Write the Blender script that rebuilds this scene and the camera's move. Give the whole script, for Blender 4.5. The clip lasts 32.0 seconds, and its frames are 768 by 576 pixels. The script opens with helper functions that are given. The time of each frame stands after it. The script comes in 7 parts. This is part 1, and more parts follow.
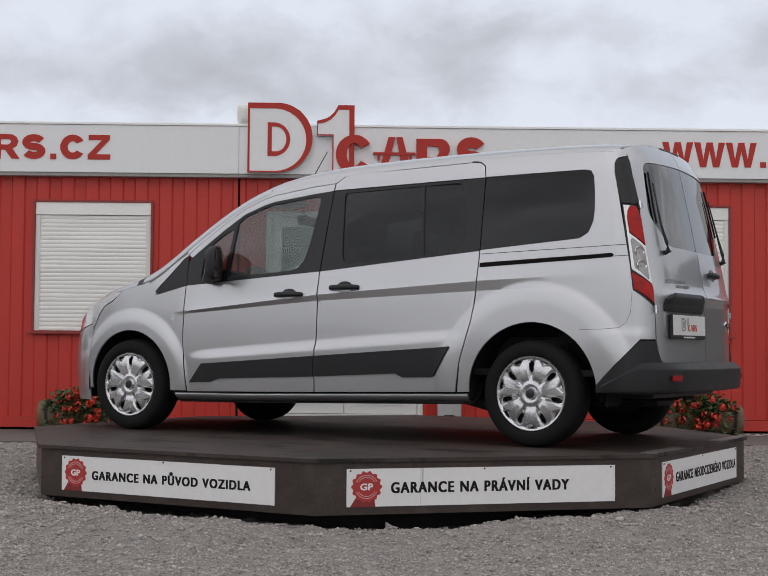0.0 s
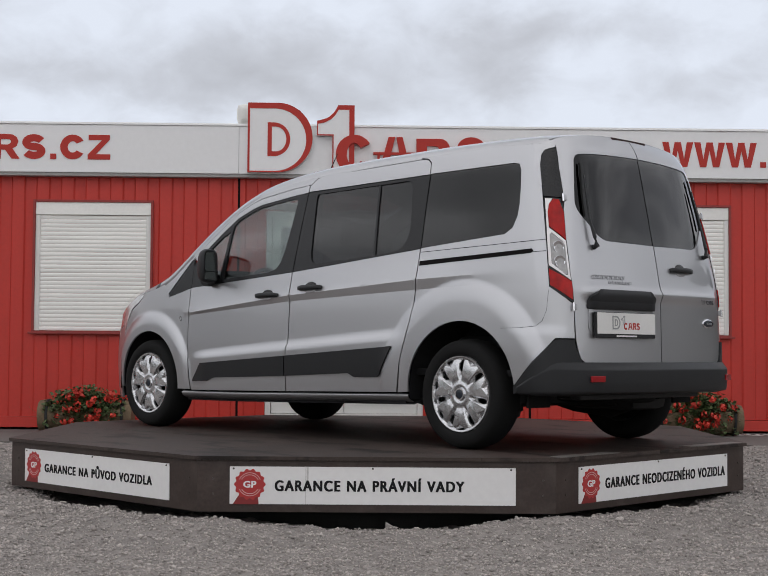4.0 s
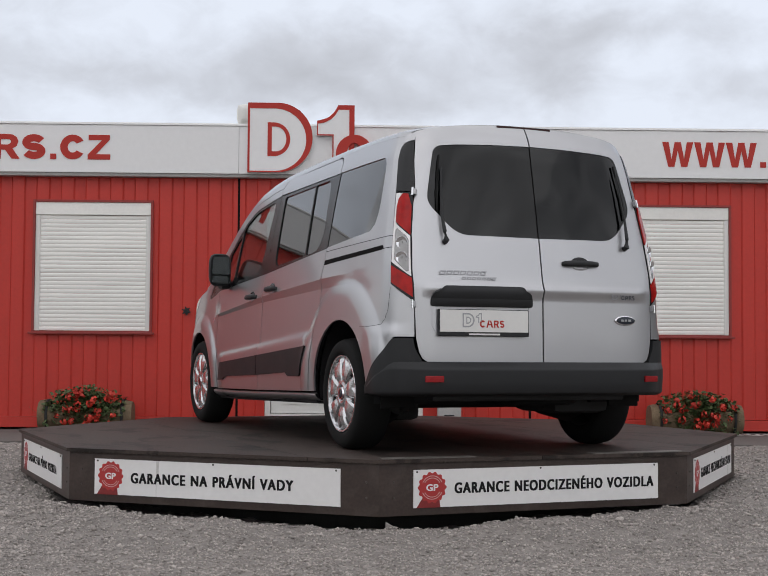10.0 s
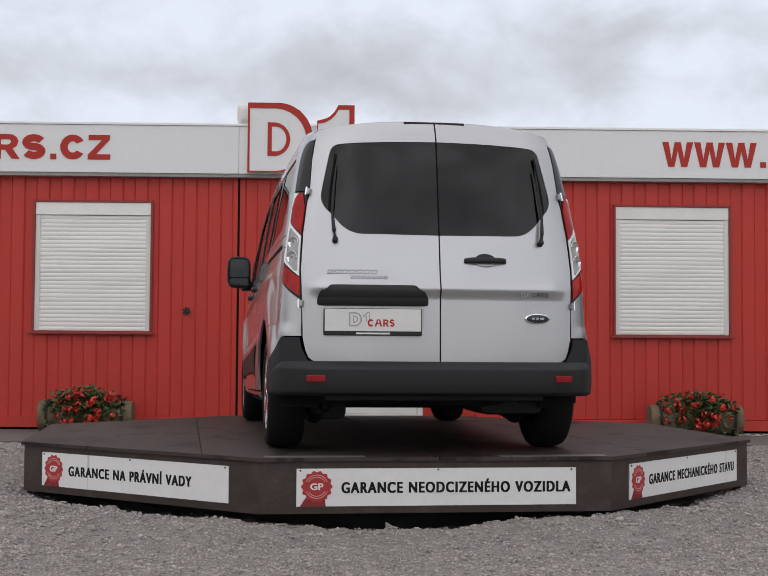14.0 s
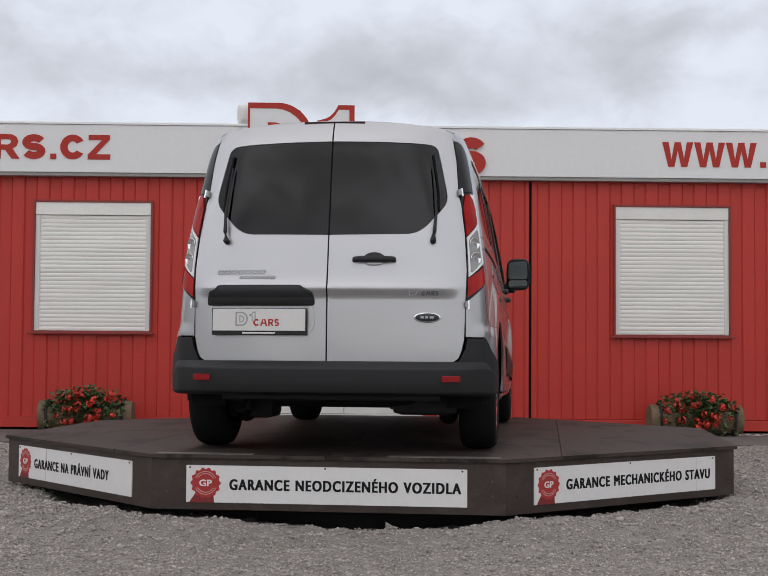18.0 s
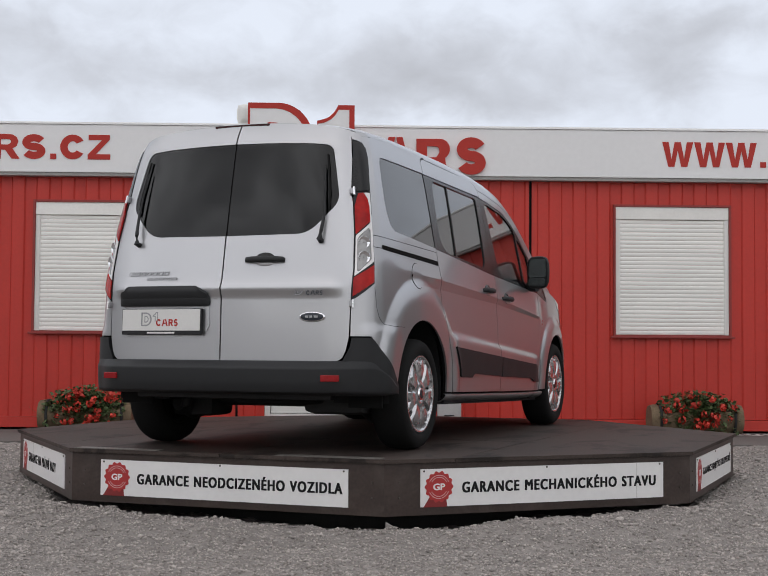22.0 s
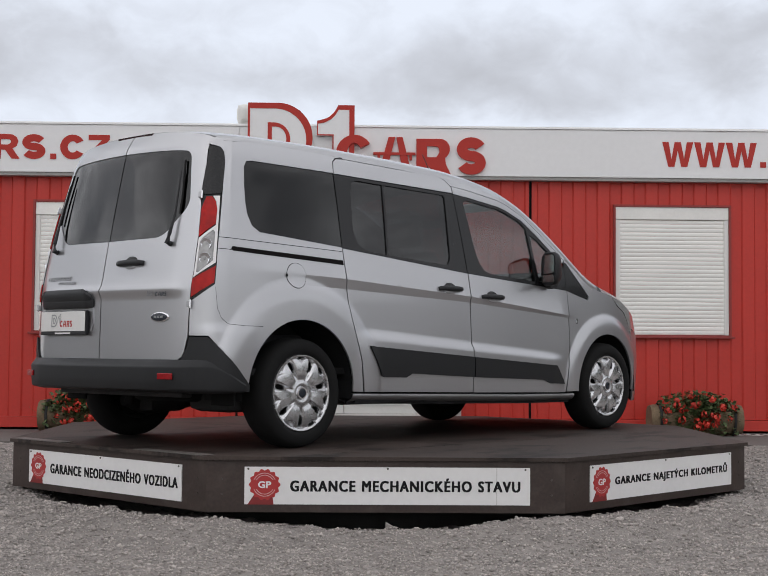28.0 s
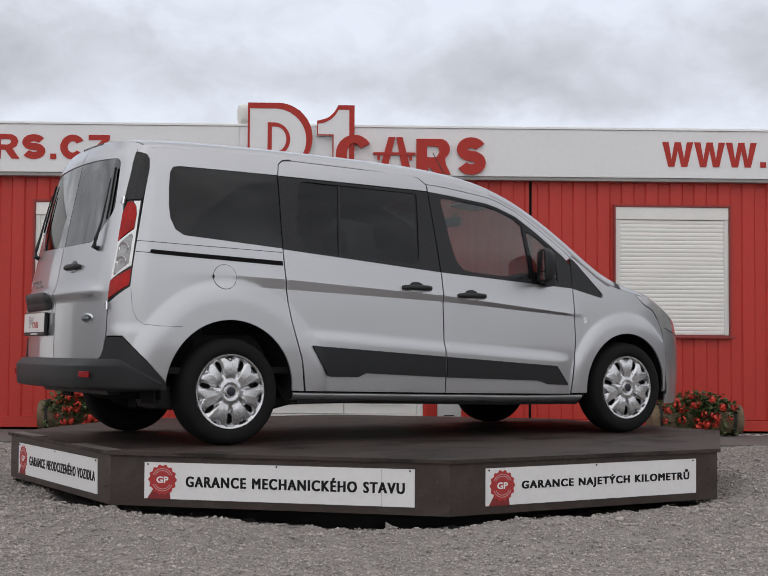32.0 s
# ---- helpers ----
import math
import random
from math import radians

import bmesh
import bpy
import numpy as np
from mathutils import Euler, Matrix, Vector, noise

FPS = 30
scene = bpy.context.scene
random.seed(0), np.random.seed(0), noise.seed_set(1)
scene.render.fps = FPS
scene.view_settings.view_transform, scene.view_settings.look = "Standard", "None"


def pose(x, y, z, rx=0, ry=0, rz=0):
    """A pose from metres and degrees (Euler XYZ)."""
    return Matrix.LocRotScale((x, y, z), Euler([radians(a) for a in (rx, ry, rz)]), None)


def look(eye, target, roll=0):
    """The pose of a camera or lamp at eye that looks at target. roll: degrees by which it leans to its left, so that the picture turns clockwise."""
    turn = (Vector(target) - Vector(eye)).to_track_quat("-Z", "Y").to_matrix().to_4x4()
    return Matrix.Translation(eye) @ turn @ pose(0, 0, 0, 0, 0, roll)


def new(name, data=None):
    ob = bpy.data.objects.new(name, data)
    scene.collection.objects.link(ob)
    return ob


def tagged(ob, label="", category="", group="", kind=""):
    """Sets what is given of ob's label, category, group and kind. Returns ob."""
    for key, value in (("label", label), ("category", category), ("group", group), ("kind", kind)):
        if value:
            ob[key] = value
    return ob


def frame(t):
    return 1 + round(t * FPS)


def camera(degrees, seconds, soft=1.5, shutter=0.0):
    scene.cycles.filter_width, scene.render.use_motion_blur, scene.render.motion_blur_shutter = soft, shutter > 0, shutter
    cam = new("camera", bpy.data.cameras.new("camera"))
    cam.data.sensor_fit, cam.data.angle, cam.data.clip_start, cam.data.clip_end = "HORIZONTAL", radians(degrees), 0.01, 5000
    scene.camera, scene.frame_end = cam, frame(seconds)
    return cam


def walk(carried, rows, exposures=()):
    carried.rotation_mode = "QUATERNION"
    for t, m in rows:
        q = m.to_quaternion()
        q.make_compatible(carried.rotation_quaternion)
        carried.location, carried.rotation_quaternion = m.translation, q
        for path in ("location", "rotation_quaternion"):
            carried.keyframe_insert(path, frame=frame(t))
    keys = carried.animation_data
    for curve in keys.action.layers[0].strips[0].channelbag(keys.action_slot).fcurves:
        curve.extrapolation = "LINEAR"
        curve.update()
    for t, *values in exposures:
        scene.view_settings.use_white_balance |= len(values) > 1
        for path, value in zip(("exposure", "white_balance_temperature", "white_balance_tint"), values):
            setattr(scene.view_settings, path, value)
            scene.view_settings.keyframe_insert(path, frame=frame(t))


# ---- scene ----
# World: z = 0 is the turntable's deck, its axis is x = y = 0, and +y runs from the camera to the building.
from mathutils.geometry import delaunay_2d_cdt

cam = camera(31.371, 32.0, soft=1.05)
EYE = Vector((0.0, -9.612, 0.564))
YAW, PITCH, ROLL = radians(-0.192), radians(2.629), 0.4018
AHEAD = Vector((-math.sin(YAW) * math.cos(PITCH), math.cos(YAW) * math.cos(PITCH), math.sin(PITCH)))
CAM_POSE = look(EYE, EYE + AHEAD * 10, ROLL)
walk(cam, [(0.0, CAM_POSE), (32.0, CAM_POSE)], [(0.0, -0.08), (3.0, -0.06), (12.0, 0.02), (18.0, -0.03), (23.0, 0.02), (28.0, 0.06), (32.0, 0.02)])

SUN_EL, SUN_AZ = radians(52), radians(205)


def cloud_nodes(nt, vec):
    """Grey overcast cloud colour from a direction-like vector; returns the colour socket."""
    n, l = nt.nodes, nt.links
    mp = n.new("ShaderNodeMapping")
    mp.inputs["Scale"].default_value = (1.0, 1.0, 1.9)
    mp.inputs["Location"].default_value = (3.1, 1.7, 0.4)
    l.new(vec, mp.inputs["Vector"])
    big = n.new("ShaderNodeTexNoise")
    big.inputs["Scale"].default_value = 4.5
    big.inputs["Detail"].default_value = 6.0
    big.inputs["Roughness"].default_value = 0.56
    big.inputs["Distortion"].default_value = 0.5
    l.new(mp.outputs[0], big.inputs["Vector"])
    ramp = n.new("ShaderNodeValToRGB")
    e = ramp.color_ramp.elements
    e[0].position, e[0].color = 0.36, (0.98, 0.98, 1.0, 1)
    e[1].position, e[1].color = 0.64, (0.40, 0.395, 0.405, 1)
    m = ramp.color_ramp.elements.new(0.5)
    m.color = (0.62, 0.615, 0.625, 1)
    l.new(big.outputs["Fac"], ramp.inputs[0])
    return ramp.outputs[0]


world = bpy.data.worlds.new("overcast_sky")
scene.world = world
world.use_nodes = True
wn, wl = world.node_tree.nodes, world.node_tree.links
wn.clear()
sky = wn.new("ShaderNodeTexSky")
sky.sky_type = "NISHITA"
sky.sun_disc = False
sky.sun_elevation, sky.sun_rotation = SUN_EL, SUN_AZ
sky_bg = wn.new("ShaderNodeBackground")
sky_bg.inputs["Strength"].default_value = 0.022
wl.new(sky.outputs[0], sky_bg.inputs["Color"])
coord = wn.new("ShaderNodeTexCoord")
cloud_bg = wn.new("ShaderNodeBackground")
cloud_bg.inputs["Strength"].default_value = 1.17
wl.new(cloud_nodes(world.node_tree, coord.outputs["Generated"]), cloud_bg.inputs["Color"])
both = wn.new("ShaderNodeAddShader")
wl.new(sky_bg.outputs[0], both.inputs[0])
wl.new(cloud_bg.outputs[0], both.inputs[1])
wout = wn.new("ShaderNodeOutputWorld")
wl.new(both.outputs[0], wout.inputs["Surface"])

sun = new("sun", bpy.data.lights.new("sun", "SUN"))
sun.data.energy, sun.data.angle, sun.data.color = 0.55, radians(130), (1.0, 0.97, 0.93)
sun.matrix_world = look((0, 0, 60), Vector((0, 0, 60)) - Vector((math.sin(SUN_AZ) * math.cos(SUN_EL), math.cos(SUN_AZ) * math.cos(SUN_EL), math.sin(SUN_EL))))

# ---- materials ----
def material(name, base, rough=0.6, metal=0.0, vary=0.12, scale=6.0, fine=60.0, bump=0.0, coat=0.0, per_object=0.0, dark=None, spec=0.5, per_piece=0.0, coat_rough=0.03, stain=None, edge=None, coat_ior=1.5, stretch=None):
    """A surface with colour variation at two scales, roughness variation and a fine bump, in object space."""
    mat = bpy.data.materials.new(name)
    mat.use_nodes = True
    nt = mat.node_tree
    n, l = nt.nodes, nt.links
    b = n["Principled BSDF"]
    b.inputs["Roughness"].default_value = rough
    b.inputs["Metallic"].default_value = metal
    b.inputs["Coat Weight"].default_value = coat
    b.inputs["Coat Roughness"].default_value = coat_rough
    b.inputs["Coat IOR"].default_value = coat_ior
    b.inputs["Specular IOR Level"].default_value = spec
    tc = n.new("ShaderNodeTexCoord")
    src = tc.outputs["Object"]
    if per_object:
        info = n.new("ShaderNodeObjectInfo")
        off = n.new("ShaderNodeVectorMath")
        off.operation = "MULTIPLY_ADD"
        comb = n.new("ShaderNodeCombineXYZ")
        for k in range(3):
            l.new(info.outputs["Random"], comb.inputs[k])
        l.new(comb.outputs[0], off.inputs[0])
        off.inputs[1].default_value = (37, 53, 71)
        l.new(src, off.inputs[2])
        src = off.outputs[0]
    one = n.new("ShaderNodeTexNoise")
    one.inputs["Scale"].default_value = scale
    one.inputs["Detail"].default_value = 5
    two = n.new("ShaderNodeTexNoise")
    two.inputs["Scale"].default_value = fine
    two.inputs["Detail"].default_value = 3
    l.new(src, one.inputs["Vector"])
    l.new(src, two.inputs["Vector"])
    add = n.new("ShaderNodeMath")
    add.operation = "ADD"
    l.new(one.outputs["Fac"], add.inputs[0])
    l.new(two.outputs["Fac"], add.inputs[1])
    rng = n.new("ShaderNodeMapRange")
    rng.inputs["From Min"].default_value, rng.inputs["From Max"].default_value = 0.6, 1.4
    rng.inputs["To Min"].default_value, rng.inputs["To Max"].default_value = 0.0, 1.0
    l.new(add.outputs[0], rng.inputs["Value"])
    mix = n.new("ShaderNodeMix")
    mix.data_type = "RGBA"
    lo = dark if dark else tuple(c * (1 - vary) for c in base)
    hi = tuple(min(1, c * (1 + vary)) for c in base) if not dark else base
    mix.inputs[6].default_value, mix.inputs[7].default_value = (*lo, 1), (*hi, 1)
    l.new(rng.outputs[0], mix.inputs[0])
    col = mix.outputs[2]
    if per_object:
        hsv = n.new("ShaderNodeHueSaturation")
        m2 = n.new("ShaderNodeMapRange")
        m2.inputs["To Min"].default_value, m2.inputs["To Max"].default_value = 1 - per_object, 1 + per_object
        l.new(info.outputs["Random"], m2.inputs["Value"])
        l.new(m2.outputs[0], hsv.inputs["Value"])
        l.new(col, hsv.inputs["Color"])
        col = hsv.outputs[0]
    if per_piece:
        geo = n.new("ShaderNodeNewGeometry")
        hs2 = n.new("ShaderNodeHueSaturation")
        m3 = n.new("ShaderNodeMapRange")
        m3.inputs["To Min"].default_value, m3.inputs["To Max"].default_value = 1 - per_piece, 1 + per_piece
        l.new(geo.outputs["Random Per Island"], m3.inputs["Value"])
        l.new(m3.outputs[0], hs2.inputs["Value"])
        l.new(col, hs2.inputs["Color"])
        col = hs2.outputs[0]
    if stain:
        tint, size, lo_, hi_, much = stain
        st = n.new("ShaderNodeTexNoise")
        st.inputs["Scale"].default_value, st.inputs["Detail"].default_value, st.inputs["Roughness"].default_value, st.inputs["Distortion"].default_value = size, 6, 0.62, 0.6
        if stretch:
            mp = n.new("ShaderNodeMapping")
            mp.inputs["Scale"].default_value = stretch
            l.new(src, mp.inputs["Vector"])
            l.new(mp.outputs[0], st.inputs["Vector"])
        else:
            l.new(src, st.inputs["Vector"])
        sr = n.new("ShaderNodeMapRange")
        sr.inputs["From Min"].default_value, sr.inputs["From Max"].default_value, sr.inputs["To Max"].default_value = lo_, hi_, much
        l.new(st.outputs["Fac"], sr.inputs["Value"])
        sm = n.new("ShaderNodeMix")
        sm.data_type = "RGBA"
        sm.inputs[7].default_value = (*tint, 1)
        l.new(sr.outputs[0], sm.inputs[0])
        l.new(col, sm.inputs[6])
        col = sm.outputs[2]
    if edge:
        b.inputs["Specular Tint"].default_value = (*edge, 1)
    l.new(col, b.inputs["Base Color"])
    rr = n.new("ShaderNodeMapRange")
    rr.inputs["To Min"].default_value, rr.inputs["To Max"].default_value = max(0.02, rough - 0.06), min(1, rough + 0.06)
    l.new(one.outputs["Fac"], rr.inputs["Value"])
    l.new(rr.outputs[0], b.inputs["Roughness"])
    if bump:
        bp = n.new("ShaderNodeBump")
        bp.inputs["Strength"].default_value = 0.6
        bp.inputs["Distance"].default_value = bump
        l.new(two.outputs["Fac"], bp.inputs["Height"])
        l.new(bp.outputs[0], b.inputs["Normal"])
    return mat


def glass_material(name, tint, rough=0.0, dark=0.0):
    """Thin window glass: a clear tinted pane with mirror gloss by Fresnel."""
    mat = bpy.data.materials.new(name)
    mat.use_nodes = True
    nt = mat.node_tree
    n, l = nt.nodes, nt.links
    n.remove(n["Principled BSDF"])
    tr = n.new("ShaderNodeBsdfTransparent")
    tr.inputs["Color"].default_value = (*tint, 1)
    gl = n.new("ShaderNodeBsdfGlossy")
    gl.inputs["Roughness"].default_value = rough
    lw = n.new("ShaderNodeLayerWeight")
    lw.inputs["Blend"].default_value = 0.5
    po = n.new("ShaderNodeMath")
    po.operation = "POWER"
    po.inputs[1].default_value = 2.9
    l.new(lw.outputs["Facing"], po.inputs[0])
    fr = n.new("ShaderNodeMath")
    fr.operation = "MULTIPLY_ADD"
    fr.inputs[1].default_value, fr.inputs[2].default_value = 0.86, 0.035 + dark
    l.new(po.outputs[0], fr.inputs[0])
    mx = n.new("ShaderNodeMixShader")
    l.new(fr.outputs[0], mx.inputs[0])
    l.new(tr.outputs[0], mx.inputs[1])
    l.new(gl.outputs[0], mx.inputs[2])
    l.new(mx.outputs[0], n["Material Output"].inputs["Surface"])
    return mat


M_GRAVEL_FLOOR = material("gravel_ground", (0.240, 0.217, 0.201), 0.95, vary=0.34, scale=9.0, fine=70, bump=0.02)
M_STONE = material("gravel_stone", (0.358, 0.322, 0.299), 0.9, vary=0.30, scale=12, fine=160, bump=0.003, per_piece=0.36)
M_PAVE = material("old_concrete", (0.13, 0.118, 0.11), 0.9, vary=0.2, scale=2.5, fine=70, bump=0.006)
M_RED = material("red_painted_steel", (0.51, 0.031, 0.019), 0.5, vary=0.08, scale=1.2, fine=30, bump=0.0006)
M_RED_DARK = material("dark_red_paint", (0.26, 0.03, 0.025), 0.55, vary=0.1, scale=3, fine=40)
M_JOINT = material("dark_joint_rubber", (0.010, 0.009, 0.009), 0.9, spec=0.08)
M_FASCIA = material("white_sheet_metal", (0.785, 0.778, 0.780), 0.4, vary=0.03, scale=0.8, fine=20, bump=0.0004)
M_WHITE = material("white_pvc", (0.74, 0.73, 0.70), 0.45, vary=0.05, scale=4, fine=50)
M_SHUTTER = material("cream_shutter_slat", (0.85, 0.83, 0.79), 0.5, vary=0.05, scale=3, fine=40, per_object=0.055)
M_FLASHING = material("bright_white_flashing", (0.88, 0.875, 0.87), 0.35, vary=0.03, scale=2, fine=30)
M_TRIM = material("grey_trim_metal", (0.30, 0.29, 0.28), 0.5, vary=0.1)
M_CABINET = material("pale_grey_plastic", (0.46, 0.45, 0.44), 0.5, vary=0.08)
M_LETTER = material("red_letter_film", (0.43, 0.030, 0.020), 0.45, spec=0.3, vary=0.07)
M_DECK = material("brown_anti_slip_plywood", (0.052, 0.039, 0.034), 0.60, spec=0.22, vary=0.42, scale=2.2, fine=70, bump=0.002, per_object=0.10, stain=((0.010, 0.008, 0.007), 2.0, 0.535, 0.60, 0.75), stretch=(0.8, 1.6, 1.0))
M_SKIRT = material("brown_coated_plywood", (0.041, 0.026, 0.021), 0.46, vary=0.35, scale=4, fine=60, bump=0.001, stain=((0.095, 0.074, 0.064), 5.5, 0.52, 0.82, 0.7))
M_SIGN = material("white_sign_board", (0.80, 0.785, 0.775), 0.4, vary=0.04, scale=3, fine=30)
M_SIGN_LINE = material("grey_line_on_sign", (0.56, 0.54, 0.52), 0.5, vary=0.2, scale=20, fine=60)
M_BLACK_INK = material("black_print", (0.010, 0.010, 0.011), 0.6, spec=0.2)
M_SEAL = material("red_seal_print", (0.42, 0.03, 0.03), 0.5, vary=0.08)
M_SEAL_DARK = material("dark_red_seal_print", (0.22, 0.02, 0.02), 0.5, vary=0.08)
M_SEAL_LIGHT = material("pale_seal_print", (0.62, 0.42, 0.40), 0.5)
M_SCREW = material("zinc_screw", (0.10, 0.09, 0.08), 0.45, 0.8)
M_PLATE_STEEL = material("worn_steel_plate", (0.17, 0.155, 0.143), 0.55, 0.4, vary=0.35, scale=9, fine=80)
M_STEEL_DARK = material("dark_machine_steel", (0.03, 0.03, 0.03), 0.7, 0.3)

# ---- mesh helpers ----
def mesh_of(bm, name="mesh", smooth=False, angle=35):
    me = bpy.data.meshes.new(name)
    bm.normal_update()
    bm.to_mesh(me)
    bm.free()
    if smooth:
        me.polygons.foreach_set("use_smooth", [True] * len(me.polygons))
        me.set_sharp_from_angle(angle=radians(angle))
    return me


def part(name, bm, mat, parent=None, label="", m=None, smooth=False, angle=35):
    """Links a bmesh as one mesh object under a thing or a part (or at top level)."""
    me = bm if isinstance(bm, bpy.types.Mesh) else mesh_of(bm, name, smooth, angle)
    if mat is not None and not me.materials:
        for k in mat if isinstance(mat, (list, tuple)) else (mat,):
            me.materials.append(k)
    ob = new(name, me)
    if parent is not None:
        ob.parent = parent
    if m is not None:
        ob.matrix_basis = m
    return tagged(ob, label)


def empty(name, m=None):
    ob = new(name)
    ob.empty_display_size = 0.2
    if m is not None:
        ob.matrix_basis = m
    return ob


def box(bm, x0, x1, y0, y1, z0, z1, bev=0.0, m=None, mat=0):
    """Adds a box between the given planes, its edges bevelled."""
    mm = Matrix.Translation(((x0 + x1) / 2, (y0 + y1) / 2, (z0 + z1) / 2)) @ Matrix.Diagonal((abs(x1 - x0), abs(y1 - y0), abs(z1 - z0), 1))
    if m is not None:
        mm = m @ mm
    r = bmesh.ops.create_cube(bm, size=1, matrix=mm)
    vs = r["verts"]
    fs = list({f for v in vs for f in v.link_faces})
    for f in fs:
        f.material_index = mat
    if bev:
        es = list({e for v in vs for e in v.link_edges})
        bmesh.ops.bevel(bm, geom=es, offset=bev, segments=2, affect="EDGES", profile=0.6)
    return bm


def bx(*a, **k):
    return box(bmesh.new(), *a, **k)


def cyl(bm, r1, r2, depth, m, seg=24, cap=True):
    bmesh.ops.create_cone(bm, cap_ends=cap, segments=seg, radius1=r1, radius2=r2, depth=depth, matrix=m)
    return bm


def extruded(bm, pts, depth, m=None, bev=0.0, mat=0):
    """A flat outline in x, z set upright and pushed back along +y by depth; its front faces -y."""
    front = [bm.verts.new((x, 0, z)) for x, z in pts]
    back = [bm.verts.new((x, depth, z)) for x, z in pts]
    k = len(pts)
    fs = [bm.faces.new(front), bm.faces.new(back[::-1])]
    for i in range(k):
        fs.append(bm.faces.new((front[(i + 1) % k], front[i], back[i], back[(i + 1) % k])))
    for f in fs:
        f.material_index = mat
    if m is not None:
        bmesh.ops.transform(bm, matrix=m, verts=front + back)
    if bev:
        bmesh.ops.bevel(bm, geom=[e for e in fs[0].edges], offset=bev, segments=2, affect="EDGES")
    bmesh.ops.recalc_face_normals(bm, faces=bm.faces)
    return bm


def ring(bm, outer, inner, depth, m=None, mat=0):
    """A frame between two outlines of equal count in x, z, pushed back along +y."""
    k = len(outer)
    lay = [[bm.verts.new((x, y, z)) for x, z in pts] for y in (0, depth) for pts in (outer, inner)]
    fo, fi, bo, bi = lay
    for i in range(k):
        j = (i + 1) % k
        for q in ((fo[i], fo[j], fi[j], fi[i]), (bo[j], bo[i], bi[i], bi[j]), (fo[j], fo[i], bo[i], bo[j]), (fi[i], fi[j], bi[j], bi[i])):
            f = bm.faces.new(q)
            f.material_index = mat
    if m is not None:
        bmesh.ops.transform(bm, matrix=m, verts=fo + fi + bo + bi)
    bmesh.ops.recalc_face_normals(bm, faces=bm.faces)
    return bm


def lathe(bm, prof, m, seg=48, mat=0, close=False):
    """Turns a profile of (radius, height) about the local z axis."""
    rings = []
    for r, h in prof:
        rings.append([bm.verts.new(m @ Vector((r * math.cos(2 * math.pi * i / seg), r * math.sin(2 * math.pi * i / seg), h))) for i in range(seg)])
    pairs = list(zip(rings, rings[1:])) + ([(rings[-1], rings[0])] if close else [])
    for a, b in pairs:
        for i in range(seg):
            j = (i + 1) % seg
            f = bm.faces.new((a[i], a[j], b[j], b[i]))
            f.material_index = mat
            f.smooth = True
    return bm


def tube(bm, pts, r, seg=10, mat=0):
    """A round bar along a line of points."""
    rings = []
    pts = [Vector(p) for p in pts]
    for i, p in enumerate(pts):
        d = (pts[min(i + 1, len(pts) - 1)] - pts[max(i - 1, 0)]).normalized()
        q = d.to_track_quat("Z", "Y")
        rr = r[i] if isinstance(r, (list, tuple)) else r
        rings.append([bm.verts.new(p + q @ Vector((rr * math.cos(2 * math.pi * k / seg), rr * math.sin(2 * math.pi * k / seg), 0))) for k in range(seg)])
    for a, b in zip(rings, rings[1:]):
        for k in range(seg):
            f = bm.faces.new((a[k], a[(k + 1) % seg], b[(k + 1) % seg], b[k]))
            f.smooth, f.material_index = True, mat
    bm.faces.new(rings[0][::-1]).material_index = mat
    bm.faces.new(rings[-1]).material_index = mat
    return bm


def text_mesh(body, width, height, thick=0.002, bold=0.0, spacing=1.0):
    """A mesh of the words in the built-in font, fitted to width and height, upright in x, z, facing -y, its lower left corner at 0."""
    cu = bpy.data.curves.new("words", "FONT")
    cu.body, cu.size, cu.extrude, cu.offset = body, 1.0, 0.01, bold
    cu.resolution_u, cu.space_character, cu.space_word = 4, spacing, 1.15
    ob = bpy.data.objects.new("words", cu)
    scene.collection.objects.link(ob)
    me = bpy.data.meshes.new_from_object(ob.evaluated_get(bpy.context.evaluated_depsgraph_get()))
    bpy.data.objects.remove(ob)
    bpy.data.curves.remove(cu)
    co = np.empty(len(me.vertices) * 3)
    me.vertices.foreach_get("co", co)
    co = co.reshape(-1, 3)
    lo, hi = co.min(0), co.max(0)
    x = (co[:, 0] - lo[0]) / (hi[0] - lo[0]) * width
    z = (co[:, 1] - lo[1]) / (hi[1] - lo[1]) * height
    y = -(co[:, 2] - lo[2]) / (hi[2] - lo[2]) * thick
    me.vertices.foreach_set("co", np.stack([x, y, z], 1).ravel())
    me.materials.clear()
    me.update()
    return me


# ---- the place: ground, building, flower troughs ----
WALL = pose(0, 4.10, 0, 0, 0, 1.15)   # along the wall's face: x along it, y into the building
PAVE_Z = -0.240


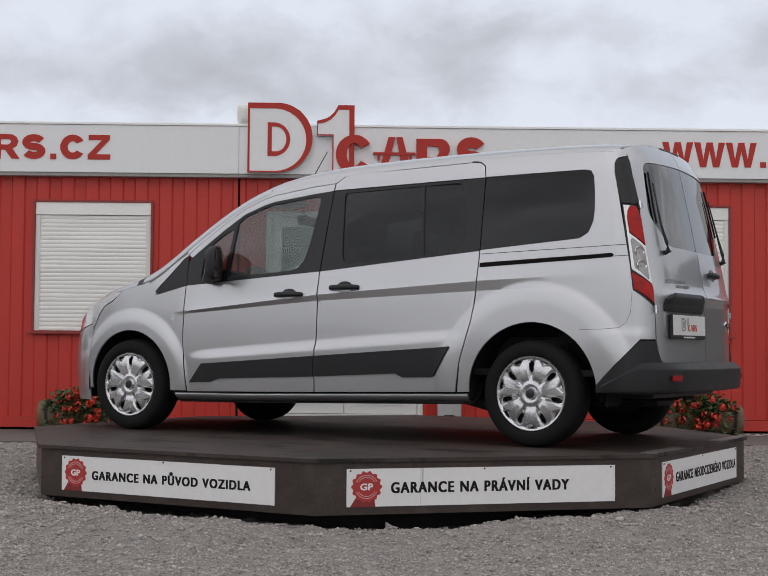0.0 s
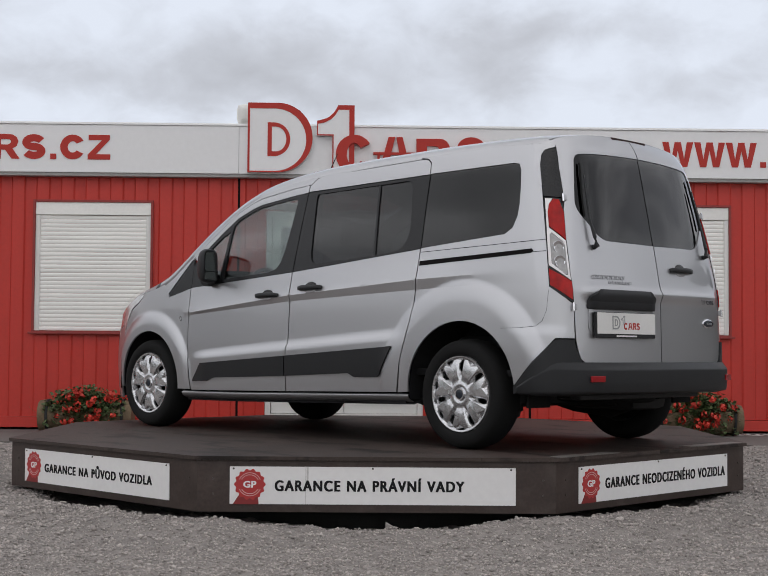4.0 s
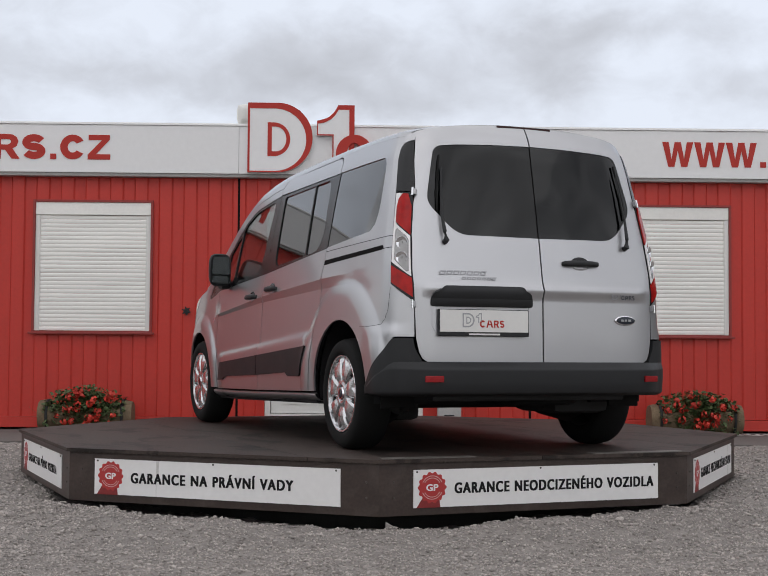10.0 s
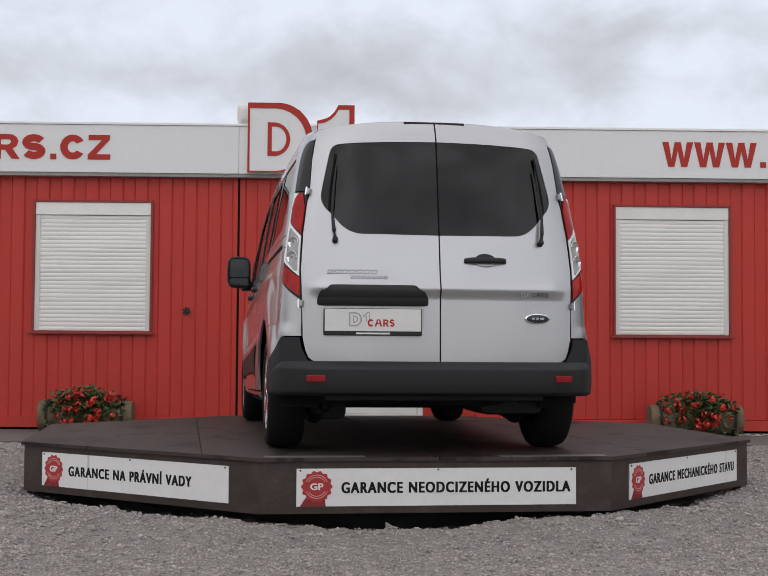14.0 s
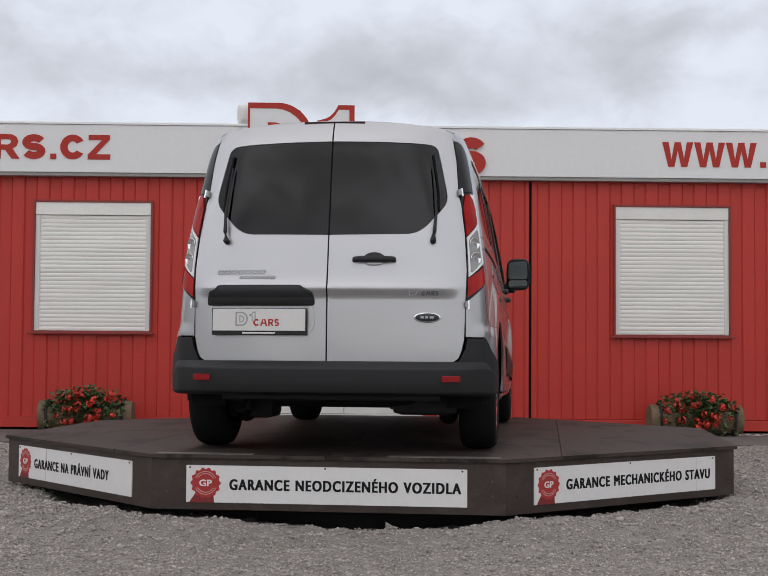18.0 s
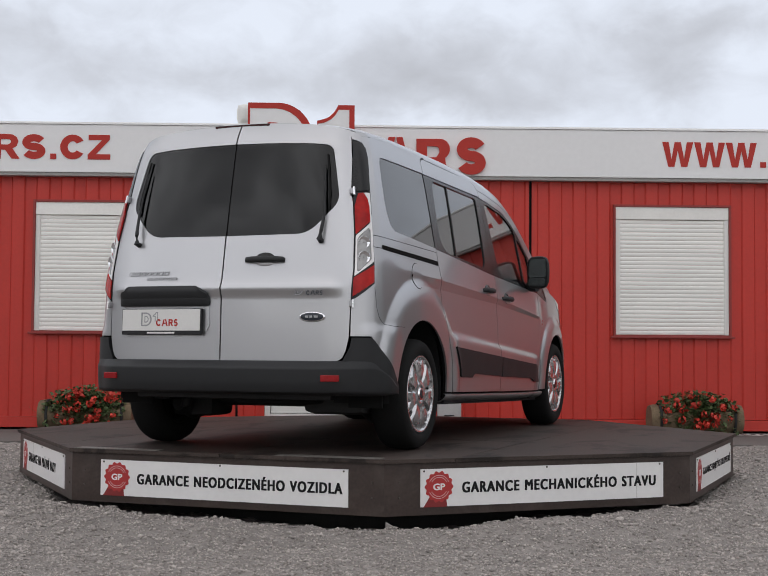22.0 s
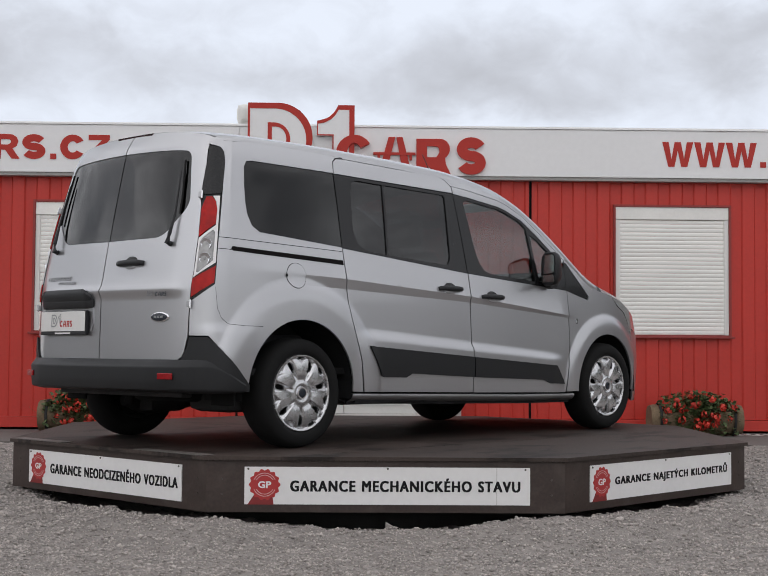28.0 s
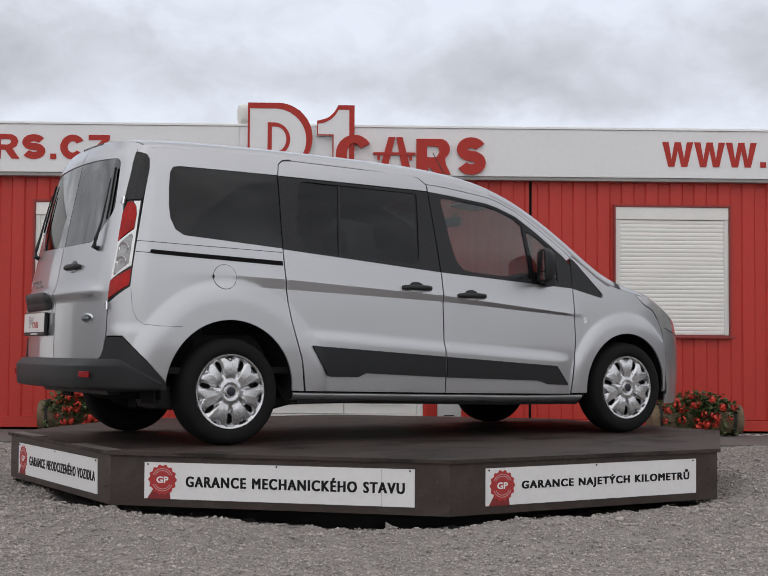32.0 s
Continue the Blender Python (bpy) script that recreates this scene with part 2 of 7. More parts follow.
def ground_z(x, y):
    """Gravel height: level before the turntable, banked up to a ragged lip round it, rising to the pavement by the wall."""
    r = math.hypot(x, y)
    z = -0.335 - 0.07 * min(1, max(0, (1.8 - y) / 3.5))
    z += 0.085 * min(1, max(0, (y - 0.6) / 1.6))
    ragged = 0.022 * noise.noise(Vector((x * 4.5, y * 4.5, 1))) + 0.014 * noise.noise(Vector((x * 13, y * 13, 4)))
    lip = -0.306 + ragged - 0.042 * math.exp(-((x + 0.12) / 0.62) ** 4) * (1 if y < 0 else 0)
    near = 2.565 + 0.05 * noise.noise(Vector((x * 3, y * 3, 8)))
    up = min(1, max(0, (3.25 - r) / (3.25 - near)))
    rise = min(1, max(0, (1.5 - y) / 1.0))
    z += (lip - z) * up * up * (3 - 2 * up) * rise
    z -= (0.11 - 0.085 * min(1, max(0, (abs(x) - 1.75) / 0.35))) * min(1, max(0, (near - r) / 0.16)) * rise
    z += 0.012 * noise.noise(Vector((x * 1.3, y * 1.3, 0))) + 0.012 * noise.noise(Vector((x * 5, y * 5, 3))) + 0.012 * noise.noise(Vector((x * 10, y * 16, 6))) + 0.007 * noise.noise(Vector((x * 31, y * 31, 9)))
    return z


def build_ground():
    bm = bmesh.new()
    xs = [-400, -80, -25, -12, -8] + [-5.3 + 0.2 * i for i in range(10)] + [round(-3.3 + 0.03 * i, 3) for i in range(221)] + [3.5 + 0.2 * i for i in range(10)] + [8, 12, 25, 80, 400]
    ys = [-400, -80, -30, -14, -10] + [-7, -6, -5.5] + [round(-5.1 + 0.03 * i, 3) for i in range(175)] + [round(0.2 + 0.1 * i, 3) for i in range(20)] + [4, 8, 20, 80, 400]
    grid = [[bm.verts.new((x, y, ground_z(x, y))) for x in xs] for y in ys]
    for a, b in zip(grid, grid[1:]):
        for i in range(len(xs) - 1):
            bm.faces.new((a[i], a[i + 1], b[i + 1], b[i]))
    tagged(part("ground", bm, M_GRAVEL_FLOOR, smooth=True, angle=180), "pale grey crushed gravel yard", "ground", kind="structure")
    bm = bx(-9, 9, -1.72, 0.3, -0.5, PAVE_Z, 0.01)
    tagged(part("pavement", bm, M_PAVE, m=WALL.copy()), "worn brownish concrete strip along the wall", "pavement", kind="structure")


build_ground()


def wall_sheet(x0, x1, z0, z1, holes, seed):
    """Ribbed steel wall sheet between x0 and x1: shallow raised and sunk bands, with openings cut through."""
    bm = bmesh.new()
    pitch, depth = 0.245, 0.017
    cuts = {x0, x1}
    for h in holes:
        cuts |= {v for v in h[:2] if x0 < v < x1}
    k0 = math.floor(x0 / pitch)
    prof = []
    for k in range(k0, math.ceil(x1 / pitch) + 1):
        for d, y in ((0.0, 0.0), (0.112, 0.0), (0.128, depth), (0.229, depth)):
            prof.append((k * pitch + d, y))
    px, py = np.array(prof).T
    xs = sorted({round(float(v), 5) for v in px if x0 < v < x1} | {round(v, 5) for v in cuts})
    box_y = 0.10

    def strip(a, b, za, zb):
        ya, yb = float(np.interp(a, px, py)), float(np.interp(b, px, py))
        v = [bm.verts.new(c) for c in ((a, ya, za), (b, yb, za), (b, yb, zb), (a, ya, zb))]
        bm.faces.new(v)
        w = [bm.verts.new(c) for c in ((a, box_y, za), (b, box_y, za), (b, box_y, zb), (a, box_y, zb))]
        bm.faces.new(w[::-1])
        bm.faces.new((v[3], v[2], w[2], w[3])), bm.faces.new((v[1], v[0], w[0], w[1]))
        for h in holes:
            if abs(b - h[0]) < 1e-4 and za < h[3] and zb > h[2]:
                bm.faces.new((v[2], v[1], w[1], w[2]))
            if abs(a - h[1]) < 1e-4 and za < h[3] and zb > h[2]:
                bm.faces.new((v[0], v[3], w[3], w[0]))

    for a, b in zip(xs, xs[1:]):
        over = [h for h in holes if h[0] < (a + b) / 2 < h[1]]
        if over:
            h = over[0]
            if h[2] > z0 + 0.005:
                strip(a, b, z0, h[2])
            strip(a, b, h[3], z1)
        else:
            strip(a, b, z0, z1)
    bmesh.ops.remove_doubles(bm, verts=bm.verts, dist=0.0005)
    return bm


FASCIA_Y = -0.10
JOINTS = (-1.417, 1.518)
ENDS = (-6.8, 5.9)


def arc_pts(cx, cz, rx, rz, a0, a1, n):
    return [(cx + rx * math.cos(radians(a0 + (a1 - a0) * i / n)), cz + rz * math.sin(radians(a0 + (a1 - a0) * i / n))) for i in range(n + 1)]


def half_round(x0, x1, z0, z1, n=20):
    """A plate outline: straight on one side, round on the other."""
    r = (z1 - z0) / 2
    k = min(r, (x1 - x0) * 0.72)
    return [(x0, z1), (x0, z0), (x1 - k, z0)] + arc_pts(x1 - k, (z0 + z1) / 2, k, r, -88, 88, n) + [(x1 - k, z1)]


def build_building():
    house = tagged(empty("office_building", WALL.copy()), "long low red ribbed-steel container office with a white fascia", "building")
    wins = {-2.868: (0.742, 2.030), 2.955: (0.742, 2.035)}
    spans = [(ENDS[0], JOINTS[0] - 0.012), (JOINTS[0] + 0.012, JOINTS[1] - 0.014), (JOINTS[1] + 0.014, ENDS[1])]
    holes = [(x - 0.585, x + 0.585, *z) for x, z in wins.items()] + [(-1.142, 0.448, -0.11, 1.96)]
    for i, (a, b) in enumerate(spans):
        part("wall_panel", wall_sheet(a, b, -0.108, 2.285, holes, i), M_RED, house, "red ribbed steel wall panel")
        part("base_beam", bx(a, b, -0.012, 0.10, -0.219, -0.112, 0.006), M_RED, house)
    for x in JOINTS:
        part("joint_strip", bx(x - 0.0115, x + 0.0115, 0.004, 0.05, -0.236, 2.284), M_JOINT, house, "dark rubber joint")
    for x, (z0, z1) in wins.items():
        build_shutter(house, x, z0, z1)
    # entrance
    door = part("entrance_frame", ring(bmesh.new(), [(-1.055, -0.105), (0.525, -0.105), (0.525, 1.955), (-1.055, 1.955)], [(-1.0, -0.07), (0.47, -0.07), (0.47, 1.90), (-1.0, 1.90)], 0.08, pose(-0.082, -0.005, 0)), M_WHITE, house, "white entrance door frame")
    for x0, x1, hx in ((-0.995, -0.268, -0.33), (-0.262, 0.465, -0.20)):
        leaf = part("door_leaf", ring(bmesh.new(), [(x0, -0.065), (x1, -0.065), (x1, 1.895), (x0, 1.895)], [(x0 + 0.09, 0.68), (x1 - 0.09, 0.68), (x1 - 0.09, 1.80), (x0 + 0.09, 1.80)], 0.05, pose(-0.082, 0.015, 0)), M_WHITE, door, "white half-glazed door leaf")
        part("door_pane", bx(x0 + 0.088, x1 - 0.088, 0.035, 0.045, 0.682, 1.798), M_DOOR_GLASS, door, m=pose(-0.082, 0, 0))
        part("kick_panel", bx(x0 + 0.10, x1 - 0.10, 0.0095, 0.0145, 0.02, 0.60, 0.004), M_WHITE, door, m=pose(-0.082, 0, 0))
        part("door_handle", tube(bmesh.new(), [(hx, 0.014, 0.93), (hx, -0.03, 0.93), (hx + 0.08, -0.035, 0.93)], 0.009, 8), M_SCREW, door, m=pose(-0.082, 0, 0))
    part("door_surround", ring(bmesh.new(), [(-1.10, -0.108), (0.57, -0.108), (0.57, 2.0), (-1.10, 2.0)], [(-1.058, -0.106), (0.528, -0.106), (0.528, 1.958), (-1.058, 1.958)], 0.03, pose(-0.082, -0.02, 0)), M_RED, house)
    cab = part("meter_cabinet", bx(0.585, 0.82, -0.10, -0.002, -0.236, 0.22, 0.008), M_CABINET, house, "low pale grey meter cabinet")
    part("cabinet_door", bx(0.60, 0.805, -0.106, -0.1005, -0.20, 0.205, 0.003), M_CABINET, cab)
    for z in (-0.14, -0.11, -0.08):
        part("vent_slot", bx(0.65, 0.75, -0.1085, -0.1065, z, z + 0.012), M_STEEL_DARK, cab)
    tap = part("wall_tap", cyl(bmesh.new(), 0.03, 0.028, 0.02, pose(-1.926, -0.012, 0.947, 90), 16), M_STEEL_DARK, house, "dark iron wall tap")
    for a in (20, 80, 140):
        part("tap_spoke", bx(-0.045, 0.045, -0.006, 0.006, -0.007, 0.007, 0.002), M_STEEL_DARK, tap, m=pose(-1.926, -0.036, 0.947, 0, a, 0))
    # fascia of sheet panels with a flashing above and a grey drip below
    seams = [ENDS[0], -1.415, 4.6, ENDS[1]]
    for a, b in zip(seams, seams[1:]):
        part("fascia_panel", bx(a + 0.0015, b - 0.0015, FASCIA_Y, 0.16, 2.318, 2.795, 0.004), M_FASCIA, house, "white sheet-metal fascia panel")
        part("drip_trim", bx(a, b, FASCIA_Y + 0.012, 0.14, 2.283, 2.3165, 0.003), M_TRIM, house)
        part("flashing", bx(a, b, FASCIA_Y - 0.012, 0.19, 2.797, 2.822, 0.005), M_FLASHING, house, "white roof-edge flashing")
    part("roof", bx(*ENDS, 0.165, 6.0, 2.60, 2.79, 0.01), M_TRIM, house)
    part("side_wall", bx(ENDS[0], ENDS[0] + 0.08, 0.11, 6.0, -0.24, 2.59), M_RED, house)
    part("side_wall", bx(ENDS[1] - 0.08, ENDS[1], 0.11, 6.0, -0.24, 2.59), M_RED, house)
    part("back_wall", bx(ENDS[0] + 0.09, ENDS[1] - 0.09, 5.92, 6.0, -0.24, 2.59), M_RED, house)
    # words along the fascia
    m = pose(0, FASCIA_Y - 0.0065, 0)
    z0, z1 = 2.446, 2.693
    part("letter", letter_r(bmesh.new(), -3.845, -3.585, z0, z1, 0.006), M_LETTER, house, "red block letter", m=m)
    part("letter", letter_s(bmesh.new(), -3.566, -3.336, z0, z1, 0.036, 0.006), M_LETTER, house, m=m)
    part("letter", extruded(bmesh.new(), [(-3.287, z0), (-3.229, z0), (-3.229, z0 + 0.055), (-3.287, z0 + 0.055)], 0.006), M_LETTER, house, m=m)
    part("letter", extruded(bmesh.new(), arc_pts(-3.066, (z0 + z1) / 2, 0.124, 0.1235, 32, 328, 30) + arc_pts(-3.066, (z0 + z1) / 2, 0.050, 0.056, 322, 38, 30), 0.006), M_LETTER, house, m=m)
    part("letter", extruded(bmesh.new(), [(-2.917, z0), (-2.693, z0), (-2.693, z0 + 0.053), (-2.835, z0 + 0.053), (-2.700, z1 - 0.047), (-2.700, z1), (-2.909, z1), (-2.909, z1 - 0.053), (-2.778, z1 - 0.053), (-2.917, z0 + 0.047)], 0.006), M_LETTER, house, m=m)
    z0, z1 = 2.432, 2.682
    for x0 in (2.834, 3.156, 3.478):
        k = [(0, 1), (0.064, 1), (0.092, 0.30), (0.125, 1), (0.187, 1), (0.220, 0.30), (0.248, 1), (0.312, 1), (0.252, 0), (0.190, 0), (0.156, 0.68), (0.122, 0), (0.060, 0)]
        part("letter", extruded(bmesh.new(), [(x0 + dx, z0 + (z1 - z0) * f) for dx, f in k[::-1]], 0.006), M_LETTER, house, m=m)
    part("letter", extruded(bmesh.new(), [(3.824, z0), (3.884, z0), (3.884, z0 + 0.056), (3.824, z0 + 0.056)], 0.006), M_LETTER, house, m=m)
    build_logo(house)
    return house


def sign_words(words, width, height, mat, parent, m, thick, bold, by_letter=False, spacing=1.0, fat=0.0):
    """Lettering cut into one mesh a word (or a letter)."""
    me = text_mesh(words, width - fat, height - 0.45 * fat, thick, bold, spacing)
    nv = len(me.vertices)
    co = np.empty(nv * 3)
    me.vertices.foreach_get("co", co)
    co = co.reshape(-1, 3)
    polys = [tuple(p.vertices) for p in me.polygons]
    bpy.data.meshes.remove(me)
    if fat:
        # further cuts set a little to the side give the heavy strokes
        first, base = list(polys), co.copy()
        for k, (dx, dz) in enumerate(((0.5, 0.45), (1.0, 0.0), (0.5, 0.0), (1.0, 0.45), (0.0, 0.45))):
            polys += [tuple(q + len(co) for q in p) for p in first]
            co = np.concatenate([co, base + np.array([dx * fat, -0.00012 * (k + 1), dz * fat])])
        nv = len(co)
    # islands, merged where they overlap in x
    root = list(range(nv))

    def find(a):
        while root[a] != a:
            root[a] = root[root[a]]
            a = root[a]
        return a

    for p in polys:
        for q in p[1:]:
            root[find(q)] = find(p[0])
    span = {}
    for i in range(nv):
        r = find(i)
        x = co[i, 0]
        a, b = span.get(r, (x, x))
        span[r] = (min(a, x), max(b, x))
    need = 0.22 * height if not by_letter else -0.05 * height
    groups = []
    for r, (a, b) in sorted(span.items(), key=lambda k: k[1][0]):
        if groups and a - groups[-1][1] < need:
            groups[-1][1] = max(b, groups[-1][1])
            groups[-1][2].add(r)
        else:
            groups.append([a, b, {r}])
    for a, b, rs in groups:
        idx = [i for i in range(nv) if find(i) in rs]
        at = {k: n for n, k in enumerate(idx)}
        mm = bpy.data.meshes.new("letter" if by_letter else "word")
        mm.from_pydata([tuple(co[i]) for i in idx], [], [tuple(at[q] for q in p) for p in polys if p[0] in at])
        part("letter" if by_letter else "word", mm, mat, parent, m=m)


def letter_s(bm, x0, x1, z0, z1, w, thick):
    """A bold S of half stroke w: two bowls that run into one another."""
    cx, cz, r = (x0 + x1) / 2, (z0 + z1) / 2, ((z1 - z0) / 2 - w) / 2
    line = arc_pts(cx, cz + r, (x1 - x0) / 2 - w, r, 22, 270, 22) + arc_pts(cx, cz - r, (x1 - x0) / 2 - w, r, 90, -158, 22)[1:]
    pts = [Vector((x, 0, z)) for x, z in line]
    rows = []
    for k, p in enumerate(pts):
        d = (pts[min(k + 1, len(pts) - 1)] - pts[max(k - 1, 0)]).normalized()
        nrm = Vector((-d.z, 0, d.x)) * w
        rows.append([bm.verts.new(p + nrm), bm.verts.new(p - nrm), bm.verts.new(p - nrm + Vector((0, thick, 0))), bm.verts.new(p + nrm + Vector((0, thick, 0)))])
    for a, b in zip(rows, rows[1:]):
        for j in range(4):
            bm.faces.new((a[j], a[(j + 1) % 4], b[(j + 1) % 4], b[j]))
    bm.faces.new(rows[0]), bm.faces.new(rows[-1])
    bmesh.ops.recalc_face_normals(bm, faces=bm.faces)
    return bm


def letter_r(bm, x0, x1, z0, z1, thick):
    """A bold R with a slot in its bowl."""
    w, h = x1 - x0, z1 - z0
    o = [(0, 0), (0.26, 0), (0.26, 0.36), (0.42, 0.36), (0.68, 0), (0.98, 0), (0.70, 0.42), (0.86, 0.52), (0.92, 0.70), (0.86, 0.88), (0.70, 0.98), (0.52, 1), (0, 1)]
    i = [(0.26, 0.57), (0.27, 0.57), (0.28, 0.57), (0.34, 0.57), (0.42, 0.57), (0.52, 0.57), (0.58, 0.60), (0.63, 0.64), (0.645, 0.69), (0.63, 0.74), (0.58, 0.78), (0.50, 0.79), (0.26, 0.79)]
    return ring(bm, [(x0 + a * w, z0 + b * h) for a, b in o], [(x0 + a * w, z0 + b * h) for a, b in i], thick)


def build_logo(house):
    """The roof sign: a white half-round plate and a flag-shaped plate edged in red, and four red shapes."""
    y = FASCIA_Y - 0.06
    SX = -0.082
    sign = part("roof_sign", extruded(bmesh.new(), half_round(-1.243, -0.597, 2.330, 3.025), 0.055, pose(SX, y, 0)), M_FASCIA, house, "white half-round sign plate edged in red")
    o, i = half_round(-1.243, -0.597, 2.330, 3.025), half_round(-1.222, -0.660, 2.343, 2.968)
    part("red_edge", ring(bmesh.new(), o, i, 0.004, pose(SX, y - 0.0045, 0)), M_LETTER, sign)
    o, i = half_round(-1.045, -0.820, 2.490, 2.828), half_round(-1.003, -0.858, 2.538, 2.786)
    part("red_inset", ring(bmesh.new(), o, i, 0.004, pose(SX, y - 0.0045, 0)), M_LETTER, sign)
    part("sign_back", box(bmesh.new(), -1.445, -1.20, y + 0.057, y + 0.30, 2.82, 3.028, 0.06), M_WHITE, sign, smooth=True, angle=60)
    flag = [(-0.390, 2.322), (-0.390, 2.702), (-0.555, 2.702), (-0.555, 2.850), (-0.50, 2.862), (-0.44, 2.885), (-0.39, 2.93), (-0.355, 2.985), (-0.345, 3.008), (-0.181, 3.008), (-0.181, 2.322)]
    plate = part("flag_plate", extruded(bmesh.new(), flag, 0.055, pose(SX, y, 0)), M_FASCIA, sign)
    strips = [[(-0.555, 2.820), (-0.48, 2.832), (-0.42, 2.862), (-0.375, 2.905), (-0.34, 2.962), (-0.233, 2.962), (-0.181, 2.962), (-0.181, 3.008), (-0.345, 3.008), (-0.355, 2.985), (-0.39, 2.93), (-0.44, 2.885), (-0.50, 2.862), (-0.555, 2.850)],
              [(-0.233, 2.40), (-0.181, 2.40), (-0.181, 2.961), (-0.233, 2.961)], [(-0.400, 2.322), (-0.388, 2.322), (-0.388, 2.714), (-0.400, 2.714)], [(-0.555, 2.7145), (-0.555, 2.702), (-0.4005, 2.702), (-0.4005, 2.7145)], [(-0.555, 2.715), (-0.545, 2.715), (-0.545, 2.8195), (-0.555, 2.8195)]]
    for k in strips:
        part("red_edge", extruded(bmesh.new(), k, 0.004, pose(SX, y - 0.0045, 0)), M_LETTER, plate)
    yy = FASCIA_Y - 0.03
    front = pose(SX, y - 0.022, 0)
    up = pose(SX, yy, 0)
    shape = arc_pts(-0.180, 2.515, 0.185, 0.195, 35, 325, 30) + arc_pts(-0.180, 2.515, 0.075, 0.115, 325, 35, 30)
    part("red_shape", extruded(bmesh.new(), shape, 0.081, front), M_LETTER, house, "red open ring on the fascia")
    for k in ([(0.062, 2.33), (0.135, 2.33), (0.228, 2.70), (0.160, 2.70)], [(0.238, 2.70), (0.300, 2.70), (0.395, 2.33), (0.310, 2.33)], [(0.010, 2.520), (0.430, 2.520), (0.430, 2.545), (0.010, 2.545)], [(0.05, 2.47), (0.075, 2.47), (0.075, 2.52), (0.05, 2.52)], [(0.37, 2.47), (0.395, 2.47), (0.395, 2.52), (0.37, 2.52)]):
        part("red_shape", extruded(bmesh.new(), k, 0.03, up if len(k) and k[0][1] != 2.520 else pose(SX, yy - 0.004, 0)), M_LETTER, house)
    o = [(0.440, 2.33), (0.560, 2.33), (0.560, 2.41), (0.64, 2.33), (0.785, 2.33), (0.735, 2.43)] + arc_pts(0.68, 2.585, 0.095, 0.10, -60, 90, 12) + [(0.440, 2.685)]
    i = [(0.545, 2.50), (0.555, 2.50), (0.56, 2.50), (0.60, 2.50), (0.62, 2.50), (0.640, 2.50)] + arc_pts(0.64, 2.565, 0.03, 0.045, -60, 90, 12) + [(0.545, 2.615)]
    part("red_shape", ring(bmesh.new(), o, i, 0.03, up), M_LETTER, house, "red block with a slot")
    bm = letter_s(bmesh.new(), 0.845, 1.135, 2.33, 2.705, 0.052, 0.03)
    part("red_shape", bm, M_LETTER, house, "red double curl on the fascia", m=up)


SLAT = None


def build_shutter(house, x, z0, z1):
    """A closed roller shutter: casing, side guides, slats, sill and a thin frame."""
    global SLAT
    w = 0.575
    win = part("window", ring(bmesh.new(), [(x - w - 0.022, z0 - 0.02), (x + w + 0.022, z0 - 0.02), (x + w + 0.022, z1 + 0.022), (x - w - 0.022, z1 + 0.022)], [(x - w, z0), (x + w, z0), (x + w, z1), (x - w, z1)], 0.05, pose(0, -0.018, 0)), M_RED_DARK, house, "window closed by a cream roller shutter")
    part("shutter_box", bx(x - w + 0.001, x + w - 0.001, -0.006, 0.055, z1 - 0.128, z1 - 0.001, 0.006), M_SHUTTER, win)
    for s in (-1, 1):
        a = x + s * (w - 0.024)
        part("guide_rail", bx(a - 0.023, a + 0.023, -0.002, 0.05, z0 + 0.001, z1 - 0.130, 0.004), M_WHITE, win)
    n = 28
    h = (z1 - 0.131 - z0 - 0.002) / n
    if SLAT is None:
        bm = bmesh.new()
        prof = [(0.0165, 0.0), (0.0148, 0.003), (0.0130, h * 0.30), (0.0124, h * 0.62), (0.0136, h - 0.006), (0.0160, h - 0.001)]
        rows = [[bm.verts.new((px, py, pz)) for py, pz in prof] for px in (-(w - 0.0475), w - 0.0475)]
        for k in range(len(prof) - 1):
            bm.faces.new((rows[0][k], rows[1][k], rows[1][k + 1], rows[0][k + 1]))
        bmesh.ops.recalc_face_normals(bm, faces=bm.faces)
        if sum(f.normal.y for f in bm.faces) > 0:
            bmesh.ops.reverse_faces(bm, faces=bm.faces)
        bmesh.ops.solidify(bm, geom=bm.faces, thickness=0.002)
        SLAT = mesh_of(bm, "slat", True, 30)
        SLAT.materials.append(M_SHUTTER)
    rnd = random.Random(round(x * 10))
    for k in range(n):
        part("slat", SLAT, None, win, m=pose(x, rnd.uniform(-0.0008, 0.0008), z0 + 0.002 + k * h, 0, rnd.uniform(-0.05, 0.05), 0))
    part("sill", bx(x - w - 0.05, x + w + 0.05, -0.05, -0.0185, z0 - 0.034, z0 - 0.012, 0.004), M_RED_DARK, win, "dark red steel sill")


M_DOOR_GLASS = material("door_glass", (0.10, 0.125, 0.12), 0.04, vary=0.05, coat=1.0)
house = build_building()


# ---- flower troughs ----
M_LOG = material("weathered_log", (0.165, 0.118, 0.070), 0.85, vary=0.4, scale=9, fine=60, bump=0.006)
M_SOIL = material("potting_soil", (0.03, 0.022, 0.016), 0.95, vary=0.3, scale=30, fine=120, bump=0.004)
M_LEAF = material("geranium_leaf", (0.068, 0.100, 0.034), 0.6, vary=0.45, scale=14, fine=70)
M_BLOOM = material("scarlet_petals", (0.56, 0.040, 0.022), 0.6, vary=0.25, scale=40, fine=200, per_object=0.2)


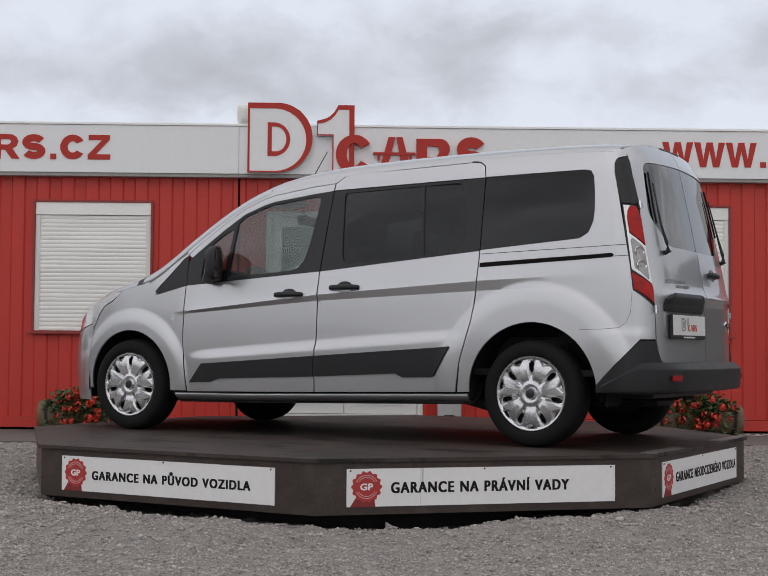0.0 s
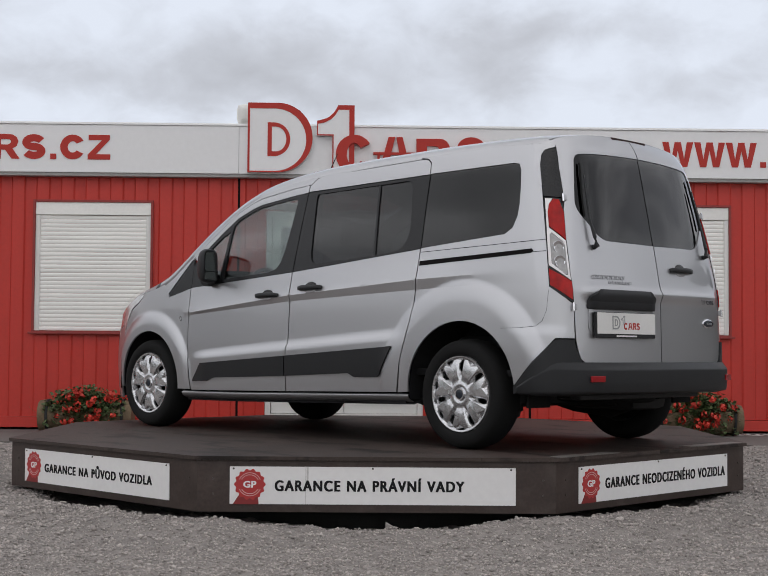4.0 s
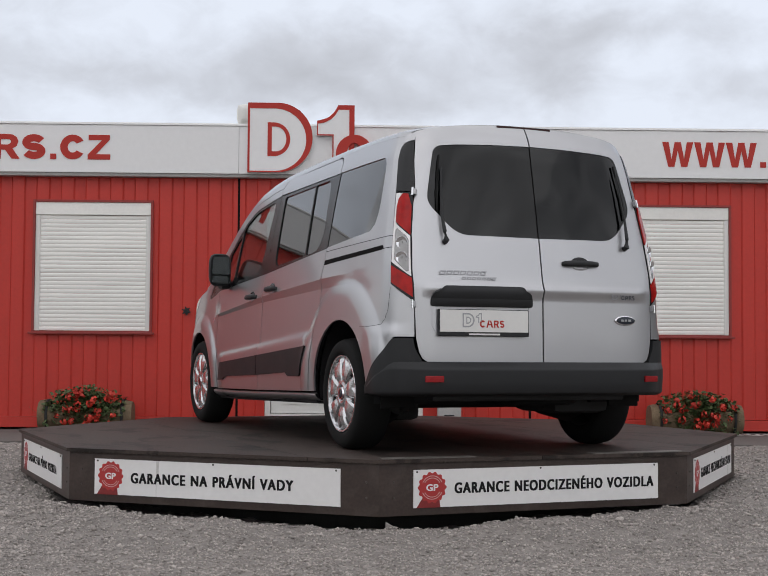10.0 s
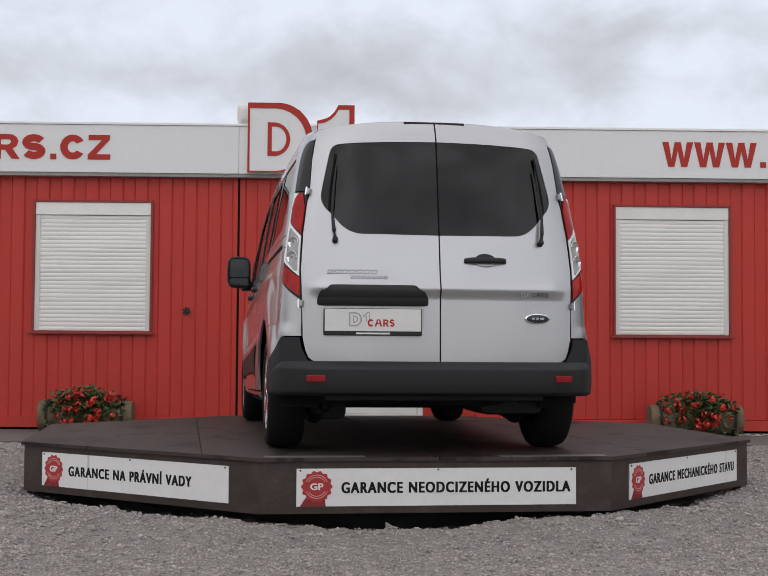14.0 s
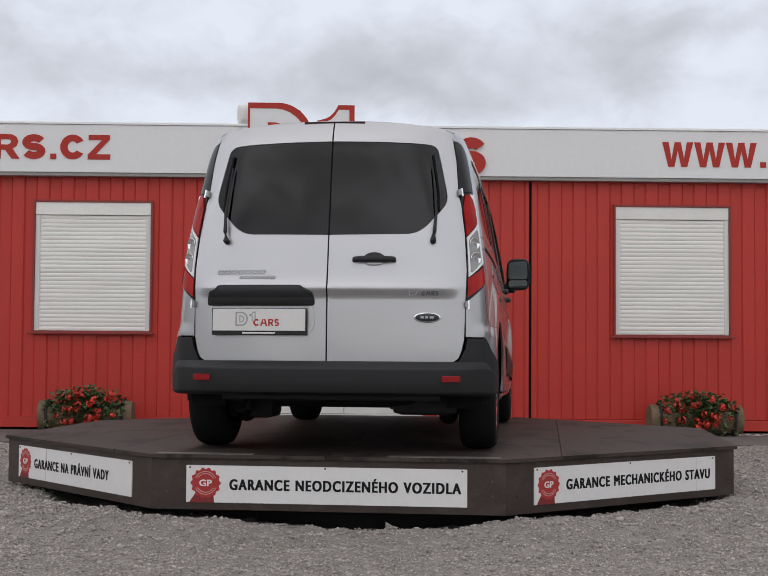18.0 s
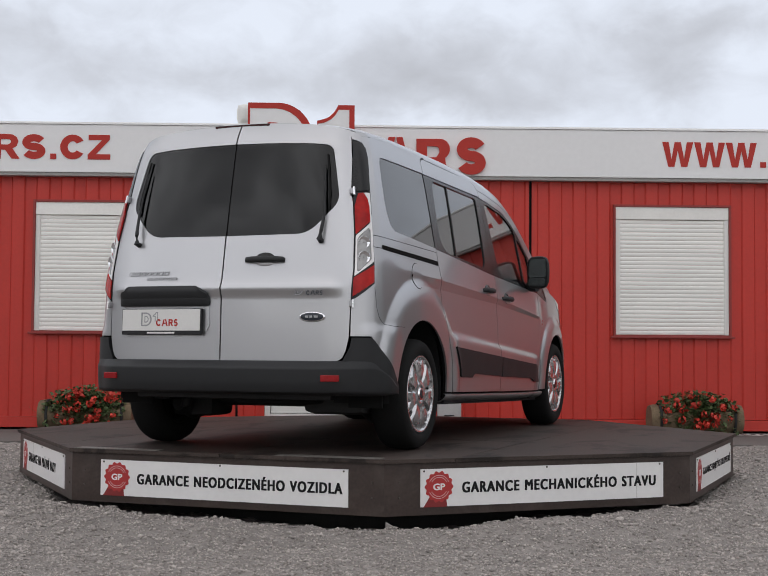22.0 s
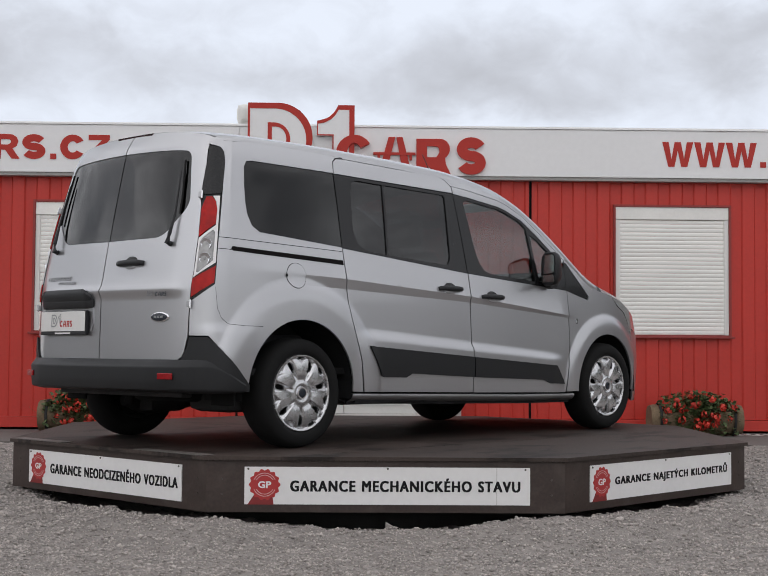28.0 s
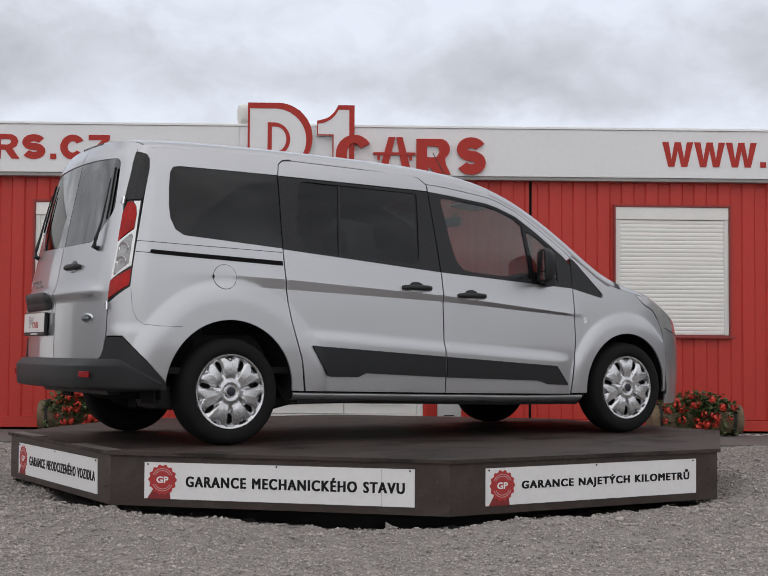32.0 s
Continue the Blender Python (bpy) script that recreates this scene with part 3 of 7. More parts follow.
def build_planter(x, y, turn, seed):
    rnd = random.Random(seed)
    m = pose(x, y, PAVE_Z + 0.155, 0, 0, turn)
    log = tagged(empty("log_planter", m), "hollowed weathered log planter lying on the pavement", "planter", "log planters")
    bm = bmesh.new()
    n, rows = 30, []
    for i in range(25):
        px = -0.45 + 0.9 * i / 24
        r = 0.150 + 0.010 * noise.noise(Vector((px * 3, seed, 0)))
        if i in (0, 24):
            r *= 0.93
        row = []
        for k in range(n):
            a = 2 * math.pi * k / n
            rr = r + 0.010 * noise.noise(Vector((px * 2, math.cos(a) * 2 + seed, math.sin(a) * 2)))
            z = rr * math.sin(a)
            if z > 0.085 and 2 < i < 22:
                z = 0.085 - 0.03 * (z - 0.085) / 0.06
            row.append(bm.verts.new((px, rr * math.cos(a), max(z, -0.150))))
        rows.append(row)
    for a, b in zip(rows, rows[1:]):
        for k in range(n):
            bm.faces.new((a[k], a[(k + 1) % n], b[(k + 1) % n], b[k]))
    bm.faces.new(rows[0]), bm.faces.new(rows[-1])
    bmesh.ops.recalc_face_normals(bm, faces=bm.faces)
    part("log", bm, M_LOG, log, smooth=True, angle=50)
    for px in (-0.36, 0.36):
        part("iron_band", lathe(bmesh.new(), [(0.158, -0.014), (0.162, -0.012), (0.162, 0.012), (0.158, 0.014)], pose(px, 0, 0, 0, 90, 0), 30), M_STEEL_DARK, log)
    part("soil", bx(-0.33, 0.33, -0.10, 0.10, 0.062, 0.100, 0.01), M_SOIL, log)
    bed = tagged(empty("geraniums", pose(x, y, PAVE_Z + 0.205, 0, 0, turn)), "bushy green geraniums with scarlet flower heads in a log planter", "flowers", "geranium beds")
    verts, faces = [], []
    for _ in range(1750):
        px = rnd.gauss(0, 0.17)
        px = max(-0.38, min(0.38, px))
        top = 0.215 * (1 - (px / 0.50) ** 2) ** 0.5 * rnd.uniform(0.75, 1.15)
        pz = rnd.uniform(-0.2, 1.0) * top if rnd.random() < 0.55 else rnd.uniform(-0.19, 0.06)
        py = -rnd.uniform(0.02, 0.20) * (1.1 - 0.6 * max(0, pz) / 0.26) + (0.10 if rnd.random() < 0.35 else 0)
        r = rnd.uniform(0.014, 0.030)
        q = Euler((rnd.uniform(-1.1, 0.7), rnd.uniform(-0.8, 0.8), rnd.uniform(0, 6.28))).to_matrix()
        k = len(verts)
        c = Vector((px, py, pz))
        verts.append(tuple(c + q @ Vector((0, 0, -r * 0.25))))
        for i in range(7):
            a = 2 * math.pi * (i + 0.3) / 7.6
            verts.append(tuple(c + q @ Vector((r * math.cos(a), r * math.sin(a), rnd.uniform(-0.15, 0.15) * r))))
        faces += [(k, k + 1 + i, k + 2 + i) for i in range(6)]
    for _ in range(70):
        px = rnd.gauss(0, 0.17)
        k = len(verts)
        h = rnd.uniform(0.12, 0.25) * (1 - (px / 0.6) ** 2)
        lx, ly = rnd.uniform(-0.06, 0.06), rnd.uniform(-0.12, 0.02)
        verts += [(px - 0.002, -0.03, -0.02), (px + 0.002, -0.03, -0.02), (px + lx + 0.0015, ly - 0.03, h), (px + lx - 0.0015, ly - 0.03, h)]
        faces.append((k, k + 1, k + 2, k + 3))
    me = bpy.data.meshes.new("foliage")
    me.from_pydata(verts, [], faces)
    tagged(part("foliage", me, M_LEAF, bed), kind="stuff")
    for _ in range(30):
        px = max(-0.34, min(0.34, rnd.gauss(0.0, 0.17)))
        top = 0.215 * max(0.05, 1 - (px / 0.47) ** 2) ** 0.5
        pz = rnd.uniform(-0.55, 0.92) * top
        py = -0.13 - 0.09 * (1 - max(0, pz) / 0.3) + rnd.uniform(-0.02, 0.03)
        part("flower_head", BLOOMS[rnd.randrange(4)], None, bed, m=pose(px, py, pz, rnd.uniform(-40, 40), rnd.uniform(-40, 40), rnd.uniform(0, 360)) @ Matrix.Scale(rnd.uniform(0.95, 1.75), 4))


def bloom(seed):
    rnd = random.Random(seed)
    bm = bmesh.new()
    for i in range(14):
        d = Vector((rnd.gauss(0, 1), rnd.gauss(0, 1) , rnd.gauss(0, 1))).normalized()
        c = d * rnd.uniform(0.014, 0.026)
        q = d.to_track_quat("Z", "Y").to_matrix()
        v = [bm.verts.new(c + q @ Vector((0.011 * math.cos(a), 0.011 * math.sin(a), rnd.uniform(-0.003, 0.003)))) for a in [2 * math.pi * k / 5 for k in range(5)]]
        bm.faces.new(v)
    me = mesh_of(bm, "flower_head")
    me.materials.append(M_BLOOM)
    return me


BLOOMS = [bloom(k) for k in range(4)]
build_planter(-2.835, 3.72, 1.5, 3)
build_planter(3.085, 3.76, 2.0, 8)


def build_strip():
    """A crumpled strip of white plastic on the pavement."""
    bm = bmesh.new()
    rnd = random.Random(4)
    rows = []
    for i in range(15):
        px = -0.17 + 0.34 * i / 14
        lift = 0.012 + 0.012 * math.sin(i * 1.7) + rnd.uniform(0, 0.006)
        w = 0.022 + 0.010 * math.sin(i * 0.9)
        rows.append([bm.verts.new((px, 0.03 * math.sin(i * 0.6) + k * w, lift * (1 - abs(k)) + 0.001)) for k in (-1, -0.4, 0.4, 1)])
    for a, b in zip(rows, rows[1:]):
        for k in range(3):
            bm.faces.new((a[k], b[k], b[k + 1], a[k + 1]))
    bmesh.ops.solidify(bm, geom=bm.faces, thickness=-0.001)
    tagged(part("plastic_strip", bm, M_WHITE, m=pose(3.68, 3.84, PAVE_Z, 0, 0, 4)), "crumpled white plastic strip lying on the pavement by the wall", "litter")


build_strip()
# ---- loose gravel ----
def build_gravel():
    """Crushed stones strewn on the yard: one mesh of many small angular pieces."""
    rs = np.random.RandomState(5)
    t = (1 + 5 ** 0.5) / 2
    ico = np.array([(-1, t, 0), (1, t, 0), (-1, -t, 0), (1, -t, 0), (0, -1, t), (0, 1, t), (0, -1, -t), (0, 1, -t), (t, 0, -1), (t, 0, 1), (-t, 0, -1), (-t, 0, 1)], float) / 1.9
    tri = np.array([(0, 11, 5), (0, 5, 1), (0, 1, 7), (0, 7, 10), (0, 10, 11), (1, 5, 9), (5, 11, 4), (11, 10, 2), (10, 7, 6), (7, 1, 8), (3, 9, 4), (3, 4, 2), (3, 2, 6), (3, 6, 8), (3, 8, 9), (4, 9, 5), (2, 4, 11), (6, 2, 10), (8, 6, 7), (9, 8, 1)])
    pts = []
    for n, x0, x1, y0, y1, lo, hi in ((58000, -2.2, 2.2, -4.9, -1.6, 0.0028, 0.0088), (4600, -2.2, 2.2, -4.9, -1.7, 0.006, 0.0135), (30, -2.2, 2.2, -3.4, -2.3, 0.008, 0.013),
                                      (19000, -3.6, -1.5, -2.4, 2.1, 0.004, 0.012), (19000, 1.5, 3.8, -2.4, 2.2, 0.004, 0.012), (500, -3.6, 3.8, -2.6, 2.2, 0.012, 0.03)):
        xy = np.stack([rs.uniform(x0, x1, n), rs.uniform(y0, y1, n)], 1)
        ok = np.hypot(xy[:, 0], xy[:, 1]) > 2.25
        xy = xy[ok]
        size = lo + (hi - lo) * rs.rand(len(xy)) ** 2
        pts.append(np.concatenate([xy, size[:, None]], 1))
    pts = np.concatenate(pts)
    n = len(pts)
    zz = np.array([ground_z(x, y) for x, y in pts[:, :2]])
    shape = rs.uniform(0.45, 1.45, (n, 12, 1)) * ico[None] * rs.uniform(0.6, 1.3, (n, 1, 3))
    a = rs.uniform(0, 2 * np.pi, n)
    c, s = np.cos(a), np.sin(a)
    v = np.stack([c[:, None] * shape[..., 0] - s[:, None] * shape[..., 1], s[:, None] * shape[..., 0] + c[:, None] * shape[..., 1], shape[..., 2] * 0.75], -1)
    v = v * pts[:, None, 2:3] + np.stack([pts[:, 0], pts[:, 1], zz + pts[:, 2] * 0.22], -1)[:, None]
    f = (tri[None] + 12 * np.arange(n)[:, None, None]).reshape(-1, 3)
    me = bpy.data.meshes.new("gravel")
    me.vertices.add(12 * n)
    me.vertices.foreach_set("co", v.ravel())
    me.loops.add(3 * len(f))
    me.loops.foreach_set("vertex_index", f.ravel())
    me.polygons.add(len(f))
    me.polygons.foreach_set("loop_start", 3 * np.arange(len(f)))
    me.update(calc_edges=True)
    me.materials.append(M_STONE)
    tagged(new("gravel", me), "loose grey crushed stones", "gravel", kind="stuff")


build_gravel()


# ---- drifting clouds behind the building ----
def build_clouds():
    """A far curved sheet of sky whose cloud pattern drifts by its slow turn."""
    az0, az1, rad = -48, 48, 900.0
    bm = bmesh.new()
    rows = []
    for e in range(0, 13):
        el = radians(-1 + 3 * e)
        rows.append([bm.verts.new((rad * math.sin(radians(az0 + (az1 - az0) * k / 48)), rad * math.cos(radians(az0 + (az1 - az0) * k / 48)), rad * math.tan(el))) for k in range(49)])
    for a, b in zip(rows, rows[1:]):
        for k in range(48):
            bm.faces.new((a[k], b[k], b[k + 1], a[k + 1]))
    mat = bpy.data.materials.new("grey_cloud_sky")
    mat.use_nodes = True
    nt = mat.node_tree
    n, l = nt.nodes, nt.links
    n.remove(n["Principled BSDF"])
    tc = n.new("ShaderNodeTexCoord")
    sc = n.new("ShaderNodeVectorMath")
    sc.operation = "SCALE"
    sc.inputs["Scale"].default_value = 1 / rad
    l.new(tc.outputs["Object"], sc.inputs[0])

    def tex(scale, detail, rough, loc, distort=0.0, stretch=(1, 1, 1.5)):
        mp = n.new("ShaderNodeMapping")
        mp.inputs["Scale"].default_value = stretch
        mp.inputs["Location"].default_value = loc
        l.new(sc.outputs[0], mp.inputs["Vector"])
        t = n.new("ShaderNodeTexNoise")
        t.inputs["Scale"].default_value, t.inputs["Detail"].default_value, t.inputs["Roughness"].default_value, t.inputs["Distortion"].default_value = scale, detail, rough, distort
        l.new(mp.outputs[0], t.inputs["Vector"])
        return t.outputs["Fac"], t.outputs["Color"]

    def math_node(op, a, b=None, c=None):
        m = n.new("ShaderNodeMath")
        m.operation = op
        for i, q in enumerate((a, b, c)):
            if q is None:
                continue
            if isinstance(q, (int, float)):
                m.inputs[i].default_value = q
            else:
                l.new(q, m.inputs[i])
        return m.outputs[0]

    # warped direction, so that the cloud masses get ragged rims
    _, warp = tex(11.0, 5, 0.6, (5, 2, 1))
    wsub = n.new("ShaderNodeVectorMath")
    wsub.operation = "MULTIPLY_ADD"
    wsub.inputs[1].default_value = (0.09, 0.0, 0.07)
    l.new(warp, wsub.inputs[0])
    l.new(sc.outputs[0], wsub.inputs[2])
    sep = n.new("ShaderNodeSeparateXYZ")
    l.new(wsub.outputs[0], sep.inputs[0])
    total = None
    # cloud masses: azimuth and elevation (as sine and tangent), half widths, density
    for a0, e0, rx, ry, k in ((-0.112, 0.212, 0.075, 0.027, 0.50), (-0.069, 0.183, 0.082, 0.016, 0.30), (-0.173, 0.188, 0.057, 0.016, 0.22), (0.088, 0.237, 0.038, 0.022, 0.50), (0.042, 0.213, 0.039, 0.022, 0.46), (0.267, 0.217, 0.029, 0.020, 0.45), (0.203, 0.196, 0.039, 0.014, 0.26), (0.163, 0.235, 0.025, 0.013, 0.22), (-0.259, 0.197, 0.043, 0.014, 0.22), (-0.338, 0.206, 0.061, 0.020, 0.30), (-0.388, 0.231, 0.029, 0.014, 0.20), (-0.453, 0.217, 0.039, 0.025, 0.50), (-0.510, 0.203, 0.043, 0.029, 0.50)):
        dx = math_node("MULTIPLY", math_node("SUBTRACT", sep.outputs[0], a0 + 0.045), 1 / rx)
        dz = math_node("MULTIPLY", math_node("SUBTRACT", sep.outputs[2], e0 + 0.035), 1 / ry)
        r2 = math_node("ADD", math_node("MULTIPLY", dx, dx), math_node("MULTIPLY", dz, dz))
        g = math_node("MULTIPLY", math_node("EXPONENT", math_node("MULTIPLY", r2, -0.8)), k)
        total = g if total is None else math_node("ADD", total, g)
    fine, _ = tex(20.0, 6, 0.55, (1, 7, 3), 0.4)
    soft, _ = tex(4.0, 3, 0.5, (9, 4, 2))
    v = math_node("ADD", total, math_node("MULTIPLY", math_node("SUBTRACT", fine, 0.5), 0.75))
    v = math_node("ADD", v, math_node("MULTIPLY", math_node("SUBTRACT", soft, 0.5), 0.3))
    v = math_node("ADD", v, 0.02)
    ramp = n.new("ShaderNodeValToRGB")
    e = ramp.color_ramp.elements
    e[0].position, e[0].color = 0.0, (0.79, 0.845, 0.95, 1)
    e[1].position, e[1].color = 0.85, (0.47, 0.485, 0.53, 1)
    m = ramp.color_ramp.elements.new(0.40)
    m.color = (0.615, 0.645, 0.715, 1)
    l.new(v, ramp.inputs[0])
    em = n.new("ShaderNodeEmission")
    l.new(ramp.outputs[0], em.inputs["Color"])
    l.new(em.outputs[0], n["Material Output"].inputs["Surface"])
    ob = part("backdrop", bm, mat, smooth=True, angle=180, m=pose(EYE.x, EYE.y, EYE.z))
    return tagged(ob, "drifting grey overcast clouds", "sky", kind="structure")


clouds = build_clouds()


# ---- an unseen dark band for trees and roofs, added to darken what paint and glass mirror ----
def build_mirrored_band():
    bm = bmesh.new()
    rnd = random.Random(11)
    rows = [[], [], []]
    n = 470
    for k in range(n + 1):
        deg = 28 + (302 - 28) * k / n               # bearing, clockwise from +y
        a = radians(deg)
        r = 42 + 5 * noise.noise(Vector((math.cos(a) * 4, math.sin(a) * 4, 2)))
        # height by bearing sets how dark each side's reflections turn out
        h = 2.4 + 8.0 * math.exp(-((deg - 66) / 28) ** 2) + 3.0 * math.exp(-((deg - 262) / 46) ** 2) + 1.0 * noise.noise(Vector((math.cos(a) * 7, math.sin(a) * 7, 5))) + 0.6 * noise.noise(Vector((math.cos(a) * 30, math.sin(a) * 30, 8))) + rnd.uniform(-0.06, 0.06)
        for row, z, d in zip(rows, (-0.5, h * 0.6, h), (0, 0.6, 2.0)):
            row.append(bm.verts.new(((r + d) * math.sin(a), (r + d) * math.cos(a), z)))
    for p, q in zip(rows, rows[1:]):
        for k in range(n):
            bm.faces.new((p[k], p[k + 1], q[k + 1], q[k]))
    mat = material("unseen_dark_band", (0.055, 0.058, 0.048), 0.9, vary=0.5, scale=0.5, fine=3)
    tagged(part("treeline_backdrop", bm, mat, smooth=True, angle=180), "unseen dark band standing in for trees, added to be mirrored", "trees", kind="structure")


build_mirrored_band()
# ---- the turntable ----
APO, DECK_BOTTOM = 2.304, -0.295
SIGNS = {135: ("GARANCE NA PRÁVNÍ VADY", -0.780, 0.739, -0.541, 0.467), 90: ("GARANCE NA PŮVOD VOZIDLA", -0.786, 0.712, -0.556, 0.557),
         180: ("GARANCE NEODCIZENÉHO VOZIDLA", -0.760, 0.753, -0.523, 0.722), 225: ("GARANCE MECHANICKÉHO STAVU", -0.750, 0.768, -0.508, 0.716),
         270: ("GARANCE NAJETÝCH KILOMETRŮ", -0.729, 0.779, -0.494, 0.724)}


def octagon(apo):
    r = apo / math.cos(math.pi / 8)
    return [Vector((r * math.cos(math.pi / 8 + k * math.pi / 4), r * math.sin(math.pi / 8 + k * math.pi / 4), 0)) for k in range(8)]


def slab(bm, pts, z0, z1):
    top, bot = [bm.verts.new((p[0], p[1], z1)) for p in pts], [bm.verts.new((p[0], p[1], z0)) for p in pts]
    bm.faces.new(top), bm.faces.new(bot[::-1])
    k = len(pts)
    for i in range(k):
        bm.faces.new((top[i], bot[i], bot[(i + 1) % k], top[(i + 1) % k]))
    bmesh.ops.recalc_face_normals(bm, faces=bm.faces)
    return bm


def clip_half(pts, nx, ny, c):
    """The part of a flat outline where nx*x + ny*y <= c."""
    out = []
    for a, b in zip(pts, pts[1:] + pts[:1]):
        da, db = nx * a[0] + ny * a[1] - c, nx * b[0] + ny * b[1] - c
        if da <= 0:
            out.append(a)
        if da * db < 0:
            s = da / (da - db)
            out.append((a[0] + s * (b[0] - a[0]), a[1] + s * (b[1] - a[1])))
    return out


def build_turntable():
    table = tagged(empty("turntable"), "octagonal brown plywood turntable with white guarantee signs", "turntable")
    edge = [(p.x, p.y) for p in octagon(APO + 0.020)]
    cuts = [-2.6, -1.25, 0.0, 1.25, 2.6]
    for a, b in zip(cuts, cuts[1:]):
        pts = clip_half(clip_half(edge, 0, 1, b - 0.002), 0, -1, -a - 0.002)
        for c, d in ((-2.6, -0.6), (-0.6, 2.6)) if a in (-1.25, 1.25) else ((-2.6, 0.7), (0.7, 2.6)):
            q = clip_half(clip_half(pts, 1, 0, d - 0.0015), -1, 0, -c - 0.0015)
            if len(q) > 2:
                part("deck_board", slab(bmesh.new(), q, -0.020, 0.0), M_DECK, table)
    frame_ring = bmesh.new()
    slab(frame_ring, [(p.x, p.y) for p in octagon(APO - 0.02)], -0.09, -0.022)
    part("deck_frame", frame_ring, M_STEEL_DARK, table)
    for y0, y1 in ((0.40, 0.93), (-0.93, -0.33)):
        part("edge_plate", bx(-APO - 0.017, -APO + 0.07, y0, y1, 0.0005, 0.005, 0.0015), M_PLATE_STEEL, table, "worn grey steel edge plate")
    for k in range(8):
        phi = k * math.pi / 4
        m = Matrix.Rotation(phi + math.pi / 2, 4, "Z") @ pose(0, -APO, 0)      # local x runs counter-clockwise, -y faces out
        half = APO * math.tan(math.pi / 8)
        bm = bmesh.new()
        slab(bm, [(-half, 0), (half, 0), (half - 0.009, 0.022), (-half + 0.009, 0.022)], DECK_BOTTOM, -0.0225)
        skirt = part("skirt_panel", bm, M_SKIRT, table, m=m)
        for sx in (-0.87, 0.885):
            for sz in (-0.12, -0.2):
                part("screw", cyl(bmesh.new(), 0.006, 0.005, 0.006, pose(sx, -0.002, sz, 90), 8), M_SCREW, skirt)
        key = round(math.degrees(phi))
        if key not in SIGNS:
            continue
        words, x0, x1, t0, t1 = SIGNS[key]
        rnd = random.Random(key)
        lean = rnd.uniform(-0.003, 0.003)
        bm = bmesh.new()
        slab(bm, [(x0, -0.006), (x1, -0.006), (x1, -0.0005), (x0, -0.0005)], -0.254 + lean, -0.056 + lean)
        sign = part("sign_board", bm, M_SIGN, table, "white sign board with a red seal and black words", m=m)
        sign_words(words, t1 - t0, 0.073, M_BLACK_INK, sign, pose(t0, -0.0062, -0.186 + lean), 0.0012, 0.0, spacing=1.20, fat=0.0066)
        build_seal(sign, x0 + 0.107, -0.150 + lean)
        # thin grey lines: a board seam at 225, a dirt drip at 135
        for px, w, z0, z1 in {225: ((0.588, 0.004, -0.253, -0.057),), 135: ((-0.372, 0.010, -0.150, -0.057), (-0.378, 0.003, -0.253, -0.057))}.get(key, ()):
            part("dirt_streak", bx(px, px + w, -0.0064, -0.0060, z0 + lean, z1 + lean), M_SIGN_LINE, sign)
        for px, pz in ((x0 + 0.02, -0.067), ((x0 + x1) / 2, -0.064), (x1 - 0.025, -0.066)):
            part("screw", cyl(bmesh.new(), 0.006, 0.004, 0.005, pose(px, -0.008, pz + lean, 90), 8), M_SCREW, sign)
    return table


def build_seal(sign, cx, cz):
    """A scalloped red rosette with a ribbon, printed pale rings and two letters."""
    bm = bmesh.new()
    pts = []
    for i in range(96):
        a = 2 * math.pi * i / 96
        r = 0.079 + 0.005 * math.cos(14 * a)
        pts.append((r * math.cos(a), r * math.sin(a)))
    extruded(bm, pts, 0.001)
    seal = part("seal", bm, M_SEAL, sign, "red scalloped seal", m=pose(cx, -0.0078, cz))
    bm = extruded(bmesh.new(), [(-0.05, -0.045), (-0.09, -0.105), (0.048, -0.105), (0.04, -0.04)], 0.0008)
    part("ribbon", bm, M_SEAL_DARK, sign, m=pose(cx, -0.0069, cz))
    for r, a0, a1 in ((0.061, 25, 155), (0.061, 205, 335), (0.05, 30, 150), (0.05, 210, 330)):
        arc = [radians(a0 + (a1 - a0) * i / 16) for i in range(17)]
        o = [((r + 0.0016) * math.cos(a), (r + 0.0016) * math.sin(a)) for a in arc] + [((r - 0.0016) * math.cos(a), (r - 0.0016) * math.sin(a)) for a in arc[::-1]]
        part("printed_arc", extruded(bmesh.new(), o, 0.0004), M_SEAL_LIGHT, sign, m=pose(cx, -0.0082, cz))
    sign_words("GP", 0.070, 0.036, M_SIGN, sign, pose(cx - 0.035, -0.0083, cz - 0.018), 0.0006, 0.03, by_letter=True)
    return seal


table = build_turntable()
base = tagged(empty("steel_pedestal"), "dark steel drum carrying the turntable on the gravel", "pedestal")
part("drum", slab(bmesh.new(), [(1.75 * math.cos(2 * math.pi * i / 48), 1.75 * math.sin(2 * math.pi * i / 48)) for i in range(48)], -0.50, DECK_BOTTOM + 0.06), M_STEEL_DARK, base)
part("bearing_ring", slab(bmesh.new(), [(1.45 * math.cos(2 * math.pi * i / 48), 1.45 * math.sin(2 * math.pi * i / 48)) for i in range(48)], DECK_BOTTOM + 0.061, -0.0905), M_STEEL_DARK, base)
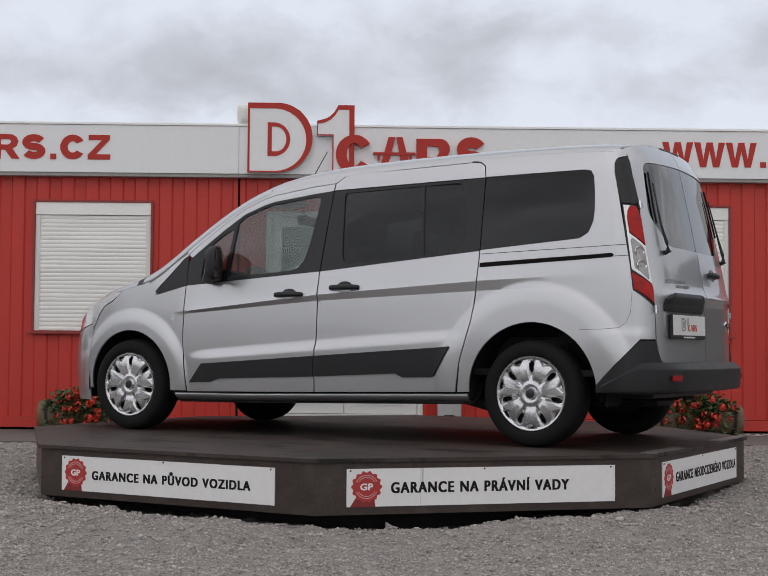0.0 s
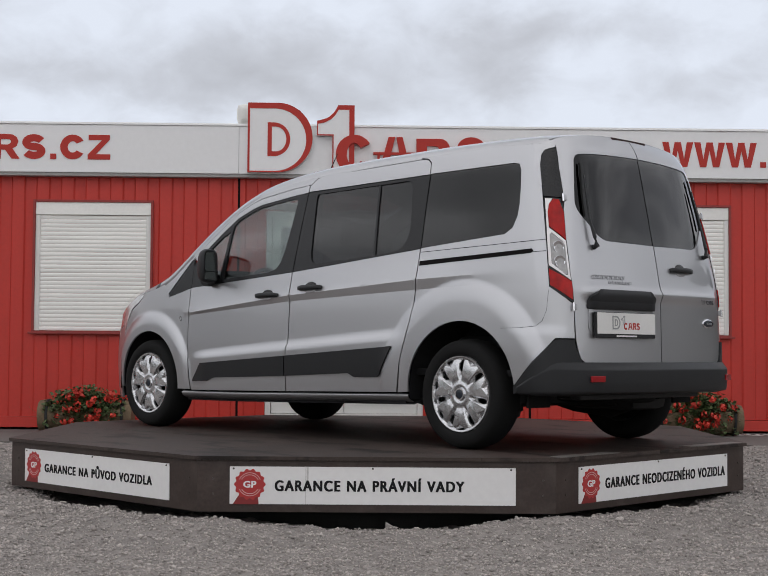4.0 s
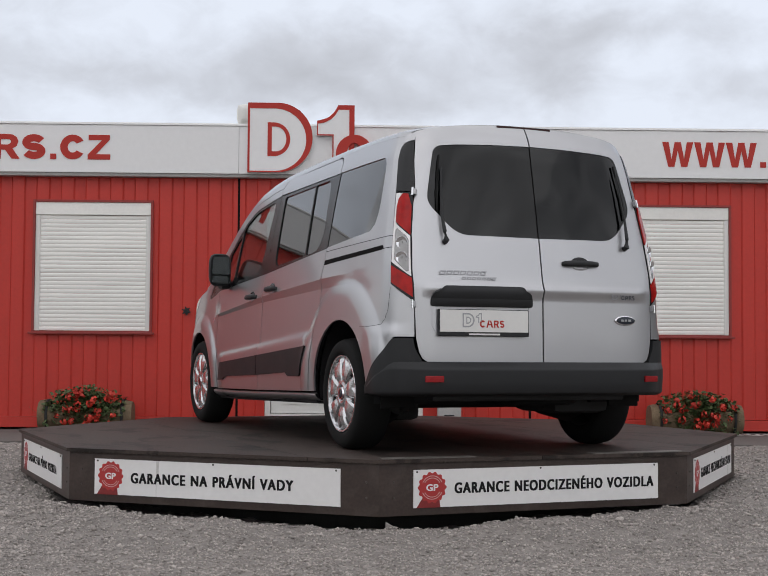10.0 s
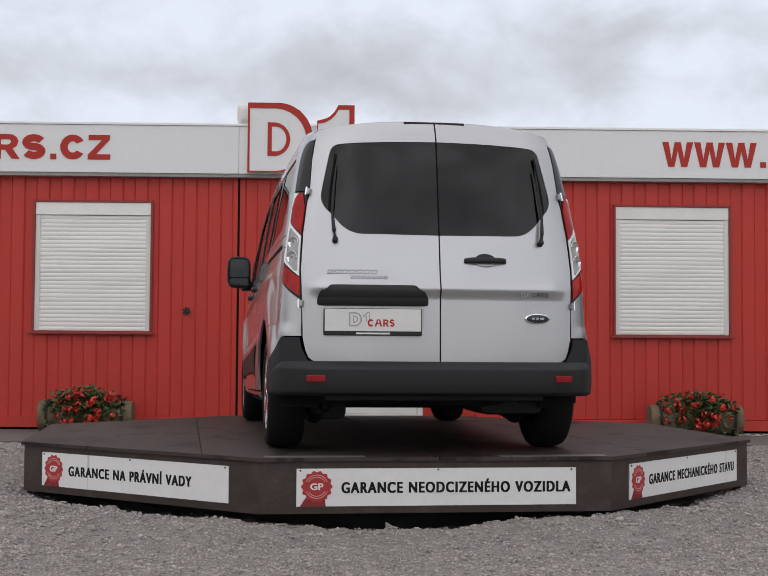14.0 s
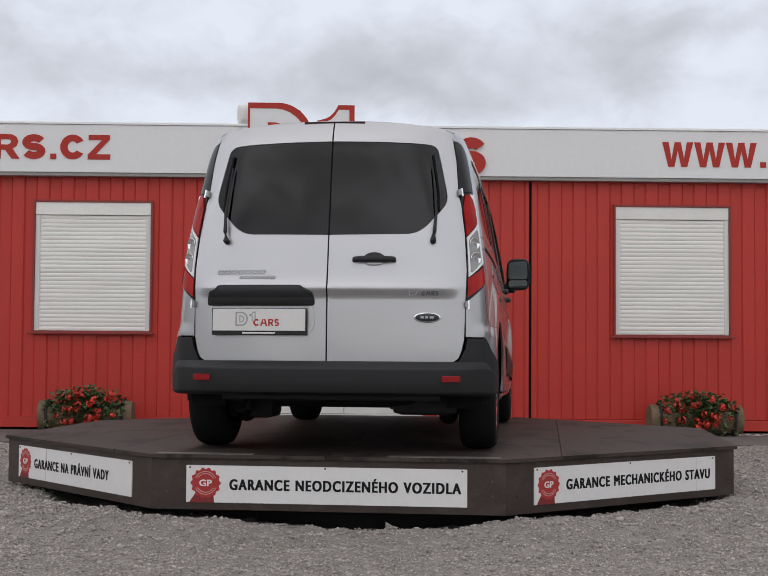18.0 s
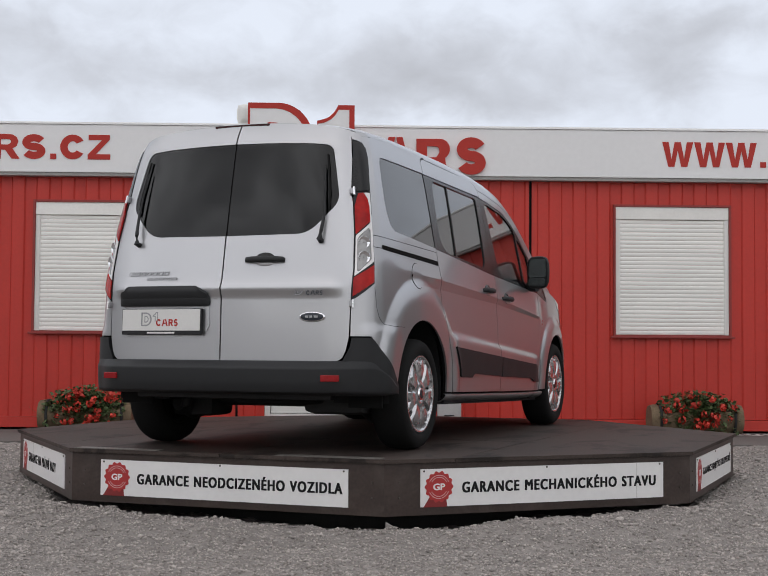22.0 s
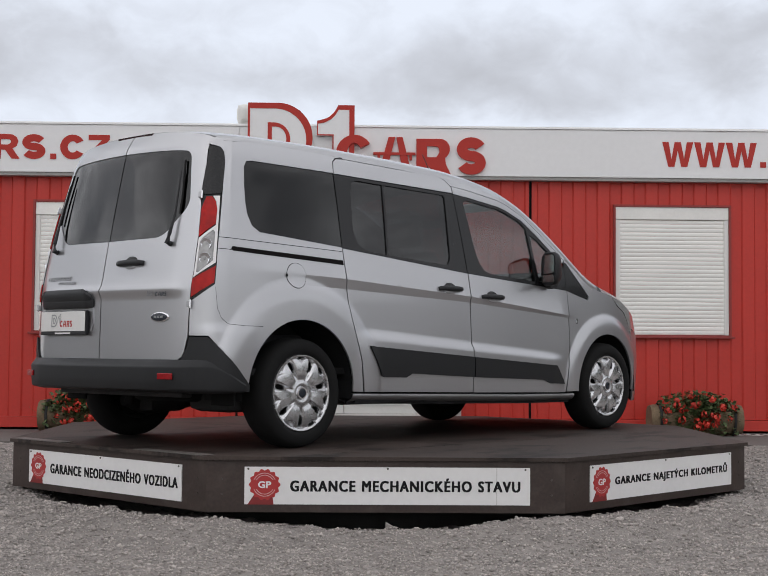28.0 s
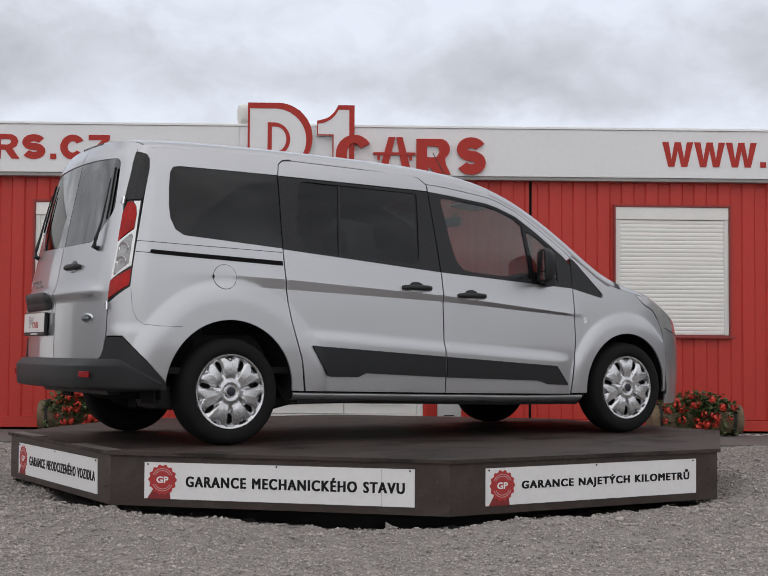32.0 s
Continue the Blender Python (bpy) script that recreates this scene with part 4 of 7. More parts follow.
# ---- the van: x forward, y to its left, z up from the deck ----
M_PAINT = material("silver_metallic_paint", (0.492, 0.491, 0.506), 0.36, 0.84, vary=0.01, scale=2.0, fine=300, coat=0.9, coat_rough=0.06, coat_ior=1.5, edge=(0.55, 0.56, 0.58))
M_INNER = material("dark_cabin_trim", (0.018, 0.018, 0.019), 0.85, spec=0.25, vary=0.15, scale=10, fine=120)
M_LINING = material("pale_grey_cabin_lining", (0.30, 0.295, 0.285), 0.8, vary=0.08, scale=10, fine=120)
M_PLASTIC = material("grained_black_plastic", (0.013, 0.0135, 0.015), 0.50, spec=0.38, vary=0.12, scale=8, fine=300, bump=0.0004)
M_GLOSS_BLACK = material("black_gloss_trim", (0.010, 0.010, 0.011), 0.25, spec=0.36, vary=0.1, scale=5, fine=60)
M_RUBBER = material("tyre_rubber", (0.010, 0.010, 0.010), 0.85, spec=0.2, vary=0.25, scale=14, fine=150, bump=0.0008)
M_CAP = material("silver_wheel_cover", (0.60, 0.60, 0.61), 0.26, 0.85, vary=0.06, scale=10, fine=100, coat=0.4)
M_CHROME = material("chrome", (0.78, 0.78, 0.80), 0.12, 1.0, vary=0.03)
M_LAMP_RED = material("red_lamp_lens", (0.50, 0.008, 0.005), 0.12, vary=0.45, scale=9, fine=34, spec=0.22, dark=(0.22, 0.003, 0.003), coat=0.08)
M_LAMP_CLEAR = material("clear_lamp_lens", (0.27, 0.266, 0.262), 0.16, 0.35, vary=0.25, scale=40, fine=80, coat=1.0)
M_HEADLIGHT = material("clear_headlight_lens", (0.55, 0.55, 0.55), 0.14, 0.5, vary=0.25, scale=18, fine=60, coat=1.0)
M_LAMP_WHITE = material("pale_lamp_surround", (0.80, 0.78, 0.78), 0.2, vary=0.05, coat=1.0)
M_BRAKE = material("dark_brake_lens", (0.03, 0.006, 0.006), 0.25, spec=0.3)
M_REFLECTOR = material("red_reflector", (0.27, 0.006, 0.009), 0.2, vary=0.3, scale=60, fine=300)
M_SEAT = material("charcoal_seat_cloth", (0.045, 0.046, 0.050), 0.9, vary=0.2, scale=20, fine=300, bump=0.0008)
M_PLATE = material("white_plate", (0.70, 0.69, 0.67), 0.35, vary=0.03)
M_BADGE = material("dark_badge_enamel", (0.02, 0.025, 0.035), 0.2)
M_BADGE_DARK = material("dull_chrome_badge", (0.20, 0.20, 0.21), 0.3, 0.8)
M_BADGE_GREY = material("grey_badge_letters", (0.35, 0.35, 0.36), 0.3, 0.8)
M_GLASS = glass_material("clear_window_glass", (0.74, 0.79, 0.78), dark=0.02)
M_TINT = glass_material("dark_tinted_glass", (0.08, 0.083, 0.094), dark=0.008)
M_TINT_MID = glass_material("smoked_glass", (0.20, 0.205, 0.215), dark=0.005)
M_MIRROR = material("mirror_glass", (0.33, 0.34, 0.34), 0.03, 1.0, vary=0.0)

# plan outline at the waist, from the middle of the tail round the left side to the middle of the nose
PLAN = [(-2.325, 0.0), (-2.322, 0.2), (-2.313, 0.4), (-2.297, 0.58), (-2.276, 0.69), (-2.243, 0.775), (-2.195, 0.833), (-2.12, 0.861), (-2.0, 0.872), (-1.5, 0.884),
        (-0.6, 0.888), (0.6, 0.888), (1.2, 0.886), (1.55, 0.876), (1.80, 0.850), (1.98, 0.812), (2.13, 0.73), (2.25, 0.585), (2.34, 0.38), (2.39, 0.2), (2.405, 0.0)]


def smooth_line(pts, n=24):
    """Catmull-Rom through the points."""
    p = [Vector(q) for q in pts]
    p = [p[0] * 2 - p[1], *p, p[-1] * 2 - p[-2]]
    out = []
    for i in range(1, len(p) - 2):
        for k in range(n):
            t = k / n
            out.append(0.5 * (2 * p[i] + (p[i + 1] - p[i - 1]) * t + (2 * p[i - 1] - 5 * p[i] + 4 * p[i + 1] - p[i + 2]) * t * t + (3 * p[i] - p[i - 1] - 3 * p[i + 1] + p[i + 2]) * t ** 3))
    return [tuple(q) for q in out] + [tuple(pts[-1])]


_pl = np.array(smooth_line([(x, y, 0) for x, y in PLAN]))[:, :2]
_arc = np.concatenate([[0], np.cumsum(np.hypot(*np.diff(_pl, axis=0).T))])
_mid = np.argmin(np.abs(_pl[:, 0] + 1.0) + 10 * (_pl[:, 1] < 0.5))
PU = _arc - _arc[_mid] + _pl[_mid, 0]       # the coordinate u round the body: equal to x along the side
PX, PY = _pl[:, 0], _pl[:, 1]
_tail = PU < -1.9
WZ = ([0.15, 0.22, 0.30, 0.45, 0.57, 0.71, 0.87, 1.03, 1.20, 1.41, 1.58, 1.66, 1.72, 1.80], [0.845, 0.868, 0.876, 0.884, 0.886, 0.880, 0.872, 0.860, 0.836, 0.799, 0.766, 0.748, 0.726, 0.69])


# the same section, smoothed, in fine steps
WZ_FINE = np.arange(-0.2, 2.2, 0.004)
_bell = np.exp(-0.5 * (np.arange(-28, 29) * 0.004 / 0.035) ** 2)
WZ_SOFT = np.convolve(np.pad(np.interp(WZ_FINE, *WZ), 28, mode="edge"), _bell / _bell.sum(), mode="valid")


def wid(z):
    """Half width of the body at height z."""
    return np.interp(z, WZ_FINE, WZ_SOFT)


def step(t):
    t = np.clip(t, 0, 1)
    return t * t * (3 - 2 * t)


def waist(u):
    """Height of the waist crease."""
    return np.interp(u, [-2.2, -1.2, -0.03, 1.02, 1.2], [1.027, 0.991, 0.922, 0.826, 0.81])


def waist_band(u):
    """Height of the undercut below the waist crease."""
    return np.interp(u, [-2.2, -1.2, 0, 1], [0.066, 0.060, 0.038, 0.018])


def low_ledge(u):
    return np.interp(u, [-1.1, 1.0], [0.655, 0.505])


def relief(u, z):
    """Height of the pressed features over the plain body: arch flares, the waist line, the lower ledge and the tail's ledge."""
    k = np.clip((0.64 - np.hypot(u + 1.555, z - 0.335)) / 0.13, 0, 1)
    o = 0.024 * k * (2 - k) * step((u + 2.25) / 0.12)
    k = np.clip((0.515 - np.hypot(u - 1.505, z - 0.325)) / 0.09, 0, 1)
    o = o + 0.022 * k * (2 - k)
    band = waist_band(u)
    d = z - waist(u)
    side = np.interp(u, [-2.0, -1.68, -1.30, 0.95, 1.12], [0, 0.22, 1, 1, 0])
    o = o + 0.0145 * side * np.where(d >= 0, np.exp(-np.maximum(d, 0) / 0.09), np.clip(1 + d / band, 0, 1))
    ledge = low_ledge(u)
    o = o + 0.022 * np.interp(u, [-1.13, -0.95, 0.82, 1.0], [0, 1, 1, 0]) * step((ledge + 0.046 - z) / 0.060)
    o = o + 0.008 * np.interp(u, [-2.29, -2.2, -2.05, -1.9], [0, 1, 1, 0]) * step((0.715 - z) / 0.06)
    tail = np.interp(u, [-2.42, -2.34], [1, 0])
    d = z - 0.900
    o = o + 0.021 * tail * np.where(d >= 0, np.exp(-np.maximum(d, 0) / 0.026), np.clip(1 + d / 0.05, 0, 1))
    return o


def body(u, z, off=0.0):
    """Places on the body's skin (left side) for arrays of u and height z, off metres outside it."""
    u, z = np.asarray(u, float), np.asarray(z, float)

    def raw(u, z):
        x, y = np.interp(u, PU, PX), np.interp(u, PU, PY)
        e = 0.01
        tx, ty = np.interp(u + e, PU, PX) - np.interp(u - e, PU, PX), np.interp(u + e, PU, PY) - np.interp(u - e, PU, PY)
        ln = np.hypot(tx, ty) + 1e-9
        r = relief(u, z)
        k = wid(z) / 0.888
        rake = 0.155 * np.clip((z - 0.90) / 0.81, 0, 2) ** 1.15 + 0.03 * np.clip((z - 1.68) / 0.12, 0, 2) ** 2 - 0.009 * np.clip((0.88 - z) / 0.38, 0, 1)
        nose = np.interp(z, [0.2, 0.45, 0.65, 0.95, 1.1], [0.97, 1.0, 0.98, 0.80, 0.7])
        px = x + rake * step((-1.85 - x) / 0.32) - np.clip(x - 1.75, 0, None) * (1 - nose)
        return np.stack([px - ty / ln * r, y * k + tx / ln * r, z], -1)

    p = raw(u, z)
    du, dz = raw(u + 0.004, z) - raw(u - 0.004, z), raw(u, z + 0.004) - raw(u, z - 0.004)
    n = np.cross(dz, du)
    n /= np.linalg.norm(n, axis=-1, keepdims=True) + 1e-12
    return p + n * np.asarray(off)[..., None] if np.ndim(off) else p + n * off


def tail_u(y, z):
    """u of the place on the tail or its corner at a true half width y and height z."""
    yn = np.asarray(y) * 0.888 / wid(z)
    return np.interp(yn, PY[_tail][np.argsort(PY[_tail])], PU[_tail][np.argsort(PY[_tail])])


def inside(px, pz, poly):
    poly = np.asarray(poly)
    res = np.zeros(len(px), bool)
    for (x0, z0), (x1, z1) in zip(poly, np.roll(poly, -1, 0)):
        c = (z0 > pz) != (z1 > pz)
        with np.errstate(divide="ignore", invalid="ignore"):
            res ^= c & (px < (x1 - x0) * (pz - z0) / (z1 - z0 + 1e-15) + x0)
    return res


def resample(poly, gap):
    out = []
    for a, b in zip(poly, poly[1:] + poly[:1]):
        k = max(1, int(math.ceil(math.dist(a, b) / gap)))
        out += [(a[0] + (b[0] - a[0]) * i / k, a[1] + (b[1] - a[1]) * i / k) for i in range(k)]
    return out


def skin(poly, holes=(), gap=0.03, place=body, off=0.0, thick=0.012, creases=()):
    """Triangulates a flat region (u, z) with holes, lays it on the body and gives it thickness.
    Returns vertices, faces and the faces' material slots (0 outside and rim, 1 inside)."""
    loops = [resample([tuple(map(float, p)) for p in poly], gap)] + [resample([tuple(map(float, p)) for p in h], gap) for h in holes]
    pts, edges = [], []
    for lp in loops:
        k = len(pts)
        pts += lp
        edges += [(k + i, k + (i + 1) % len(lp)) for i in range(len(lp))]
    # pressed edges that the triangles follow; the sharp ones stay unsmoothed
    hard, rim = [], np.array(pts)
    for line, sharp in creases:
        c = np.array(line)
        ok = inside(c[:, 0], c[:, 1], loops[0])
        for h in loops[1:]:
            ok &= ~inside(c[:, 0], c[:, 1], h)
        ok &= np.min((c[:, None, 0] - rim[None, :, 0]) ** 2 + (c[:, None, 1] - rim[None, :, 1]) ** 2, 1) > (0.25 * gap) ** 2
        k = len(pts)
        at = np.cumsum(ok) - 1
        pts = pts + [tuple(map(float, p)) for p in c[ok]]
        run = [(k + at[i], k + at[i + 1]) for i in range(len(c) - 1) if ok[i] and ok[i + 1]]
        edges += [(int(p), int(q)) for p, q in run]
        if sharp:
            hard += [(pts[p], pts[q]) for p, q in run]
    a = np.array(loops[0])
    lo, hi = a.min(0), a.max(0)
    gx, gz = np.meshgrid(np.arange(lo[0] + gap / 2, hi[0], gap), np.arange(lo[1] + gap / 2, hi[1], gap))
    gx[::2] += gap / 2
    gx, gz = gx.ravel(), gz.ravel()
    ok = inside(gx, gz, loops[0])
    for h in loops[1:]:
        ok &= ~inside(gx, gz, h)
    gx, gz = gx[ok], gz[ok]
    rim = np.array(pts)
    if len(gx):
        near = np.min((gx[:, None] - rim[None, :, 0]) ** 2 + (gz[:, None] - rim[None, :, 1]) ** 2, 1) > (0.45 * gap) ** 2
        pts = pts + list(zip(gx[near], gz[near]))
    v, _, f, _, _, _ = delaunay_2d_cdt([Vector(p) for p in pts], edges, [], 0, 1e-7)
    v = np.array([tuple(p) for p in v])
    f = np.array([t for t in f if len(t) == 3])
    c = v[f].mean(1)
    keep = inside(c[:, 0], c[:, 1], loops[0])
    for h in loops[1:]:
        keep &= ~inside(c[:, 0], c[:, 1], h)
    f = f[keep]
    area = np.cross(v[f[:, 1]] - v[f[:, 0]], v[f[:, 2]] - v[f[:, 0]])
    f[area < 0] = f[area < 0][:, ::-1]
    f = f[np.abs(area) > 1.5e-6]
    outer, inner = place(v[:, 0], v[:, 1], off), place(v[:, 0], v[:, 1], off - thick)
    n = len(v)
    # which way round does the outer side face?
    faces = f[:, ::-1]
    count = {}
    for t in faces:
        for i in range(3):
            e = (t[i], t[(i + 1) % 3])
            count[e] = 1
    rimf = [(b_, a_, a_ + n, b_ + n) for (a_, b_) in count if (b_, a_) not in count]
    all_f = [tuple(t) for t in faces] + [tuple(q) for q in rimf] + [tuple(t[::-1] + n) for t in faces]
    slots = [0] * (len(faces) + len(rimf)) + [1] * len(faces)
    kinds = [0] * len(faces) + [1] * len(rimf) + [2] * len(faces)
    at = {(round(float(p[0]), 6), round(float(p[1]), 6)): i for i, p in enumerate(v)}
    hard = [tuple(at.get((round(q[0], 6), round(q[1], 6)), -1) for q in e) for e in hard]
    return np.concatenate([outer, inner]), all_f, slots, kinds, {tuple(sorted(e)) for e in hard}


def skin_mesh(name, data, s, mats, angle=50):
    """A mesh from skin(); s = -1 mirrors it to the right side."""
    v, f, slots, *kinds = data
    v = v * np.array([1, s, 1])
    me = bpy.data.meshes.new(name)
    me.from_pydata(v.tolist(), [], f if s > 0 else [t[::-1] for t in f])
    me.polygons.foreach_set("material_index", slots)
    me.polygons.foreach_set("use_smooth", [True] * len(f))
    for m in mats if isinstance(mats, (list, tuple)) else (mats, mats):
        me.materials.append(m)
    if kinds:
        # only the rim's edges are sharp
        seen = {}
        for p, k in zip(me.polygons, kinds[0]):
            for e in p.edge_keys:
                seen[e] = seen.get(e, 0) | (1 << k)
        me.set_sharp_from_angle(angle=radians(angle))
        me.edges.foreach_set("use_edge_sharp", [e.use_edge_sharp or seen.get(tuple(sorted(e.vertices)), 0) in (3, 6, 7) or tuple(sorted(e.vertices)) in kinds[1] for e in me.edges])
    else:
        me.set_sharp_from_angle(angle=radians(angle))
    return me


def sheet(name, s, parent, mats, poly, holes=(), label="", **k):
    return part(name, skin_mesh(name, skin(poly, holes, **k), s, mats, 55), None, parent, label)


# roof edge and roof crown along the van
ZS = ([-2.3, -2.1, -1.6, -1.15, -0.6, -0.15, 0.1, 0.37, 0.6, 0.8, 1.0, 1.2, 1.33, 1.45, 1.6, 1.75, 1.9, 2.05, 2.2, 2.32, 2.42],
      [1.742, 1.746, 1.758, 1.746, 1.729, 1.705, 1.677, 1.625, 1.535, 1.415, 1.275, 1.125, 1.045, 1.012, 0.985, 0.950, 0.895, 0.83, 0.77, 0.72, 0.68])
ZR = ([-2.3, -2.1, -1.8, -1.2, -0.6, -0.1, 0.2, 0.4, 0.6, 0.8, 1.0, 1.2, 1.4, 1.55, 1.7, 1.9, 2.1, 2.25, 2.36, 2.42],
      [1.818, 1.834, 1.850, 1.858, 1.848, 1.828, 1.795, 1.750, 1.675, 1.575, 1.45, 1.31, 1.17, 1.09, 1.06, 1.01, 0.935, 0.85, 0.76, 0.70])


def zs(x):
    return (np.interp(np.asarray(x) - 0.05, *ZS) + np.interp(x, *ZS) + np.interp(np.asarray(x) + 0.05, *ZS)) / 3


def zr(x):
    return (np.interp(np.asarray(x) - 0.06, *ZR) + np.interp(x, *ZR) + np.interp(np.asarray(x) + 0.06, *ZR)) / 3


def edge_y(x):
    return body(np.asarray(x, float), zs(x))[..., 1]


def roof_z(x, t):
    """Height of roof, windscreen and bonnet at x and at t, the share of the half width."""
    return zs(x) + (zr(x) - zs(x)) * np.clip(1 - np.abs(t) ** 2.2, 0, 1) ** (1 / 2.2)


def tail_top(y):
    return roof_z(-2.12, np.clip(np.asarray(y) / 0.672, 0, 1))


_cu = np.linspace(-2.55, -1.85, 80)
CORNER = body(_cu, zs(np.maximum(_cu, -2.1)))[:, :2]        # the roof edge round the rear corner


def roof_grid(x0, x1, t0, t1, nx, nt, thick=0.02, rear=False):
    """A lofted piece of roof, screen or bonnet between two x and two shares of the half width."""
    v, f, slots = [], [], []
    ts = [t0 + (t1 - t0) * j / nt for j in range(nt + 1)]
    # finer towards the edges
    ts = [math.copysign(1 - (1 - abs(t)) ** 1.35, t) for t in ts]
    for lay in (0, 1):
        for i in range(nx + 1):
            for t in ts:
                a = i / nx
                xs = x0
                if rear:
                    y = abs(t) * 0.672
                    xs = float(body(tail_u(min(y, 0.66), tail_top(y)), tail_top(y))[0])
                x = xs + (x1 - xs) * a
                ye = float(edge_y(x)) if x > -1.9 else float(np.interp(x, CORNER[:, 0], CORNER[:, 1]))
                z = float(roof_z(x, t))
                v.append((x, t * ye * (1 - 0.03 * lay), z - thick * lay))
    n, w = (nx + 1) * (nt + 1), nt + 1
    for i in range(nx):
        for j in range(nt):
            q = (i * w + j, (i + 1) * w + j, (i + 1) * w + j + 1, i * w + j + 1)
            f += [q, tuple(k + n for k in q[::-1])]
            slots += [0, 1]
    rim = [i * w for i in range(nx + 1)] + [nx * w + j for j in range(1, w)] + [i * w + nt for i in range(nx - 1, -1, -1)] + [j for j in range(nt - 1, 0, -1)]
    for a, b in zip(rim, rim[1:] + rim[:1]):
        f.append((b, a, a + n, b + n))
        slots.append(0)
    return np.array(v), f, slots


def bonnet_grid(nx, nt, thick=0.02):
    """The bonnet, its side edges on the body's shoulder, bowed forward in the middle."""
    v, f, slots = [], [], []
    ts = [math.copysign(1 - (1 - abs(t)) ** 1.35, t) for t in [-1 + 2 * j / nt for j in range(nt + 1)]]
    for lay in (0, 1):
        for i in range(nx + 1):
            u = 1.48 + 0.66 * i / nx
            e = body(np.array([u]), np.array([float(zs(u))]))[0]
            xc = e[0] + 0.30 * float(step(np.array((u - 1.48) / 0.66)))
            for t in ts:
                k = (1 - abs(t) ** 2.2) ** (1 / 2.2)
                v.append((e[0] + (xc - e[0]) * (1 - t * t), t * e[1] * (1 - 0.02 * lay), e[2] + (float(zr(xc)) - e[2]) * k - thick * lay))
    n, w = (nx + 1) * (nt + 1), nt + 1
    for i in range(nx):
        for j in range(nt):
            q = (i * w + j, (i + 1) * w + j, (i + 1) * w + j + 1, i * w + j + 1)
            f += [q, tuple(k + n for k in q[::-1])]
            slots += [0, 1]
    rim = [i * w for i in range(nx + 1)] + [nx * w + j for j in range(1, w)] + [i * w + nt for i in range(nx - 1, -1, -1)] + [j for j in range(nt - 1, 0, -1)]
    for a, b in zip(rim, rim[1:] + rim[:1]):
        f.append((b, a, a + n, b + n))
        slots.append(0)
    return np.array(v), f, slots


_uu = np.arange(-1.62, 1.09, 0.0125)
CREASES = [(list(zip(_uu, waist(_uu))), True), (list(zip(_uu, waist(_uu) - waist_band(_uu))), True)]


def rounded(corners, n=7):
    """An outline with each corner (u, z, radius) rounded off."""
    out = []
    for i, (u, z, r) in enumerate(corners):
        p, a, b = Vector((u, z)), Vector(corners[i - 1][:2]), Vector(corners[(i + 1) % len(corners)][:2])
        da, db = (a - p).normalized(), (b - p).normalized()
        for k in range(n + 1):
            t = k / n
            out.append(tuple(p + da * r * (1 - t) ** 2 + db * r * t ** 2))
    return out


def arch(xc, zc, r, a0, a1, n=26):
    return [(xc + r * math.cos(radians(a0 + (a1 - a0) * i / n)), zc + r * math.sin(radians(a0 + (a1 - a0) * i / n))) for i in range(n + 1)]




def sill(x):
    return float(np.interp(x, [-1.84, -1.19, -0.05, 1.03, 1.29], [1.232, 1.178, 1.077, 1.004, 0.947]))


LAMP_Z = ([0.834, 0.92, 1.0, 1.2, 1.36, 1.41, 1.6, 1.72, 1.8], [0.737, 0.740, 0.742, 0.728, 0.706, 0.692, 0.676, 0.655, 0.62])
LAMP_U = -2.168


def door_edge_u(z):
    return float(tail_u(np.interp(z, *LAMP_Z), z))


def lamp_pt(s, z):
    return (LAMP_U + 0.004 + (door_edge_u(z) + 0.002 - LAMP_U - 0.004) * s, z)


def tail_place(y, z, off=0.0):
    """body() for the tail, by true half width y."""
    return body(tail_u(y, z), z, off)


